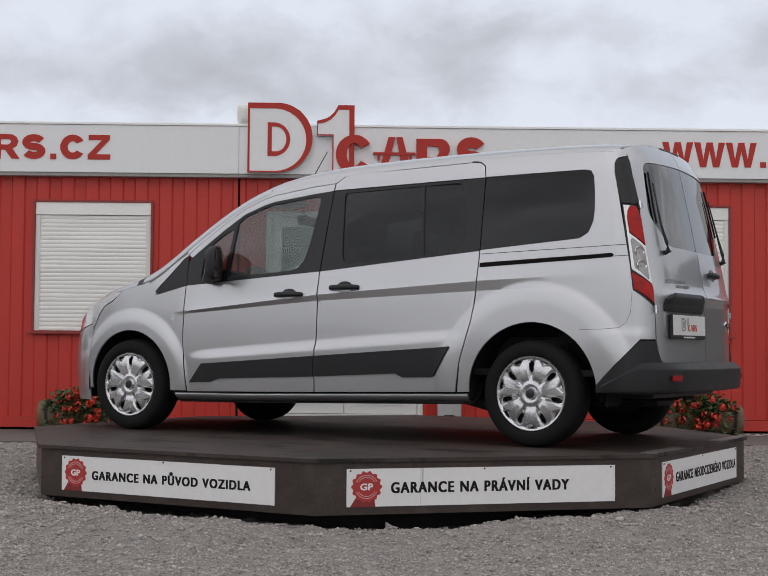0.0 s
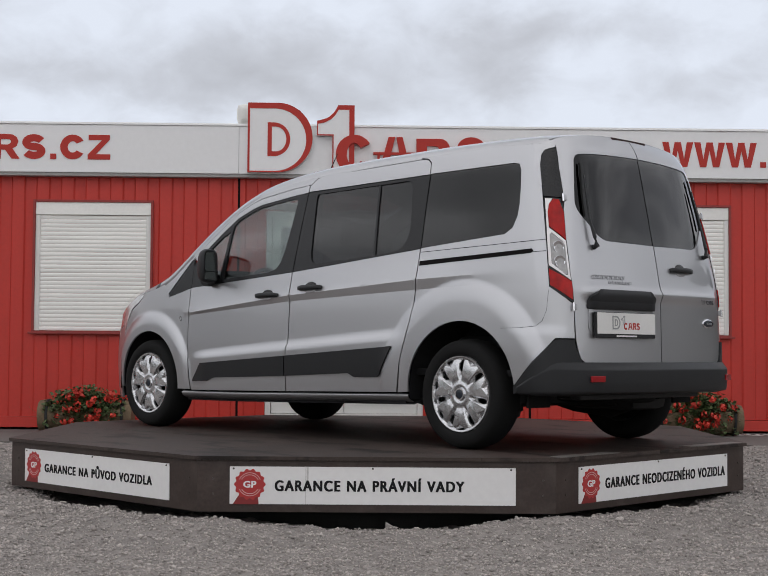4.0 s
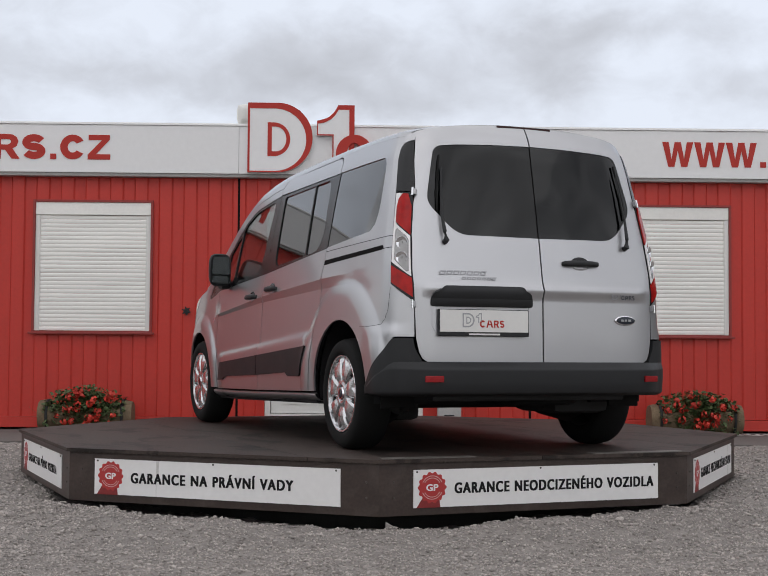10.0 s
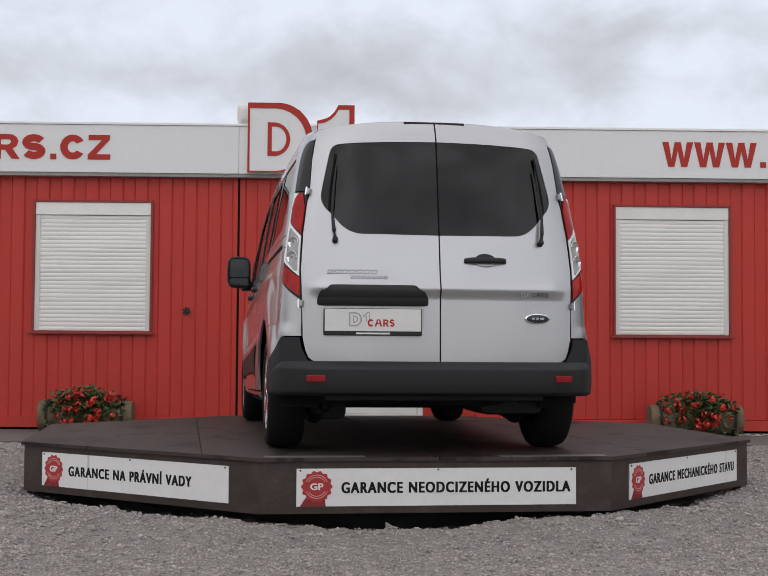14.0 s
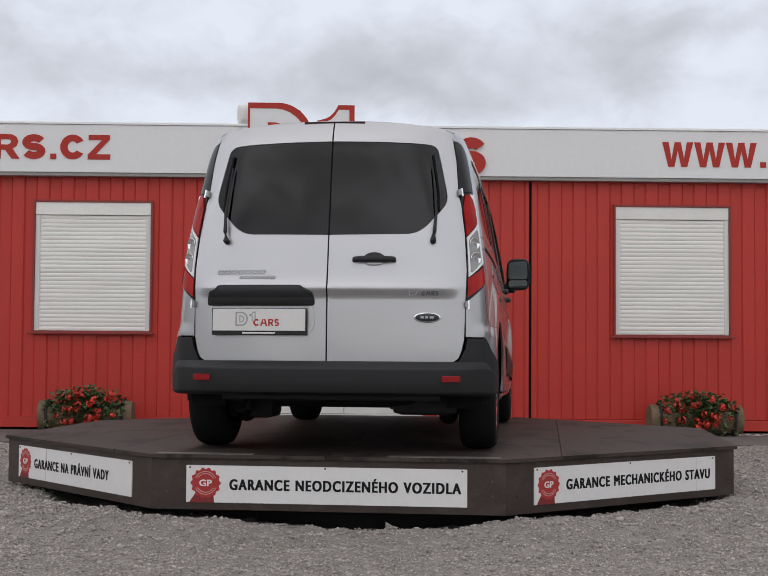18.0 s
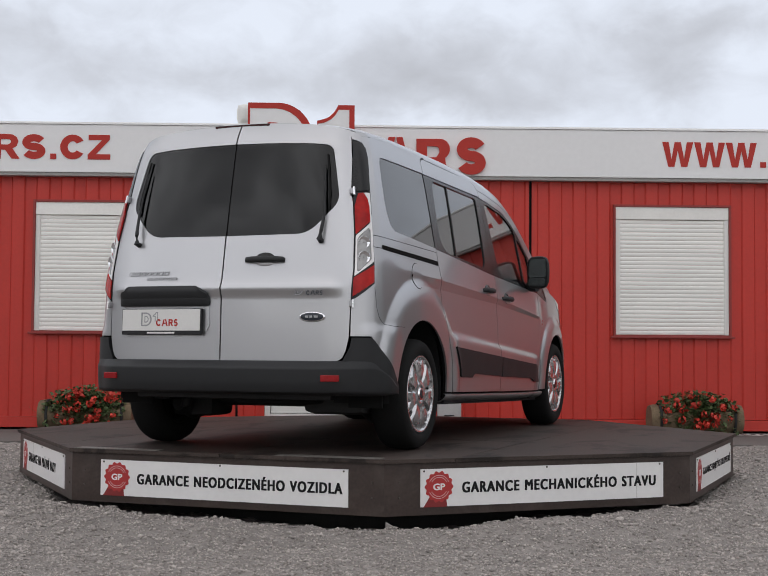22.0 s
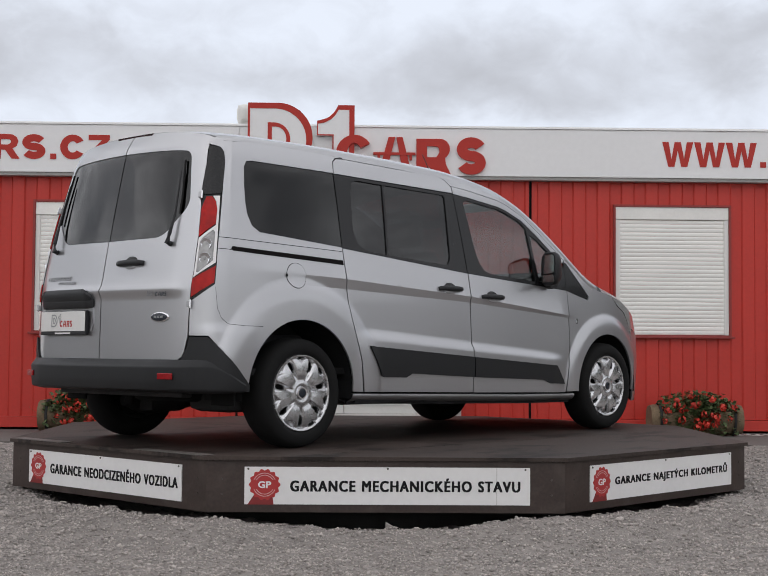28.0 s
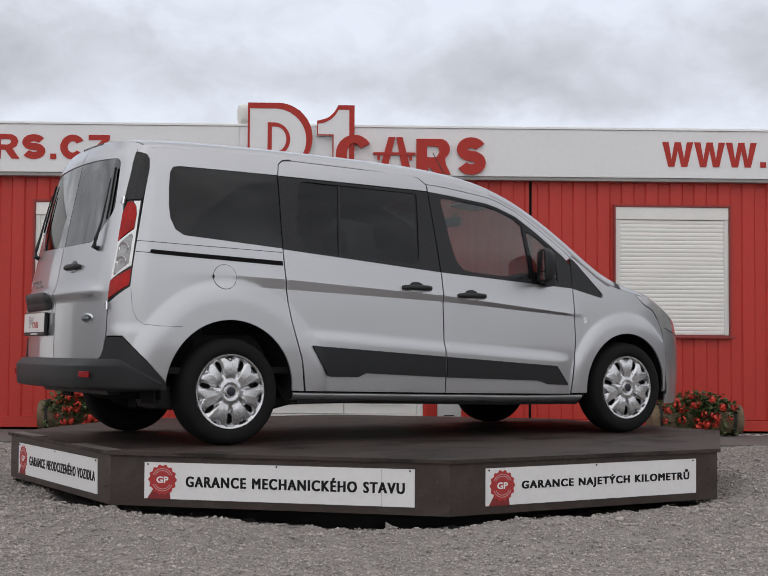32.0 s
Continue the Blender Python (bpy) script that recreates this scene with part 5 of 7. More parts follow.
def build_side(car, s):
    """All skin, glass and trim of one side; s = 1 left, -1 right."""
    two = (M_PAINT, M_INNER)
    # front wing with its wheel arch
    wing = [(1.008, 0.285), (1.048, 0.64), (1.044, 0.83), (1.038, 0.998), (1.292, 0.941), (1.37, float(zs(1.37)) - 0.002), (1.44, float(zs(1.44)) - 0.002), (1.52, float(zs(1.52)) - 0.002), (1.607, float(zs(1.607)) - 0.002), (1.70, 0.902), (1.80, 0.86), (1.86, 0.79), (1.90, 0.70), (1.90, 0.30)]
    wing += [(1.505 + 0.372 * math.cos(a), 0.325 + 0.372 * math.sin(a)) for a in [radians(-6 + 192 * i / 30) for i in range(31)]]
    sheet("front_wing", s, car, two, wing, gap=0.0135, creases=CREASES)
    # bumper and lamp round the nose
    nose = [(1.905, 0.20), (1.905, 0.70), (1.93, 0.74), (2.1, 0.70), (2.3, 0.66), (PU[-1], 0.66), (PU[-1], 0.20)]
    sheet("front_bumper", s, car, (M_PAINT, M_PLASTIC), nose, gap=0.05)
    head = [(1.613, 0.970)] + [(u, float(zs(u)) - 0.003) for u in (1.66, 1.72, 1.8, 1.9, 2.0, 2.12, 2.2)] + [(2.2, 0.70), (2.1, 0.705), (1.935, 0.745), (1.905, 0.703), (1.865, 0.795), (1.805, 0.865), (1.705, 0.908)]
    sheet("headlight", s, car, (M_HEADLIGHT, M_INNER), head, gap=0.035, off=0.002, label="clear swept-back headlight")
    grille = [(2.21, 0.67), (2.21, float(zs(2.14)) - 0.005), (PU[-1], 0.80), (PU[-1], 0.67)]
    sheet("grille", s, car, M_PLASTIC, grille, gap=0.05)
    # front door
    low = [(1.0, 0.280), (1.041, 0.64), (1.037, 0.83), (1.031, 1.001), (-0.046, 1.074), (-0.041, 0.93), (-0.038, 0.296)]
    door = sheet("front_door", s, car, two, low, gap=0.0135, creases=CREASES, label="silver front door with black handle")
    top_line = [(1.035, 1.215), (0.975, 1.262), (0.76, 1.412), (0.6, 1.513), (0.45, 1.575), (0.37, 1.597), (0.06, 1.640), (-0.098, 1.653)]
    win_top = [(1.00, 1.195), (0.965, 1.225), (0.76, 1.375), (0.6, 1.479), (0.45, 1.535), (0.366, 1.556), (0.06, 1.592), (-0.092, 1.606)]
    sheet("upper_door_frame", s, door, two, top_line + win_top[::-1], gap=0.03)
    hole_a = [(0.915, 1.042), (0.72, 1.050), (0.672, 1.385), (0.75, 1.350), (0.875, 1.262), (0.905, 1.18)]
    hole_b = [(0.688, 1.052), (0.19, 1.085), (0.13, 1.102), (0.085, 1.15), (0.058, 1.22), (0.030, 1.36), (-0.002, 1.55), (0.006, 1.566), (0.06, 1.572), (0.366, 1.537), (0.45, 1.515), (0.59, 1.462), (0.645, 1.42)]
    sheet("window_surround", s, door, (M_GLOSS_BLACK, M_INNER), [(1.031, 1.005), (-0.046, 1.078), (-0.0925, 1.602)] + win_top[::-1][1:] + [(1.031, 1.16)], [hole_a, hole_b], gap=0.03, off=-0.003, thick=0.02)
    p = sheet("quarter_pane", s, door, M_GLASS, grow(hole_a, 0.006), gap=0.05, off=-0.010, thick=0.004)
    p.visible_shadow = False
    p = sheet("window_pane", s, door, M_GLASS, grow(hole_b, 0.006), gap=0.05, off=-0.010, thick=0.004)
    p.visible_shadow = False
    sail = [(1.036, 1.002), (1.285, 0.945), (1.30, 0.965), (1.20, 1.055), (1.06, 1.195), (1.036, 1.20)]
    sheet("corner_trim", s, car, (M_GLOSS_BLACK, M_INNER), sail, gap=0.03, off=-0.003)
    pillar = [(1.292, 0.947), (1.368, 1.016), (1.25, 1.082), (1.15, 1.155), (1.04, 1.225), (1.04, 1.205), (1.06, 1.20), (1.205, 1.06), (1.305, 0.968)]
    sheet("pillar_foot", s, car, two, pillar, gap=0.03)
    # sliding door
    rear_edge = [(-1.062, 0.318), (-1.086, 0.5), (-1.12, 0.62), (-1.155, 0.75), (-1.184, 1.0), (-1.189, 1.174)]
    slide = sheet("sliding_door", s, car, two, [(-0.046, 0.297), (-0.049, 0.93), (-0.054, 1.074)] + rear_edge[::-1], gap=0.0135, creases=CREASES, label="silver sliding door with black handle")
    cap = [(-0.1015, 1.610), (-0.105, 1.650), (-0.16, 1.692), (-0.22, 1.706), (-0.6, 1.718), (-1.08, 1.733), (-1.14, 1.728), (-1.172, 1.705), (-1.186, 1.634)]
    sheet("upper_door_frame", s, slide, two, cap, gap=0.03)
    hole = rounded([(-0.212, 1.118, 0.075), (-0.183, 1.587, 0.030), (-1.050, 1.610, 0.060), (-1.098, 1.176, 0.17)])
    sheet("window_surround", s, slide, (M_GLOSS_BLACK, M_INNER), [(-0.054, 1.078), (-0.0985, 1.604), (-1.186, 1.630), (-1.189, 1.178)], [hole], gap=0.02, off=-0.003, thick=0.02)
    front_half = [(-0.212, 1.118), (-0.183, 1.587), (-0.755, 1.604), (-0.79, 1.158)]
    rear_half = [(-0.80, 1.158), (-0.765, 1.604), (-1.050, 1.610), (-1.098, 1.176)]
    sheet("window_pane", s, slide, M_TINT_MID, grow(front_half, 0.005), gap=0.05, off=-0.010, thick=0.004)
    sheet("window_pane", s, slide, M_TINT_MID, grow(rear_half, 0.005), gap=0.05, off=-0.013, thick=0.004)
    sheet("pane_seal", s, slide, M_GLOSS_BLACK, [(-0.787, 1.158), (-0.752, 1.604), (-0.768, 1.604), (-0.803, 1.158)], gap=0.05, off=-0.006, thick=0.01)
    # rear quarter
    win = [(-1.83, 1.230), (-1.885, 1.264), (-1.918, 1.33), (-1.927, 1.40), (-1.922, 1.50), (-1.905, 1.60), (-1.875, 1.637), (-1.83, 1.645), (-1.195, 1.636)]
    quarter = [(-1.075, 0.318), (-1.093, 0.5), (-1.127, 0.62), (-1.162, 0.75), (-1.191, 1.0), (-1.196, 1.179)] + win + [(-1.192, 1.636), (-1.178, 1.708), (-1.145, 1.735), (-1.10, float(zs(-1.10)) - 0.0005)]
    quarter += [(-1.10 - 0.95 * i / 12, float(zs(-1.10 - 0.95 * i / 12)) - 0.0005) for i in range(1, 13)]
    zz = float(tail_top(0.655))
    quarter += [(door_edge_u(zz) + 0.003, zz), (door_edge_u(1.73) + 0.003, 1.73), (lamp_pt(0.98, 1.722)[0], 1.722), (lamp_pt(0.65, 1.718)[0], 1.718), (lamp_pt(0.16, 1.708)[0], 1.708), (lamp_pt(-0.10, 1.680)[0], 1.680), (lamp_pt(-0.18, 1.62)[0], 1.62), (lamp_pt(-0.10, 1.5)[0], 1.5), (LAMP_U, 0.918)]
    quarter += [(door_edge_u(z) + 0.003, z) for z in (0.826, 0.74, 0.640)]
    quarter += [(-2.20, 0.640), (-1.955, 0.375)] + arch(-1.555, 0.335, 0.405, 176, -2)
    panel = sheet("rear_quarter_panel", s, car, two, quarter, gap=0.0135, creases=CREASES)
    sheet("panel_seam", s, panel, M_GLOSS_BLACK, [(-2.160, 0.905), (-2.150, 0.79), (-2.125, 0.735), (-2.085, 0.705), (-1.99, 0.696), (-1.86, 0.694), (-1.86, 0.6962), (-1.99, 0.6982), (-2.0845, 0.7072), (-2.1230, 0.736), (-2.1482, 0.79), (-2.158, 0.905)], gap=0.03, off=0.0006, thick=0.003)
    q = sheet("rear_side_window", s, car, M_TINT, [(-1.193, 1.181)] + win[:-1] + [(-1.192, 1.634)], gap=0.05, off=-0.006, thick=0.004, label="dark tinted rear side window")
    sheet("window_edge", s, q, (M_GLOSS_BLACK, M_INNER), [(-1.193, 1.181)] + win[:-1] + [(-1.192, 1.634)], [[(-1.215, 1.20), (-1.82, 1.25), (-1.872, 1.28), (-1.90, 1.34), (-1.908, 1.40), (-1.903, 1.50), (-1.886, 1.595), (-1.82, 1.627), (-1.215, 1.617)]], gap=0.04, off=-0.012, thick=0.008)
    # sliding rail
    rail = [(-1.199, 1.073), (-2.055, 1.114), (-2.074, 1.126), (-2.06, 1.139), (-1.199, 1.101)]
    sheet("door_rail", s, panel, M_JOINT, rail, gap=0.03, off=0.0015, thick=0.006)
    sheet("rail_seam", s, panel, M_GLOSS_BLACK, [(-1.198, 1.153), (-2.16, 1.185), (-2.16, 1.1885), (-1.198, 1.1565)], gap=0.03, off=0.0006, thick=0.003)
    sheet("rail_seam", s, panel, M_GLOSS_BLACK, [(-2.06, 1.117), (-2.16, 1.121), (-2.16, 1.1245), (-2.06, 1.1205)], gap=0.03, off=0.0006, thick=0.003)
    # tail lamp and the black strip above it
    lamp = sheet("tail_lamp", s, car, (M_GLOSS_BLACK, M_INNER), [lamp_pt(0, 0.922), lamp_pt(1, 0.832), lamp_pt(1, 1.0), lamp_pt(1, 1.2), lamp_pt(1, 1.36), lamp_pt(0.95, 1.418), lamp_pt(0, 1.428)], gap=0.025, off=0.004, thick=0.02, label="tall red and clear tail lamp")
    sheet("lower_lens", s, lamp, M_LAMP_RED, [lamp_pt(0.06, 1.022), lamp_pt(0.06, 0.930), lamp_pt(0.95, 0.850), lamp_pt(0.97, 0.95)], gap=0.025, off=0.010, thick=0.008)
    sheet("upper_lens", s, lamp, M_LAMP_RED, [lamp_pt(0.20, 1.258), lamp_pt(0.18, 1.34), lamp_pt(0.26, 1.385), lamp_pt(0.45, 1.414), lamp_pt(0.70, 1.410), lamp_pt(0.96, 1.340), lamp_pt(0.96, 1.183)], gap=0.025, off=0.012, thick=0.010)
    sheet("lamp_surround", s, lamp, M_LAMP_WHITE, [lamp_pt(0.07, 1.040), lamp_pt(0.07, 1.418), lamp_pt(0.40, 1.416), lamp_pt(0.24, 1.385), lamp_pt(0.165, 1.34), lamp_pt(0.185, 1.25), lamp_pt(0.95, 1.176), lamp_pt(0.95, 0.958)],
          [[lamp_pt(0.20, 1.211), lamp_pt(0.30, 1.223), lamp_pt(0.79, 1.173), lamp_pt(0.87, 1.153), lamp_pt(0.87, 0.988), lamp_pt(0.77, 0.984), lamp_pt(0.20, 1.051)]], gap=0.02, off=0.010, thick=0.008)
    sheet("clear_lens", s, lamp, M_LAMP_CLEAR, [lamp_pt(0.205, 1.209), lamp_pt(0.305, 1.221), lamp_pt(0.785, 1.171), lamp_pt(0.865, 1.151), lamp_pt(0.865, 0.990), lamp_pt(0.765, 0.986), lamp_pt(0.205, 1.053)], gap=0.02, off=0.008, thick=0.006)
    for zc in (1.143, 1.062):
        c = body(np.array([lamp_pt(0.55, zc)[0]]), np.array([zc]), 0.009)[0]
        turn = Matrix.Translation((c[0], s * c[1], c[2])) @ Vector((-0.8, 0.6 * s, 0)).to_track_quat("Z", "Y").to_matrix().to_4x4()
        part("reflector_bowl", lathe(bmesh.new(), [(0.006, -0.006), (0.020, -0.003), (0.029, 0.002), (0.031, 0.004), (0.0325, 0.002), (0.0325, -0.004)], turn, 28), M_CHROME, lamp, smooth=True)
        part("bulb", cyl(bmesh.new(), 0.008, 0.005, 0.008, Matrix.Translation((c[0], s * c[1], c[2])) @ Vector((-0.8, 0.6 * s, 0)).to_track_quat("Z", "Y").to_matrix().to_4x4(), 20), M_LAMP_CLEAR, lamp)
    sheet("pillar_trim", s, car, (M_GLOSS_BLACK, M_INNER), [lamp_pt(0, 1.434), lamp_pt(1.0, 1.424), lamp_pt(1.0, 1.6), lamp_pt(1.0, 1.713), lamp_pt(0.66, 1.711), lamp_pt(0.18, 1.702), lamp_pt(-0.07, 1.676), lamp_pt(-0.15, 1.617), lamp_pt(-0.07, 1.5)], gap=0.025, off=0.003, thick=0.015)
    # sills, lower trim, bumper corner
    us = [1.10 - 2.24 * i / 40 for i in range(41)]
    for name, mt, prof in (("side_sill", M_PAINT, [(0.004, -0.024), (0.000, -0.013), (-0.008, -0.011), (-0.022, -0.018), (-0.036, -0.034), (-0.046, -0.060)]), ("sill_flange", M_INNER, [(-0.046, -0.0605), (-0.050, -0.064), (-0.062, -0.066), (-0.062, -0.072), (-0.030, -0.16), (0.10, -0.30)])):
        bm = bmesh.new()
        rows = []
        for u in us:
            z0 = float(np.interp(u, [-1.14, 0.5, 1.10], [0.306, 0.273, 0.268]))
            p = body(np.array([u]), np.array([z0]))[0]
            rows.append([bm.verts.new((p[0], s * (p[1] + o), z0 + dz)) for dz, o in prof])
        for p, q in zip(rows, rows[1:]):
            for i in range(len(prof) - 1):
                bm.faces.new((p[i], p[i + 1], q[i + 1], q[i]))
        bmesh.ops.recalc_face_normals(bm, faces=bm.faces)
        bmesh.ops.solidify(bm, geom=bm.faces, thickness=0.003)
        part(name, bm, mt, car, smooth=True, angle=60)
    mould = [(0.862, 0.470), (-0.036, 0.528), (-0.036, 0.396), (0.70, 0.372), (0.735, 0.366), (0.785, 0.347), (0.972, 0.340), (0.968, 0.352)]
    sheet("side_moulding", s, door, M_PLASTIC, mould, gap=0.03, off=0.011, thick=0.011)
    mould = [(-0.047, 0.529), (-1.022, 0.592), (-1.018, 0.580), (-0.915, 0.415), (-0.895, 0.404), (-0.700, 0.400), (-0.645, 0.424), (-0.047, 0.397)]
    sheet("side_moulding", s, slide, M_PLASTIC, mould, gap=0.03, off=0.011, thick=0.011)
    # rail above the doors, up to the roof edge
    low_edge = [(x, z + 0.004) for x, z in top_line] + [(-0.104, 1.656), (-0.157, 1.696), (-0.22, 1.710), (-0.6, 1.722), (-1.08, 1.737)]
    low_edge = [(x, min(z, float(zs(x)) - 0.006)) for x, z in low_edge]
    sheet("roof_rail", s, car, two, low_edge + [(x, float(zs(x)) - 0.0005) for x in np.linspace(-1.08, 1.05, 40)], gap=0.02)
    # dark structure behind the shut lines
    liner = [(1.10, 0.26), (1.10, 0.96), (-0.05, 1.05), (-1.19, 1.15), (-1.30, 1.155), (-2.05, 1.20), (-2.05, 0.50)] + arch(-1.555, 0.335, 0.46, 150, -12)
    sheet("inner_panel", s, car, M_INNER, liner, gap=0.07, off=-0.035, thick=0.02)
    sheet("centre_pillar", s, car, M_LINING, [(0.03, 1.03), (-0.17, 1.06), (-0.17, 1.63), (0.0, 1.62)], gap=0.06, off=-0.028, thick=0.05)
    sheet("rear_pillar", s, car, M_LINING, [(-1.11, 1.11), (-1.28, 1.14), (-1.26, 1.66), (-1.08, 1.65)], gap=0.06, off=-0.028, thick=0.05)
    sheet("tail_pillar", s, car, M_INNER, [(-1.94, 1.15), (-2.14, 1.15), (-2.14, 1.66), (-1.92, 1.66)], gap=0.06, off=-0.05, thick=0.03)
    sheet("roof_rail_liner", s, car, M_INNER, [(0.66, 1.455), (0.37, 1.56), (0.06, 1.60), (-0.6, 1.63), (-1.2, 1.65), (-2.05, 1.655), (-2.05, 1.71), (-1.2, 1.72), (-0.15, 1.68), (0.1, 1.655), (0.37, 1.60), (0.6, 1.51)], gap=0.06, off=-0.03, thick=0.02)
    # rear corner of the bumper and its flank
    corner = [(-1.958, 0.370), (-2.20, 0.632), (door_edge_u(0.84), 0.632), (door_edge_u(0.84) - 0.01, 0.58), (float(tail_u(0.70, 0.51)), 0.505), (float(tail_u(0.70, 0.51)), 0.44), (-1.96, 0.33)]
    sheet("bumper_corner", s, car, M_PLASTIC, corner, gap=0.03, off=0.010, thick=0.02)
    return door, slide, panel


def grow(poly, d):
    """The outline pushed outwards by d."""
    pts = np.array(poly)
    area = 0.5 * np.sum(pts[:, 0] * np.roll(pts[:, 1], -1) - np.roll(pts[:, 0], -1) * pts[:, 1])
    out = []
    for i in range(len(pts)):
        a, b, c = pts[i - 1], pts[i], pts[(i + 1) % len(pts)]
        n = []
        for p, q in ((a, b), (b, c)):
            e = q - p
            n.append(np.array([e[1], -e[0]]) / (np.linalg.norm(e) + 1e-9) * (1 if area > 0 else -1))
        m = n[0] + n[1]
        out.append(tuple(b + m / (np.linalg.norm(m) + 1e-9) * d))
    return out


def bar_handle(parent, m, length, s=1):
    """A black bar handle over a shallow painted cup, its shaded hollow a black oval."""
    bm = bmesh.new()
    prof = [(-0.5, 0.0), (-0.46, 0.020), (-0.30, 0.030), (0.0, 0.033), (0.30, 0.030), (0.46, 0.022), (0.5, 0.0)]
    bw = [0.011, 0.014, 0.016, 0.0165, 0.016, 0.014, 0.011]
    rows = []
    for (a, h), w in zip(prof, bw):
        c = [bm.verts.new((a * length, -h - 0.011 * math.cos(t) + 0.006, w * math.sin(t))) for t in [2 * math.pi * k / 12 for k in range(12)]]
        rows.append(c)
    for p, q in zip(rows, rows[1:]):
        for k in range(12):
            bm.faces.new((p[k], p[(k + 1) % 12], q[(k + 1) % 12], q[k]))
    bm.faces.new(rows[0][::-1]), bm.faces.new(rows[-1])
    bmesh.ops.recalc_face_normals(bm, faces=bm.faces)
    h = part("door_handle", bm, M_PLASTIC, parent, "black bar handle", m=m, smooth=True, angle=60)
    # black oval put in for the shade inside the cup
    bm = bmesh.new()
    bmesh.ops.create_uvsphere(bm, u_segments=24, v_segments=12, radius=1, matrix=Matrix.Diagonal((0.058, 0.006, 0.034, 1)))
    part("handle_cup", bm, M_GLOSS_BLACK, h, m=pose(0, -0.001, 0.008), smooth=True, angle=180)
    bm = bmesh.new()
    bmesh.ops.create_uvsphere(bm, u_segments=20, v_segments=10, radius=1, matrix=Matrix.Diagonal((0.050, 0.006, 0.018, 1)))
    part("cup_lip", bm, M_PAINT, h, m=pose(0, -0.001, -0.016), smooth=True, angle=180)
    return h


def on_side(u, z, s, off=0.0):
    """Axes on the side skin: x runs forward (left) along it, -y outwards, z up."""
    p = body(np.array([u]), np.array([z]), off)[0]
    q = body(np.array([u + 0.05]), np.array([z]), off)[0]
    r = body(np.array([u]), np.array([z + 0.05]), off)[0]
    ex, ez = Vector(q - p).normalized(), Vector(r - p).normalized()
    ey = ez.cross(ex)
    m = Matrix((ex, ey, ez)).transposed().to_4x4()
    m.translation = Vector(p)
    if s > 0:
        # left side: outwards is +y, so turn about z
        fx, fz = -ex, ez
        fy = fz.cross(fx)
        m = Matrix((fx, fy, fz)).transposed().to_4x4()
        m.translation = Vector(p)
        return m
    mir = Matrix.Diagonal((1, -1, 1, 1))
    px, pz, pp = mir @ ex, mir @ ez, mir @ Vector(p)
    py = pz.cross(px)
    m = Matrix((px, py, pz)).transposed().to_4x4()
    m.translation = pp
    return m


def on_tail(y, z, off=0.0):
    """Axes on the tail: x runs to the van's right as seen from behind, -y outwards, z up."""
    p = tail_place(np.array([abs(y)]), np.array([z]), off)[0]
    q = tail_place(np.array([abs(y) + 0.03]), np.array([z]), off)[0]
    e = Vector(q - p).normalized()
    if y < 0:
        e = Vector((-e.x, e.y, -e.z))
        p = np.array([p[0], -p[1], p[2]])
    r = tail_place(np.array([abs(y)]), np.array([z + 0.04]), off)[0]
    ez = Vector((r[0] - p[0], 0, 0.04)).normalized()
    ex = -e
    ey = ez.cross(ex).normalized()
    ez = ex.cross(ey)
    m = Matrix((ex, ey, ez)).transposed().to_4x4()
    m.translation = Vector(p)
    return m


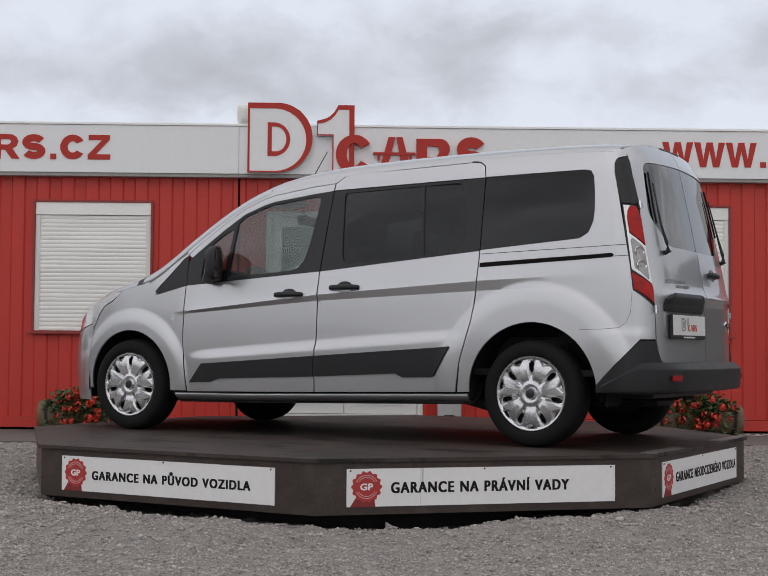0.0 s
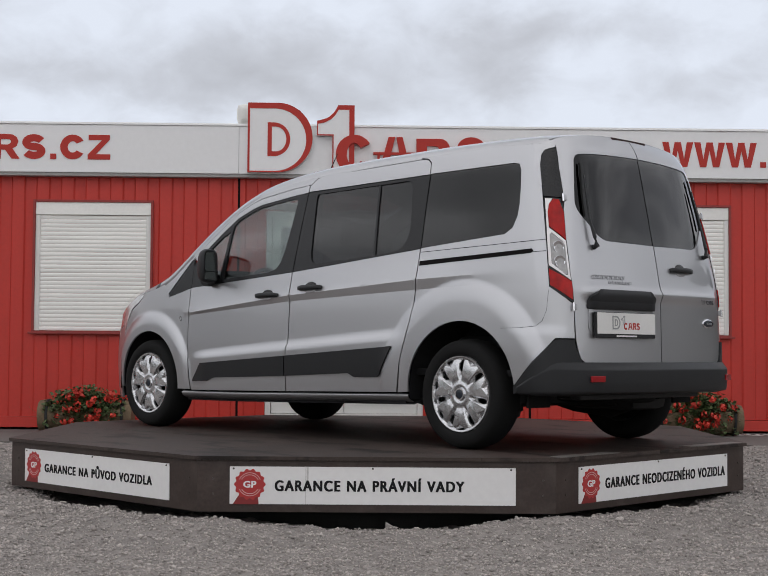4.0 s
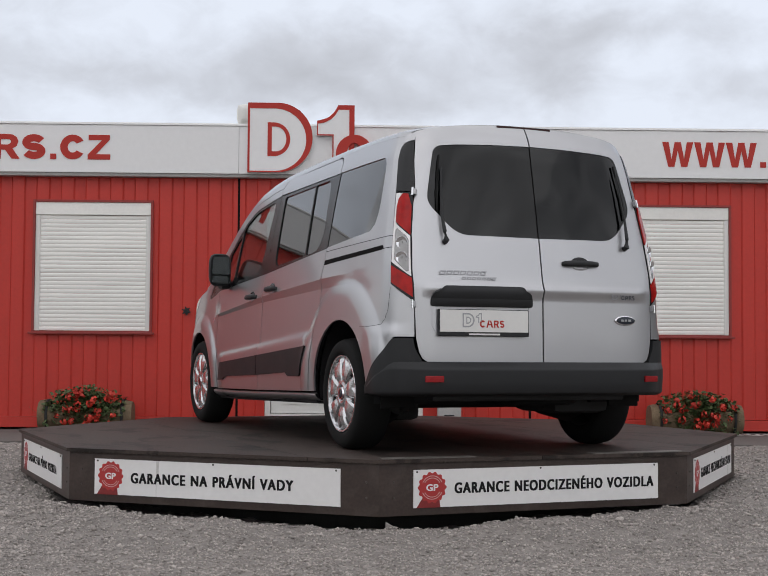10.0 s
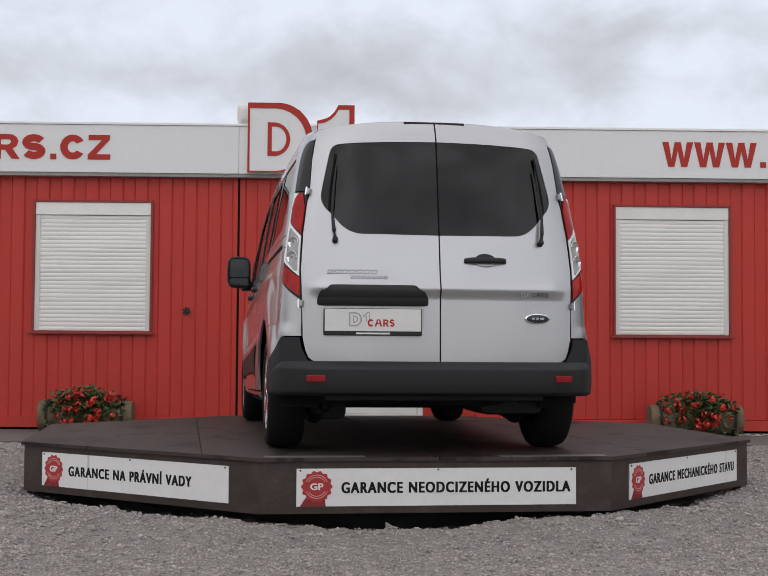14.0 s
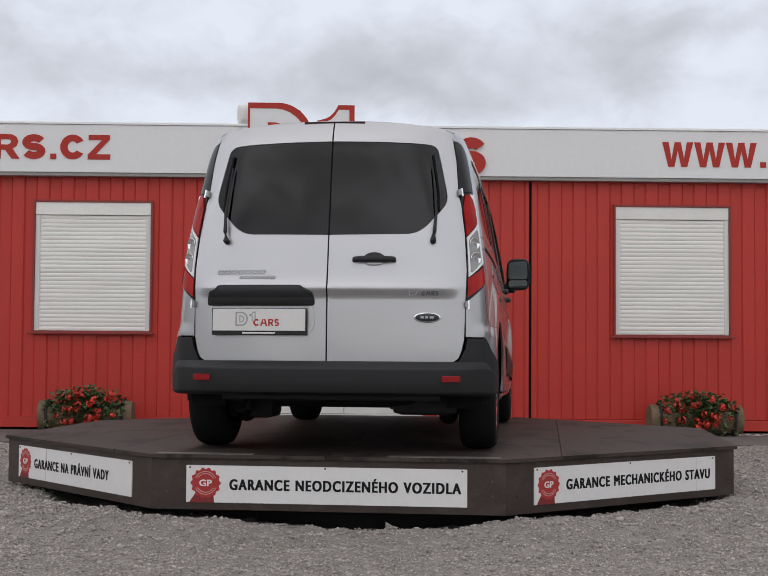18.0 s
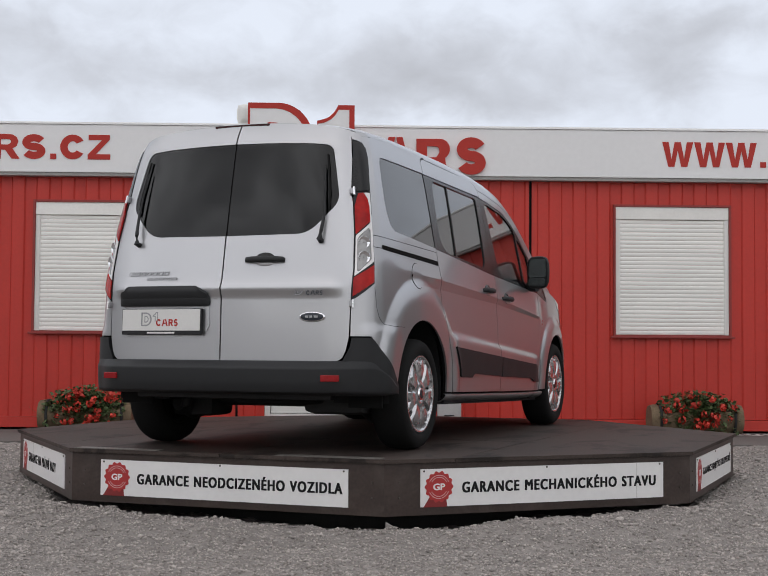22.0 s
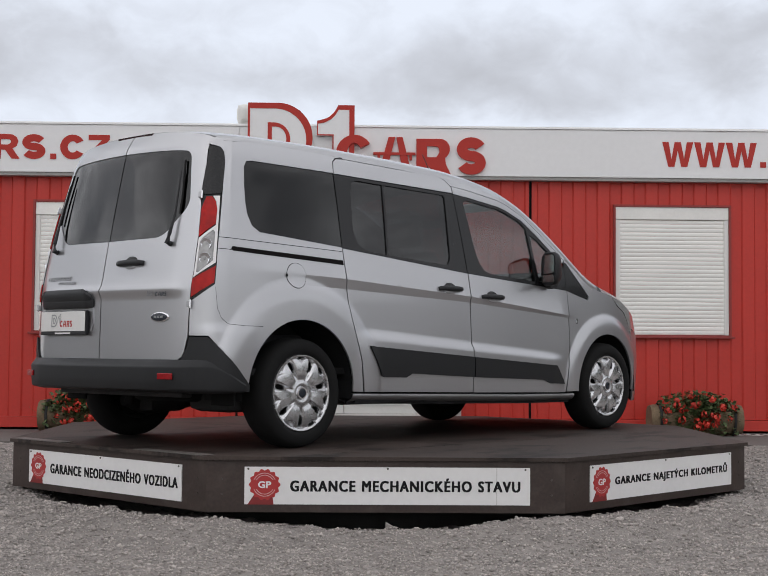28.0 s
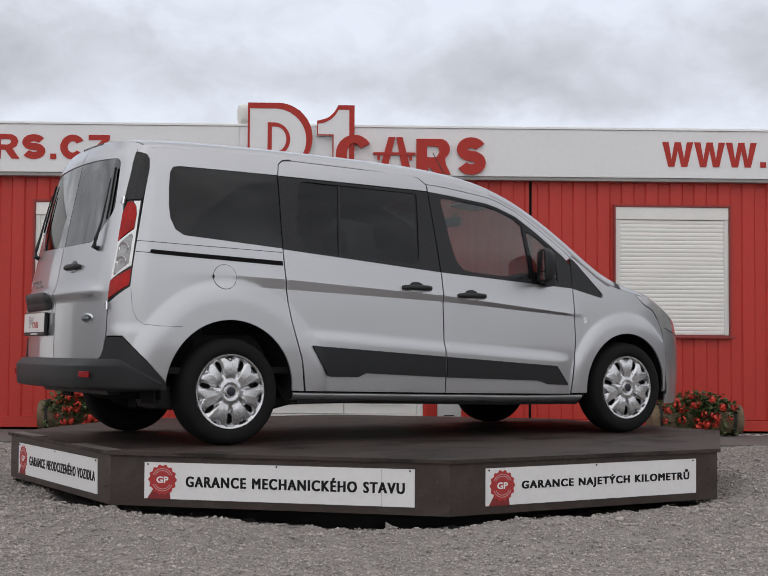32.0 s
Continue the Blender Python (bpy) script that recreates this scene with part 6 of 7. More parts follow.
def build_wheel(car, x, s):
    """Tyre, steel rim and a seven-petal cover; built round local z, which points outwards."""
    yo = 0.884
    m = Matrix.Translation((x, s * (yo - 0.105), 0.318)) @ Matrix.Rotation(radians(-90 * s), 4, "X")
    m = m @ Matrix.Rotation(radians(13), 4, "Z")
    wheel = empty("wheel", m)
    wheel.parent = car
    bm = bmesh.new()
    lathe(bm, [(0.205, -0.085), (0.235, -0.103), (0.275, -0.105), (0.300, -0.092), (0.312, -0.07), (0.3175, -0.03), (0.318, 0.0), (0.3175, 0.03), (0.312, 0.07), (0.300, 0.092), (0.292, 0.098), (0.275, 0.105), (0.250, 0.1055), (0.238, 0.102), (0.228, 0.096), (0.222, 0.086)], Matrix(), 72)
    part("tyre", bm, M_RUBBER, wheel, smooth=True, angle=40)
    bm = lathe(bmesh.new(), [(0.222, 0.088), (0.21, 0.06), (0.19, 0.03), (0.03, 0.03)], Matrix(), 48)
    lathe(bm, [(0.205, -0.085), (0.19, -0.06), (0.19, 0.03)], Matrix(), 48)
    part("rim", bm, M_STEEL_DARK, wheel, smooth=True)
    # cover: a dished disc in polar rings with holes between and at the tips of the petals
    bm = bmesh.new()
    radii = [0.034, 0.050, 0.058, 0.066, 0.078] + [0.086 + 0.0068 * i for i in range(18)] + [0.2075, 0.2135, 0.219, 0.2255]
    seg = 280
    def height(r, a):
        f = (a * 7 / (2 * math.pi)) % 1.0
        d = abs(f - 0.5) * 2            # 1 at the gap between petals, 0 in the middle of a petal
        h = 0.098 - 0.020 * ((r - 0.13) / 0.1) ** 2
        if 0.075 < r < 0.212:
            fade = min(1, (r - 0.075) / 0.03)
            h += fade * (0.0035 * (1 - d) - 0.017 * min(1, max(0, (d - 0.66) / 0.22)))
            tip = max(0, (r - 0.172) / 0.035) * 0.5
            h -= 0.016 * min(1, max(0, (tip - d) / 0.12))
        if r <= 0.075:
            h = 0.091 + 0.008 * math.sin(math.pi * min(1, max(0, (r - 0.034) / 0.041)))
        if r >= 0.2075:
            h = 0.094 + 0.004 * math.sin(math.pi * min(1, (r - 0.2075) / 0.017)) - (0.008 if r > 0.224 else 0)
        return h
    def open_at(r, a):
        f = (a * 7 / (2 * math.pi)) % 1.0
        d = min(f, 1 - f)               # 0 at the gap
        if 0.126 < r < 0.197:
            return d < 0.105 * math.sin(math.pi * ((r - 0.120) / 0.080)) ** 0.6
        e = abs(f - 0.5)
        return 0.192 < r < 0.2055 and e < 0.13 * (r - 0.188) / 0.018
    grid = [[bm.verts.new((r * math.cos(2 * math.pi * k / seg), r * math.sin(2 * math.pi * k / seg), height(r, 2 * math.pi * k / seg))) for k in range(seg)] for r in radii]
    for i in range(len(radii) - 1):
        rm = (radii[i] + radii[i + 1]) / 2
        for k in range(seg):
            if not open_at(rm, 2 * math.pi * (k + 0.5) / seg):
                bm.faces.new((grid[i][k], grid[i + 1][k], grid[i + 1][(k + 1) % seg], grid[i][(k + 1) % seg]))
    bmesh.ops.delete(bm, geom=[v for v in bm.verts if not v.link_faces], context="VERTS")
    bmesh.ops.recalc_face_normals(bm, faces=bm.faces)
    if sum(f.normal.z for f in bm.faces) < 0:
        bmesh.ops.reverse_faces(bm, faces=bm.faces)
    rimedge = [e for e in bm.edges if e.is_boundary]
    ex = bmesh.ops.extrude_edge_only(bm, edges=rimedge)
    for v in [g for g in ex["geom"] if isinstance(g, bmesh.types.BMVert)]:
        v.co.z -= 0.014
    cover = part("wheel_cover", bm, M_CAP, wheel, "silver seven-petal wheel cover", smooth=True, angle=38)
    bm = cyl(bmesh.new(), 0.038, 0.034, 0.010, pose(0, 0, 0.097), 32)
    part("hub_ring", bm, M_CHROME, wheel)
    part("hub_cap", lathe(bmesh.new(), [(0.027, 0.098), (0.027, 0.1030), (0.020, 0.1045), (0.0005, 0.105)], Matrix(), 32), M_BADGE, wheel)
    return wheel


def build_mirror(door, s):
    """Black door mirror on its foot, glass facing back."""
    bm = bmesh.new()
    secs = [(0.690, 0.94), (0.700, 1.0), (0.725, 1.0), (0.755, 0.92), (0.775, 0.76), (0.785, 0.55)]
    rows = []
    for x, k in secs:
        row = []
        for i in range(24):
            a = 2 * math.pi * i / 24
            c, n = math.cos(a), math.sin(a)
            yy = 0.957 + 0.088 * k * math.copysign(abs(c) ** 0.55, c)
            zz = 1.140 + 0.118 * k * math.copysign(abs(n) ** 0.55, n)
            row.append(bm.verts.new((x + -0.030 * (yy - 0.957) / 0.09, s * yy, zz)))
        rows.append(row)
    for a, b in zip(rows, rows[1:]):
        for i in range(24):
            bm.faces.new((a[i], a[(i + 1) % 24], b[(i + 1) % 24], b[i]))
    bm.faces.new(rows[0]), bm.faces.new(rows[-1])
    bmesh.ops.recalc_face_normals(bm, faces=bm.faces)
    mir = part("door_mirror", bm, M_PLASTIC, door, "black door mirror with a split glass", smooth=True, angle=50)
    for z0, z1 in ((1.105, 1.235), (1.040, 1.097)):
        bm = bmesh.new()
        pts = [(0.885, z0 + 0.012), (0.897, z0), (1.015, z0), (1.028, z0 + 0.012), (1.024, z1 - 0.012), (1.012, z1), (0.900, z1), (0.889, z1 - 0.012)]
        v = [bm.verts.new((0.6845 - 0.030 * (y - 0.957) / 0.09, s * y, z)) for y, z in pts]
        w = [bm.verts.new((0.692 - 0.030 * (y - 0.957) / 0.09, s * y, z)) for y, z in pts]
        bm.faces.new(v), bm.faces.new(w[::-1])
        for i in range(8):
            bm.faces.new((v[i], w[i], w[(i + 1) % 8], v[(i + 1) % 8]))
        bmesh.ops.recalc_face_normals(bm, faces=bm.faces)
        part("mirror_glass", bm, M_MIRROR, mir)
    bm = bmesh.new()
    tube(bm, [(0.80, s * 0.855, 1.06), (0.80, s * 0.89, 1.045), (0.79, s * 0.93, 1.045)], [0.045, 0.042, 0.04], 14)
    part("mirror_foot", bm, M_PLASTIC, mir, smooth=True, angle=50)
    return mir


def bar_place(y, z, off=0.0):
    """tail_place with a rounded section, for the bar over the plate."""
    k = np.sqrt(np.clip(1 - ((np.asarray(z) - 0.850) / 0.062) ** 2, 0, 1))
    e = np.sqrt(np.clip(1 - (np.clip(np.abs(np.asarray(y) - 0.3615) - 0.225, 0, None) / 0.074) ** 2, 0, 1))
    return body(tail_u(y, z), z, off - 0.030 * (1 - k * e))


def build_mark(parent, m, k, pale, strong, name):
    """The dealer's mark as plain shapes: an outlined half-round, an outlined flag and four small shapes; k is its scale."""
    def put(bm, mat):
        part(name, bm, mat, parent, m=m @ Matrix.Scale(k, 4))
    put(ring(bmesh.new(), half_round(-1.35, -0.55, -0.38, 0.50), half_round(-1.26, -0.65, -0.29, 0.41), 0.01), pale)
    put(ring(bmesh.new(), half_round(-1.10, -0.78, -0.16, 0.28), half_round(-1.04, -0.85, -0.09, 0.21), 0.01), pale)
    flag = [(-0.30, -0.10), (-0.30, 0.22), (-0.48, 0.22), (-0.46, 0.33), (-0.30, 0.40), (-0.22, 0.52), (-0.06, 0.52), (-0.06, -0.10)]
    mid = [(-0.24, -0.10), (-0.24, 0.28), (-0.40, 0.28), (-0.40, 0.29), (-0.27, 0.34), (-0.19, 0.45), (-0.12, 0.45), (-0.12, -0.10)]
    put(ring(bmesh.new(), flag, mid, 0.01), pale)
    put(extruded(bmesh.new(), arc_pts(0.0, -0.16, 0.20, 0.23, 40, 320, 18) + arc_pts(0.0, -0.16, 0.09, 0.12, 320, 40, 18), 0.01), strong)
    for p in ([(0.24, -0.38), (0.34, -0.38), (0.47, 0.06), (0.38, 0.06)], [(0.48, 0.06), (0.57, 0.06), (0.70, -0.38), (0.60, -0.38)], [(0.32, -0.24), (0.62, -0.24), (0.62, -0.16), (0.32, -0.16)]):
        put(extruded(bmesh.new(), p, 0.01), strong)
    put(letter_r(bmesh.new(), 0.76, 1.12, -0.38, 0.06, 0.01), strong)
    put(letter_s(bmesh.new(), 1.16, 1.46, -0.39, 0.07, 0.05, 0.01), strong)


def build_tail(car):
    """Rear doors with glass, wipers, lamps trim, plate, badge, hinges; bumper and reflectors."""
    two = (M_PAINT, M_INNER)
    ys = [0.640 - 0.636 * i / 14 for i in range(15)]
    for s in (1, -1):
        outer = [(0.004, 0.508), (0.675, 0.508), (0.700, 0.525), (0.716, 0.560), (0.731, 0.63)] + [(float(np.interp(z, *LAMP_Z)) - 0.001, z) for z in (0.84, 0.92, 1.0, 1.2, 1.36, 1.41, 1.6, 1.70)] + [(y, float(tail_top(y)) - 0.004) for y in ys]
        bend = rounded([(0.004, 1.710, 0.01), (0.25, 1.706, 0.08), (0.47, 1.697, 0.07), (0.573, 1.685, 0.045), (0.602, 1.56, 0.06), (0.642, 1.367, 0.055), (0.487, 1.191, 0.075), (0.004, 1.186, 0.01)])
        notch = [(0.004, 1.710)] + bend[8:56] + [(0.004, 1.186)]
        door = sheet("rear_door", s, car, two, outer + notch, gap=0.0145, place=tail_place, label="silver rear door with dark tinted window")
        glass = [(max(0.004, y - 0.002) if y > 0.1 else y, z - 0.002 if z > 1.5 else z + 0.002) for y, z in notch]
        clear = [(0.03, 1.68), (0.25, 1.676), (0.44, 1.667), (0.52, 1.655), (0.54, 1.635), (0.558, 1.57), (0.585, 1.40), (0.585, 1.37), (0.575, 1.345), (0.46, 1.235), (0.42, 1.218), (0.03, 1.218)]
        sheet("window_pane", s, door, M_TINT, glass, gap=0.05, place=tail_place, off=-0.005, thick=0.004, label="dark tinted rear window")
        sheet("window_edge", s, door, (M_GLOSS_BLACK, M_INNER), glass, [clear], gap=0.04, place=tail_place, off=-0.0105, thick=0.01)
        # wiper: arm from its pivot up along the glass edge, with a blade
        pts = [tail_place(np.array([y]), np.array([z]), o)[0] for y, z, o in ((0.562, 1.150, 0.004), (0.560, 1.152, 0.030), (0.566, 1.20, 0.032), (0.573, 1.30, 0.024), (0.560, 1.45, 0.020), (0.548, 1.56, 0.018))]
        wiper = part("wiper", tube(bmesh.new(), [(p[0], s * p[1], p[2]) for p in pts], [0.016, 0.017, 0.011, 0.007, 0.005, 0.004], 10), M_PLASTIC, door, "black rear wiper", smooth=True, angle=60)
        pts = [tail_place(np.array([y]), np.array([z]), 0.006)[0] for y, z in ((0.590, 1.32), (0.585, 1.42), (0.570, 1.52), (0.552, 1.63))]
        part("blade", tube(bmesh.new(), [(p[0], s * p[1], p[2]) for p in pts], 0.006, 8), M_RUBBER, wiper, smooth=True, angle=60)
        for z in (1.42, 0.812):
            y = float(np.interp(z, *LAMP_Z)) + 0.002
            m = on_tail(y * s, z, 0.006)
            bm = bx(-0.012, 0.012, -0.016, 0.006, -0.017, 0.017, 0.004)
            hinge = part("hinge", bm, M_BADGE_GREY, door, "silver door hinge", m=m)
            part("hinge_pin", cyl(bmesh.new(), 0.006, 0.006, 0.046, pose(-0.009 * s, -0.014, 0), 12), M_CHROME, hinge)
        if s > 0:
            # plate recess, lamp bar, plate
            bar = rounded([(0.066, 0.802, 0.015), (0.066, 0.862, 0.040), (0.118, 0.907, 0.055), (0.606, 0.907, 0.055), (0.657, 0.862, 0.040), (0.657, 0.802, 0.015)], 5)
            sheet("plate_lamp_bar", s, door, M_PLASTIC, bar, gap=0.008, place=bar_place, off=0.030, thick=0.036, label="black plate lamp bar")
            rec = [(0.072, 0.835), (0.065, 0.70), (0.085, 0.662), (0.63, 0.662), (0.650, 0.70), (0.648, 0.835)]
            inn = [(0.092, 0.83), (0.090, 0.70), (0.10, 0.677), (0.615, 0.677), (0.628, 0.70), (0.628, 0.83)]
            sheet("plate_recess_rim", s, door, two, rec, [inn], gap=0.03, place=tail_place, off=0.006, thick=0.01)
            m = on_tail(0.364, 0.716, 0.020)
            holder = part("plate_holder", bx(-0.262, 0.262, -0.004, 0.016, -0.072, 0.072, 0.004), M_PLASTIC, door, "black plate holder", m=m)
            plate = part("number_plate", bx(-0.256, 0.256, -0.008, -0.0045, -0.050, 0.068, 0.002), M_PLATE, holder, "white dealer plate with red and grey bars")
            build_mark(holder, pose(-0.012, -0.0092, 0.008), 0.086, M_BADGE_GREY, M_LETTER, "printed_shape")
            part("printed_bar", bx(-0.09, 0.09, -0.0055, -0.0042, -0.066, -0.057), M_PLATE, holder)
            m2 = on_tail(0.43, 0.985, 0.003)
            for x0, k, w, z0, h in ((-0.179, 7, 0.039, -0.012, 0.022), (-0.053, 7, 0.029, -0.038, 0.015)):
                for i in range(k):
                    a = x0 + w * i
                    o = [(a, z0), (a + w * 0.82, z0), (a + w * 0.82 + h * 0.35, z0 + h), (a + h * 0.35, z0 + h)]
                    q = [(a + 0.007, z0 + 0.005), (a + w * 0.82 - 0.005, z0 + 0.005), (a + w * 0.82 + h * 0.35 - 0.007, z0 + h - 0.005), (a + h * 0.35 + 0.005, z0 + h - 0.005)]
                    part("badge_bar", ring(bmesh.new(), o, q, 0.002, pose(0, -0.002, 0)), M_BADGE_GREY, door, m=m2)
        else:
            bar_handle(door, on_tail(-0.250, 1.050, 0.0), 0.235)
            m = on_tail(-0.537, 0.742, 0.003)
            bm = bmesh.new()
            bmesh.ops.create_uvsphere(bm, u_segments=32, v_segments=12, radius=1, matrix=Matrix.Diagonal((0.073, 0.010, 0.029, 1)))
            badge = part("oval_badge", bm, M_CHROME, door, "chrome-rimmed dark oval badge", m=m, smooth=True, angle=180)
            bm = bmesh.new()
            bmesh.ops.create_uvsphere(bm, u_segments=32, v_segments=12, radius=1, matrix=Matrix.Diagonal((0.064, 0.0045, 0.022, 1)))
            part("badge_field", bm, M_BADGE, badge, m=pose(0, -0.0072, 0), smooth=True, angle=180)
            for i, (a, w) in enumerate(((-0.036, 0.018), (-0.012, 0.016), (0.012, 0.022))):
                part("badge_bar", bx(a, a + w, -0.0128, -0.0110, -0.006, 0.006, 0.0005), M_BADGE_GREY, badge)
            m = on_tail(-0.515, 0.880, 0.003)
            build_mark(door, m, 0.056, M_BADGE_DARK, M_BADGE, "sticker_shape")
    seal = [tail_place(np.array([0.0]), np.array([z]), -0.022)[0] for z in np.linspace(0.52, 1.73, 24)]
    part("door_seal", tube(bmesh.new(), [(p[0], 0.0, p[2]) for p in seal], 0.014, 8), M_JOINT, car, smooth=True, angle=60)
    # bumper: a bar swept round the tail
    us = [float(tail_u(0.0, 0.45)) + i * 0.025 for i in range(0, 60)]
    us = [u for u in us if u < -1.965]
    prof = [(0.508, 0.000), (0.507, 0.036), (0.503, 0.043), (0.472, 0.081), (0.467, 0.084), (0.460, 0.0845), (0.400, 0.084), (0.352, 0.081), (0.342, 0.076), (0.337, 0.064), (0.328, 0.01), (0.322, -0.06)]
    v, f = [], []
    full = [(u, -1) for u in us[::-1]] + [(u, 1) for u in us[1:]]
    for u, s in full:
        fade = float(np.interp(u, [-2.52, -2.40, -2.28, -2.15, -1.98], [1.0, 0.85, 0.35, 0.14, 0.12]))
        for z, o in prof:
            p = body(np.array([u]), np.array([min(z, 0.5)]), 0.0)[0]
            q = body(np.array([u]), np.array([min(z, 0.5)]), 1.0)[0] - p
            q[2] = 0
            q /= np.linalg.norm(q)
            w = p + q * (o * fade)
            v.append((w[0], s * w[1], z if u < -2.2 else z - 0.135 * step(np.array((u + 2.2) / 0.25)) * (z - 0.33) / 0.17))
    n = len(prof)
    for i in range(len(full) - 1):
        for j in range(n - 1):
            f.append((i * n + j, i * n + j + 1, (i + 1) * n + j + 1, (i + 1) * n + j))
    me = bpy.data.meshes.new("rear_bumper")
    me.from_pydata([tuple(map(float, p)) for p in v], [], f)
    bm = bmesh.new()
    bm.from_mesh(me)
    bmesh.ops.recalc_face_normals(bm, faces=bm.faces)
    bmesh.ops.solidify(bm, geom=bm.faces, thickness=0.006)
    bump = part("rear_bumper", bm, M_PLASTIC, car, "black textured rear bumper", smooth=True, angle=40)
    for s in (1, -1):
        m = on_tail(0.652 * s, 0.418, 0.076)
        part("reflector", bx(-0.050, 0.050, -0.006, 0.004, -0.017, 0.017, 0.003), M_REFLECTOR, bump, "red reflector", m=m)


def seat(parent_name, x, y, width, headrests):
    """A cabin seat: cushion, backrest and headrests."""
    bm = box(bmesh.new(), x - 0.02, x + 0.50, y - width / 2, y + width / 2, 0.50, 0.66, 0.05)
    st = part("seat", bm, M_SEAT, car, "charcoal cloth seat", smooth=True, angle=60)
    m = pose(x, y, 0.62, 0, -14, 0)
    part("backrest", box(bmesh.new(), -0.07, 0.06, -width / 2, width / 2, 0.0, 0.62, 0.05), M_SEAT, st, m=m, smooth=True, angle=60)
    for h in headrests:
        part("headrest", box(bmesh.new(), -0.045, 0.045, h - 0.13, h + 0.13, 0.66, 0.83, 0.035), M_SEAT, st, m=m, smooth=True, angle=60)
        for d in (-0.06, 0.06):
            part("headrest_post", tube(bmesh.new(), [(0, h + d, 0.58), (0, h + d, 0.70)], 0.006, 8), M_CHROME, st, m=m)


car = tagged(empty("van"), "silver passenger van with black trim parked on the turntable", "van")
for s in (1, -1):
    door, slide, panel = build_side(car, s)
    bar_handle(door, on_side(0.175, 0.925, s), 0.225)
    bar_handle(slide, on_side(-0.250, 0.965, s), 0.225)
    build_mirror(door, s)
    for x in (-1.545, 1.515):
        build_wheel(car, x, s)
        zc, r = (0.335, 0.43) if x < 0 else (0.325, 0.395)
        bm = bmesh.new()
        rows = [[bm.verts.new((x + (r * math.cos(a)), s * yy, zc + r * math.sin(a))) for a in [radians(-8 + 196 * i / 28) for i in range(29)]] for yy in (0.85, 0.52)]
        for i in range(28):
            bm.faces.new((rows[0][i], rows[0][i + 1], rows[1][i + 1], rows[1][i]))
        bm.faces.new(rows[1])
        part("wheel_arch_liner", bm, M_INNER, car)
    if s < 0:
        disc = [[(-1.585 + r * math.cos(2 * math.pi * i / 40), 0.993 + r * math.sin(2 * math.pi * i / 40)) for i in range(40)] for r in (0.0745, 0.0715)]
        flap = sheet("fuel_flap", s, panel, (M_PAINT, M_INNER), disc[1], gap=0.02, off=0.003, thick=0.006, label="round fuel flap")
        sheet("flap_gap", s, flap, M_GLOSS_BLACK, disc[0], [disc[1]], gap=0.02, off=0.001, thick=0.004)
        sheet("flap_notch", s, flap, M_GLOSS_BLACK, [(-1.652, 0.985), (-1.664, 0.985), (-1.664, 1.002), (-1.652, 1.002)], gap=0.02, off=0.005, thick=0.003)
    m = on_side(1.135, 0.785, s, 0.002)
    part("wing_badge", ring(bmesh.new(), [(0.014 * math.cos(2 * math.pi * i / 20), 0.020 * math.sin(2 * math.pi * i / 20)) for i in range(20)], [(0.009 * math.cos(2 * math.pi * i / 20), 0.013 * math.sin(2 * math.pi * i / 20)) for i in range(20)], 0.003), M_CHROME, car, m=m)
build_tail(car)
roof = part("roof", skin_mesh("roof", roof_grid(-2.1, 0.40, -1, 1, 44, 36, rear=True), 1, (M_PAINT, M_INNER), 60), None, car, "silver roof panel")
part("windscreen", skin_mesh("windscreen", roof_grid(0.415, 1.40, -0.80, 0.80, 24, 24, 0.006), 1, (M_GLASS, M_GLASS), 60), None, car, "clear raked windscreen").visible_shadow = False
for s in (1, -1):
    part("windscreen_pillar", skin_mesh("windscreen_pillar", roof_grid(0.40, 1.42, 0.80 * s, 1.0 * s, 24, 8, 0.03), 1, (M_PAINT, M_INNER), 60), None, car)
part("cowl", skin_mesh("cowl", roof_grid(1.405, 1.475, -1, 1, 2, 24), 1, (M_PLASTIC, M_INNER), 60), None, car)
part("bonnet", skin_mesh("bonnet", bonnet_grid(24, 24), 1, (M_PAINT, M_INNER), 60), None, car, "silver bonnet")
part("roof_aerial", tube(bmesh.new(), [(0.66, 0.0, 1.655), (0.60, 0.0, 1.765), (0.443, 0.0, 1.998)], [0.009, 0.004, 0.003], 8), M_PLASTIC, car, "thin black roof aerial")
bm = bmesh.new()
box(bm, -2.105, -2.055, -0.17, 0.17, 1.812, 1.830, 0.004)
part("high_brake_lamp", bm, M_BRAKE, car, "dark red high brake lamp")
part("underbody", box(bmesh.new(), -1.95, 1.9, -0.45, 0.45, 0.31, 0.39, 0.02), M_INNER, car)
part("cabin_floor", box(bmesh.new(), -2.2, 1.15, -0.80, 0.80, 0.42, 0.46, 0.01), M_INNER, car)
part("dashboard", box(bmesh.new(), 0.86, 1.30, -0.76, 0.76, 0.62, 1.03, 0.09), M_INNER, car, smooth=True, angle=60)
part("bulkhead", box(bmesh.new(), 1.12, 1.18, -0.82, 0.82, 0.25, 0.98, 0.02), M_INNER, car)
part("headliner", skin_mesh("headliner", roof_grid(-2.0, 0.38, -0.93, 0.93, 12, 12, 0.012), 1, (M_LINING, M_LINING), 60), None, car).matrix_basis = pose(0, 0, -0.035)
bm = bmesh.new()
mw = pose(0.72, 0.36, 0.98, 0, -62, 0)
lathe(bm, [(0.19 + 0.014 * math.cos(t), 0.014 * math.sin(t)) for t in [2 * math.pi * k / 10 for k in range(10)]], mw, 40, close=True)
cyl(bm, 0.07, 0.07, 0.05, mw, 20)
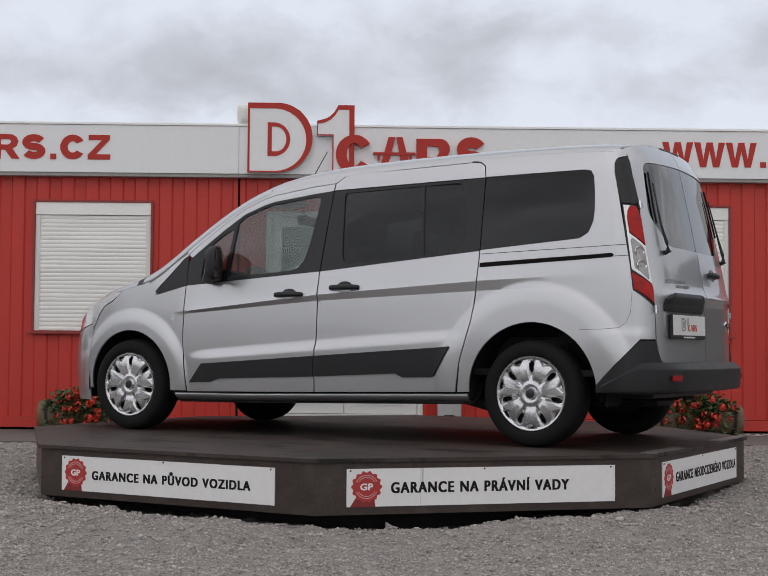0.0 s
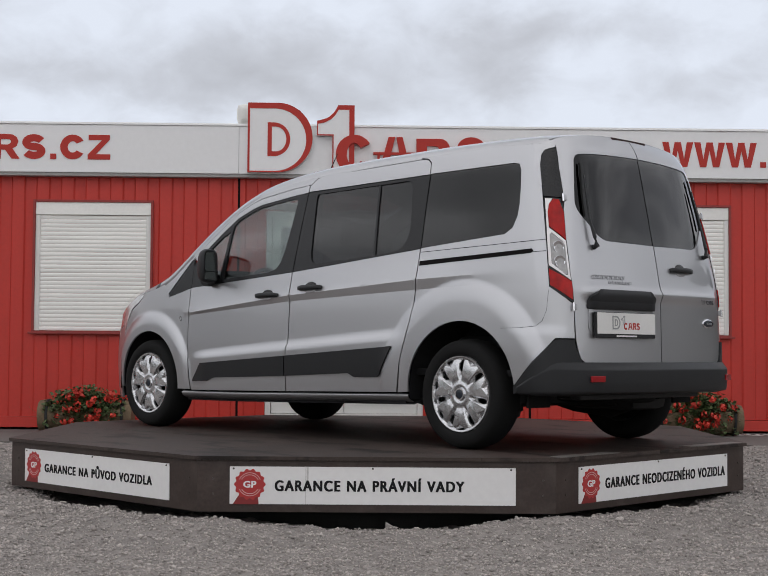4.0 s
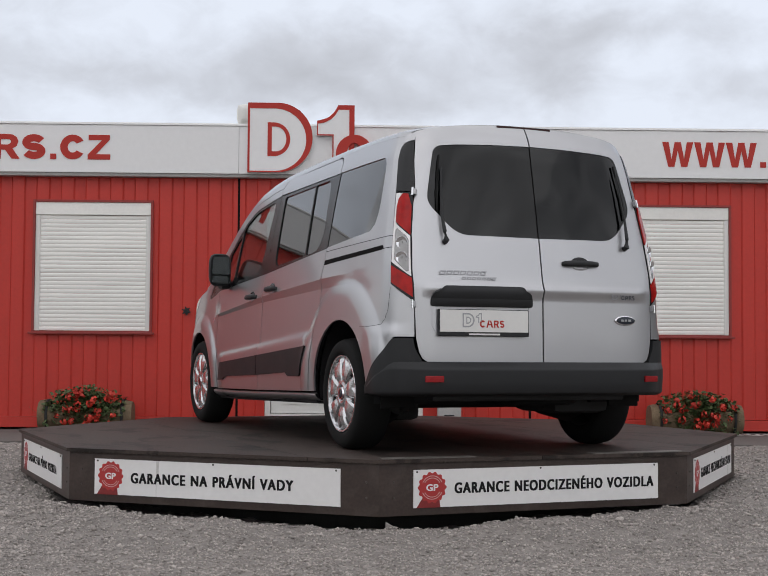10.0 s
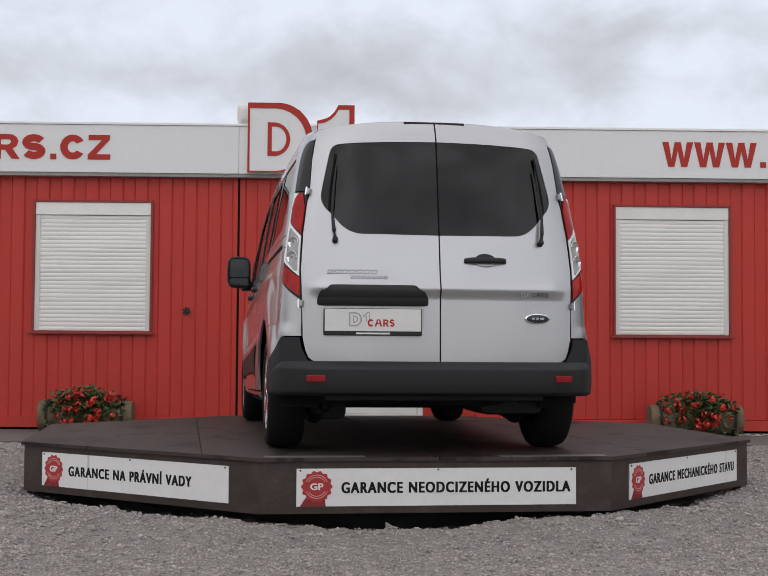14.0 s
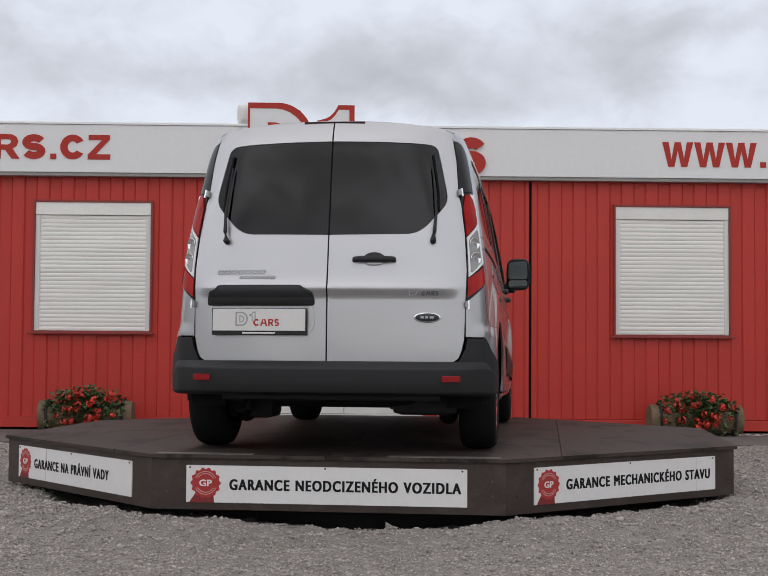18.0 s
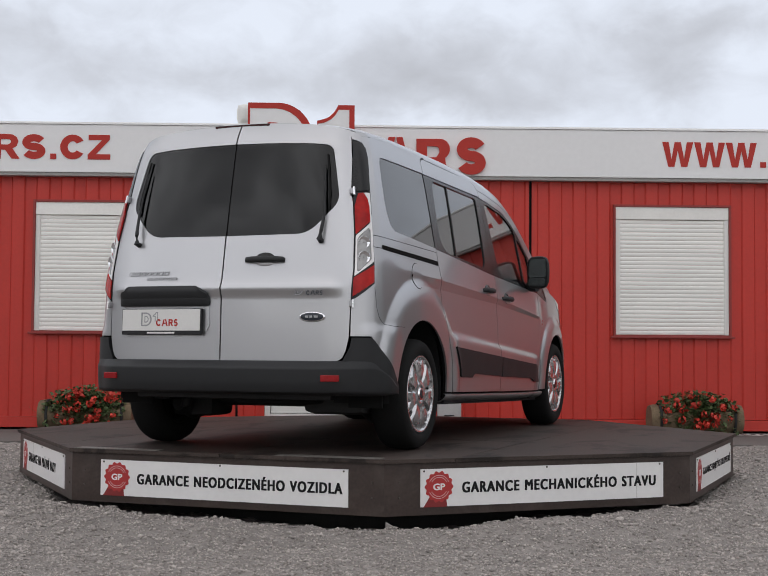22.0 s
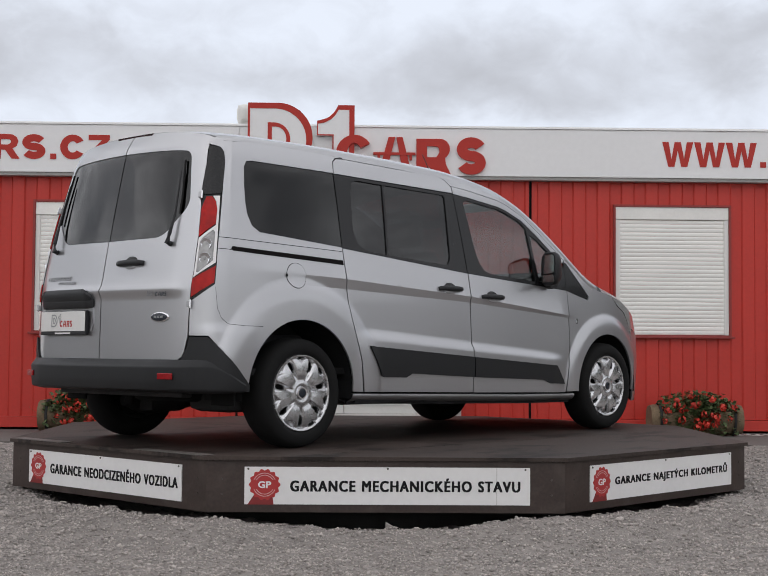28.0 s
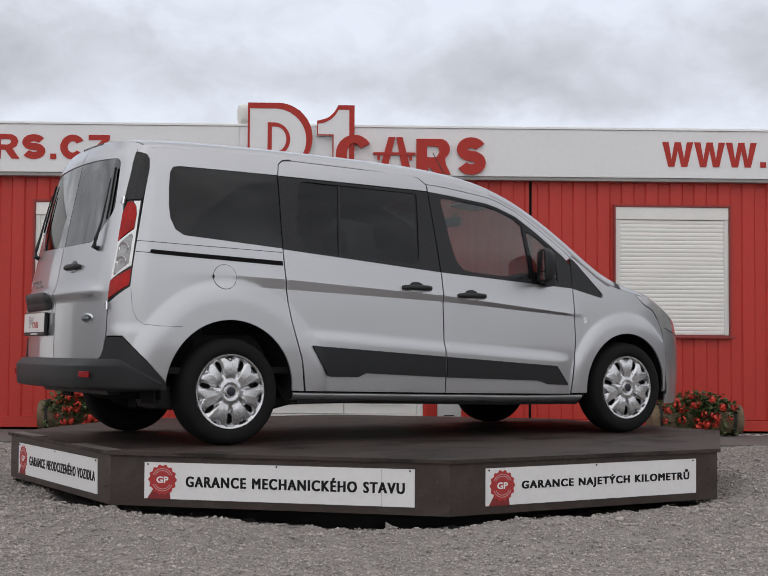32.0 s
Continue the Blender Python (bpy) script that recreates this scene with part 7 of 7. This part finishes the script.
box(bm, -0.18, 0.18, -0.02, 0.02, -0.015, 0.015, 0.004, m=mw)
tube(bm, [mw @ Vector((0, 0, 0)), (1.0, 0.36, 0.86)], 0.03, 10)
part("steering_wheel", bm, M_INNER, car)
for y in (0.37, -0.37):
    seat("seat", 0.02, y, 0.50, (0.0,))
seat("seat", -0.80, 0.0, 1.30, (-0.42, 0.0, 0.42))
seat("seat", -1.62, 0.0, 1.10, (-0.33, 0.33))
# visors and mirror behind the windscreen
for y in (0.36, -0.36):
    part("sun_visor", box(bmesh.new(), 0.44, 0.62, y - 0.17, y + 0.17, 1.585, 1.605, 0.008), M_LINING, car, m=pose(0, 0, 0) @ Matrix.Rotation(radians(8), 4, "Y") @ pose(-0.2, 0, 0.055), smooth=True, angle=60)
part("cabin_mirror", box(bmesh.new(), -0.016, 0.016, -0.125, 0.125, -0.034, 0.034, 0.014), M_INNER, car, m=pose(0.60, 0.0, 1.50, 0, 12, 0), smooth=True, angle=60)
part("mirror_stalk", tube(bmesh.new(), [(0.60, 0, 1.52), (0.66, 0, 1.58)], 0.010, 8), M_INNER, car)
part("rear_axle", tube(bmesh.new(), [(-1.545, -0.70, 0.30), (-1.50, -0.55, 0.28), (-1.50, 0.55, 0.28), (-1.545, 0.70, 0.30)], [0.05, 0.052, 0.052, 0.05], 14), M_STEEL_DARK, car, smooth=True, angle=60)
for s in (1, -1):
    part("suspension_arm", tube(bmesh.new(), [(-0.85, s * 0.60, 0.30), (-1.25, s * 0.60, 0.22), (-1.55, s * 0.60, 0.20), (-1.72, s * 0.60, 0.25)], [0.035, 0.05, 0.06, 0.05], 12), M_STEEL_DARK, car, smooth=True, angle=60)
    part("coil_spring", tube(bmesh.new(), [(-1.42 + 0.05 * math.cos(k * 0.8), s * 0.50 + 0.05 * math.sin(k * 0.8), 0.23 + 0.0045 * k) for k in range(44)], 0.009, 6), M_STEEL_DARK, car, smooth=True, angle=60)
    part("damper", tube(bmesh.new(), [(-1.72, s * 0.56, 0.22), (-1.66, s * 0.52, 0.50)], [0.030, 0.026], 12), M_STEEL_DARK, car, smooth=True, angle=60)
    part("mud_flap", box(bmesh.new(), -2.005, -1.990, s * 0.72 - 0.10, s * 0.72 + 0.10, 0.25, 0.40, 0.004), M_RUBBER, car)
part("axle_bracket", box(bmesh.new(), -1.64, -1.36, 0.42, 0.70, 0.165, 0.36, 0.04), M_STEEL_DARK, car, smooth=True, angle=50)
part("rear_silencer", box(bmesh.new(), -1.93, -1.40, -0.68, -0.30, 0.205, 0.36, 0.06), M_STEEL_DARK, car, smooth=True, angle=50)
part("spare_wheel", lathe(bmesh.new(), [(0.02, 0.27), (0.20, 0.268), (0.27, 0.262), (0.30, 0.275), (0.31, 0.33), (0.30, 0.38), (0.02, 0.385)], pose(-1.82, -0.16, 0), 40), M_RUBBER, car, smooth=True, angle=50)
part("fuel_tank", box(bmesh.new(), -1.20, -0.25, -0.62, 0.10, 0.225, 0.40, 0.05), M_PLASTIC, car, smooth=True, angle=50)
part("rear_valance", box(bmesh.new(), -2.20, -2.12, -0.60, 0.60, 0.295, 0.36, 0.012), M_PLASTIC, car)
part("engine_tray", box(bmesh.new(), 0.95, 2.0, -0.52, 0.52, 0.20, 0.34, 0.04), M_PLASTIC, car, smooth=True, angle=50)
bm = bmesh.new()
box(bm, -2.08, -1.80, -0.05, 0.38, 0.285, 0.38, 0.05)
part("silencer", bm, M_STEEL_DARK, car, smooth=True, angle=50)
part("exhaust_pipe", tube(bmesh.new(), [(-1.8, -0.3, 0.26), (-0.4, -0.25, 0.24), (1.2, -0.2, 0.24)], 0.03, 10), M_STEEL_DARK, car)
part("front_axle", tube(bmesh.new(), [(1.515, -0.70, 0.30), (1.515, 0.70, 0.30)], 0.05, 12), M_STEEL_DARK, car)
TURN = [(0, 149.82), (2, 142.15), (3.5, 136.65), (5.5, 129.27), (8, 120.03), (11, 108.92), (14, 98.08), (16.5, 88.74), (19, 79.32), (22, 68.25), (25.5, 55.38), (27.5, 47.92), (30, 38.52), (32, 31.12)]


def motions():
    for ob in (table, car):
        walk(ob, [(t, pose(0, 0, 0, 0, 0, a)) for t, a in TURN])
    walk(clouds, [(t, pose(EYE.x, EYE.y, EYE.z, 0, 0, -0.395 * t)) for t in (0, 8, 16, 24, 32)])


motions()
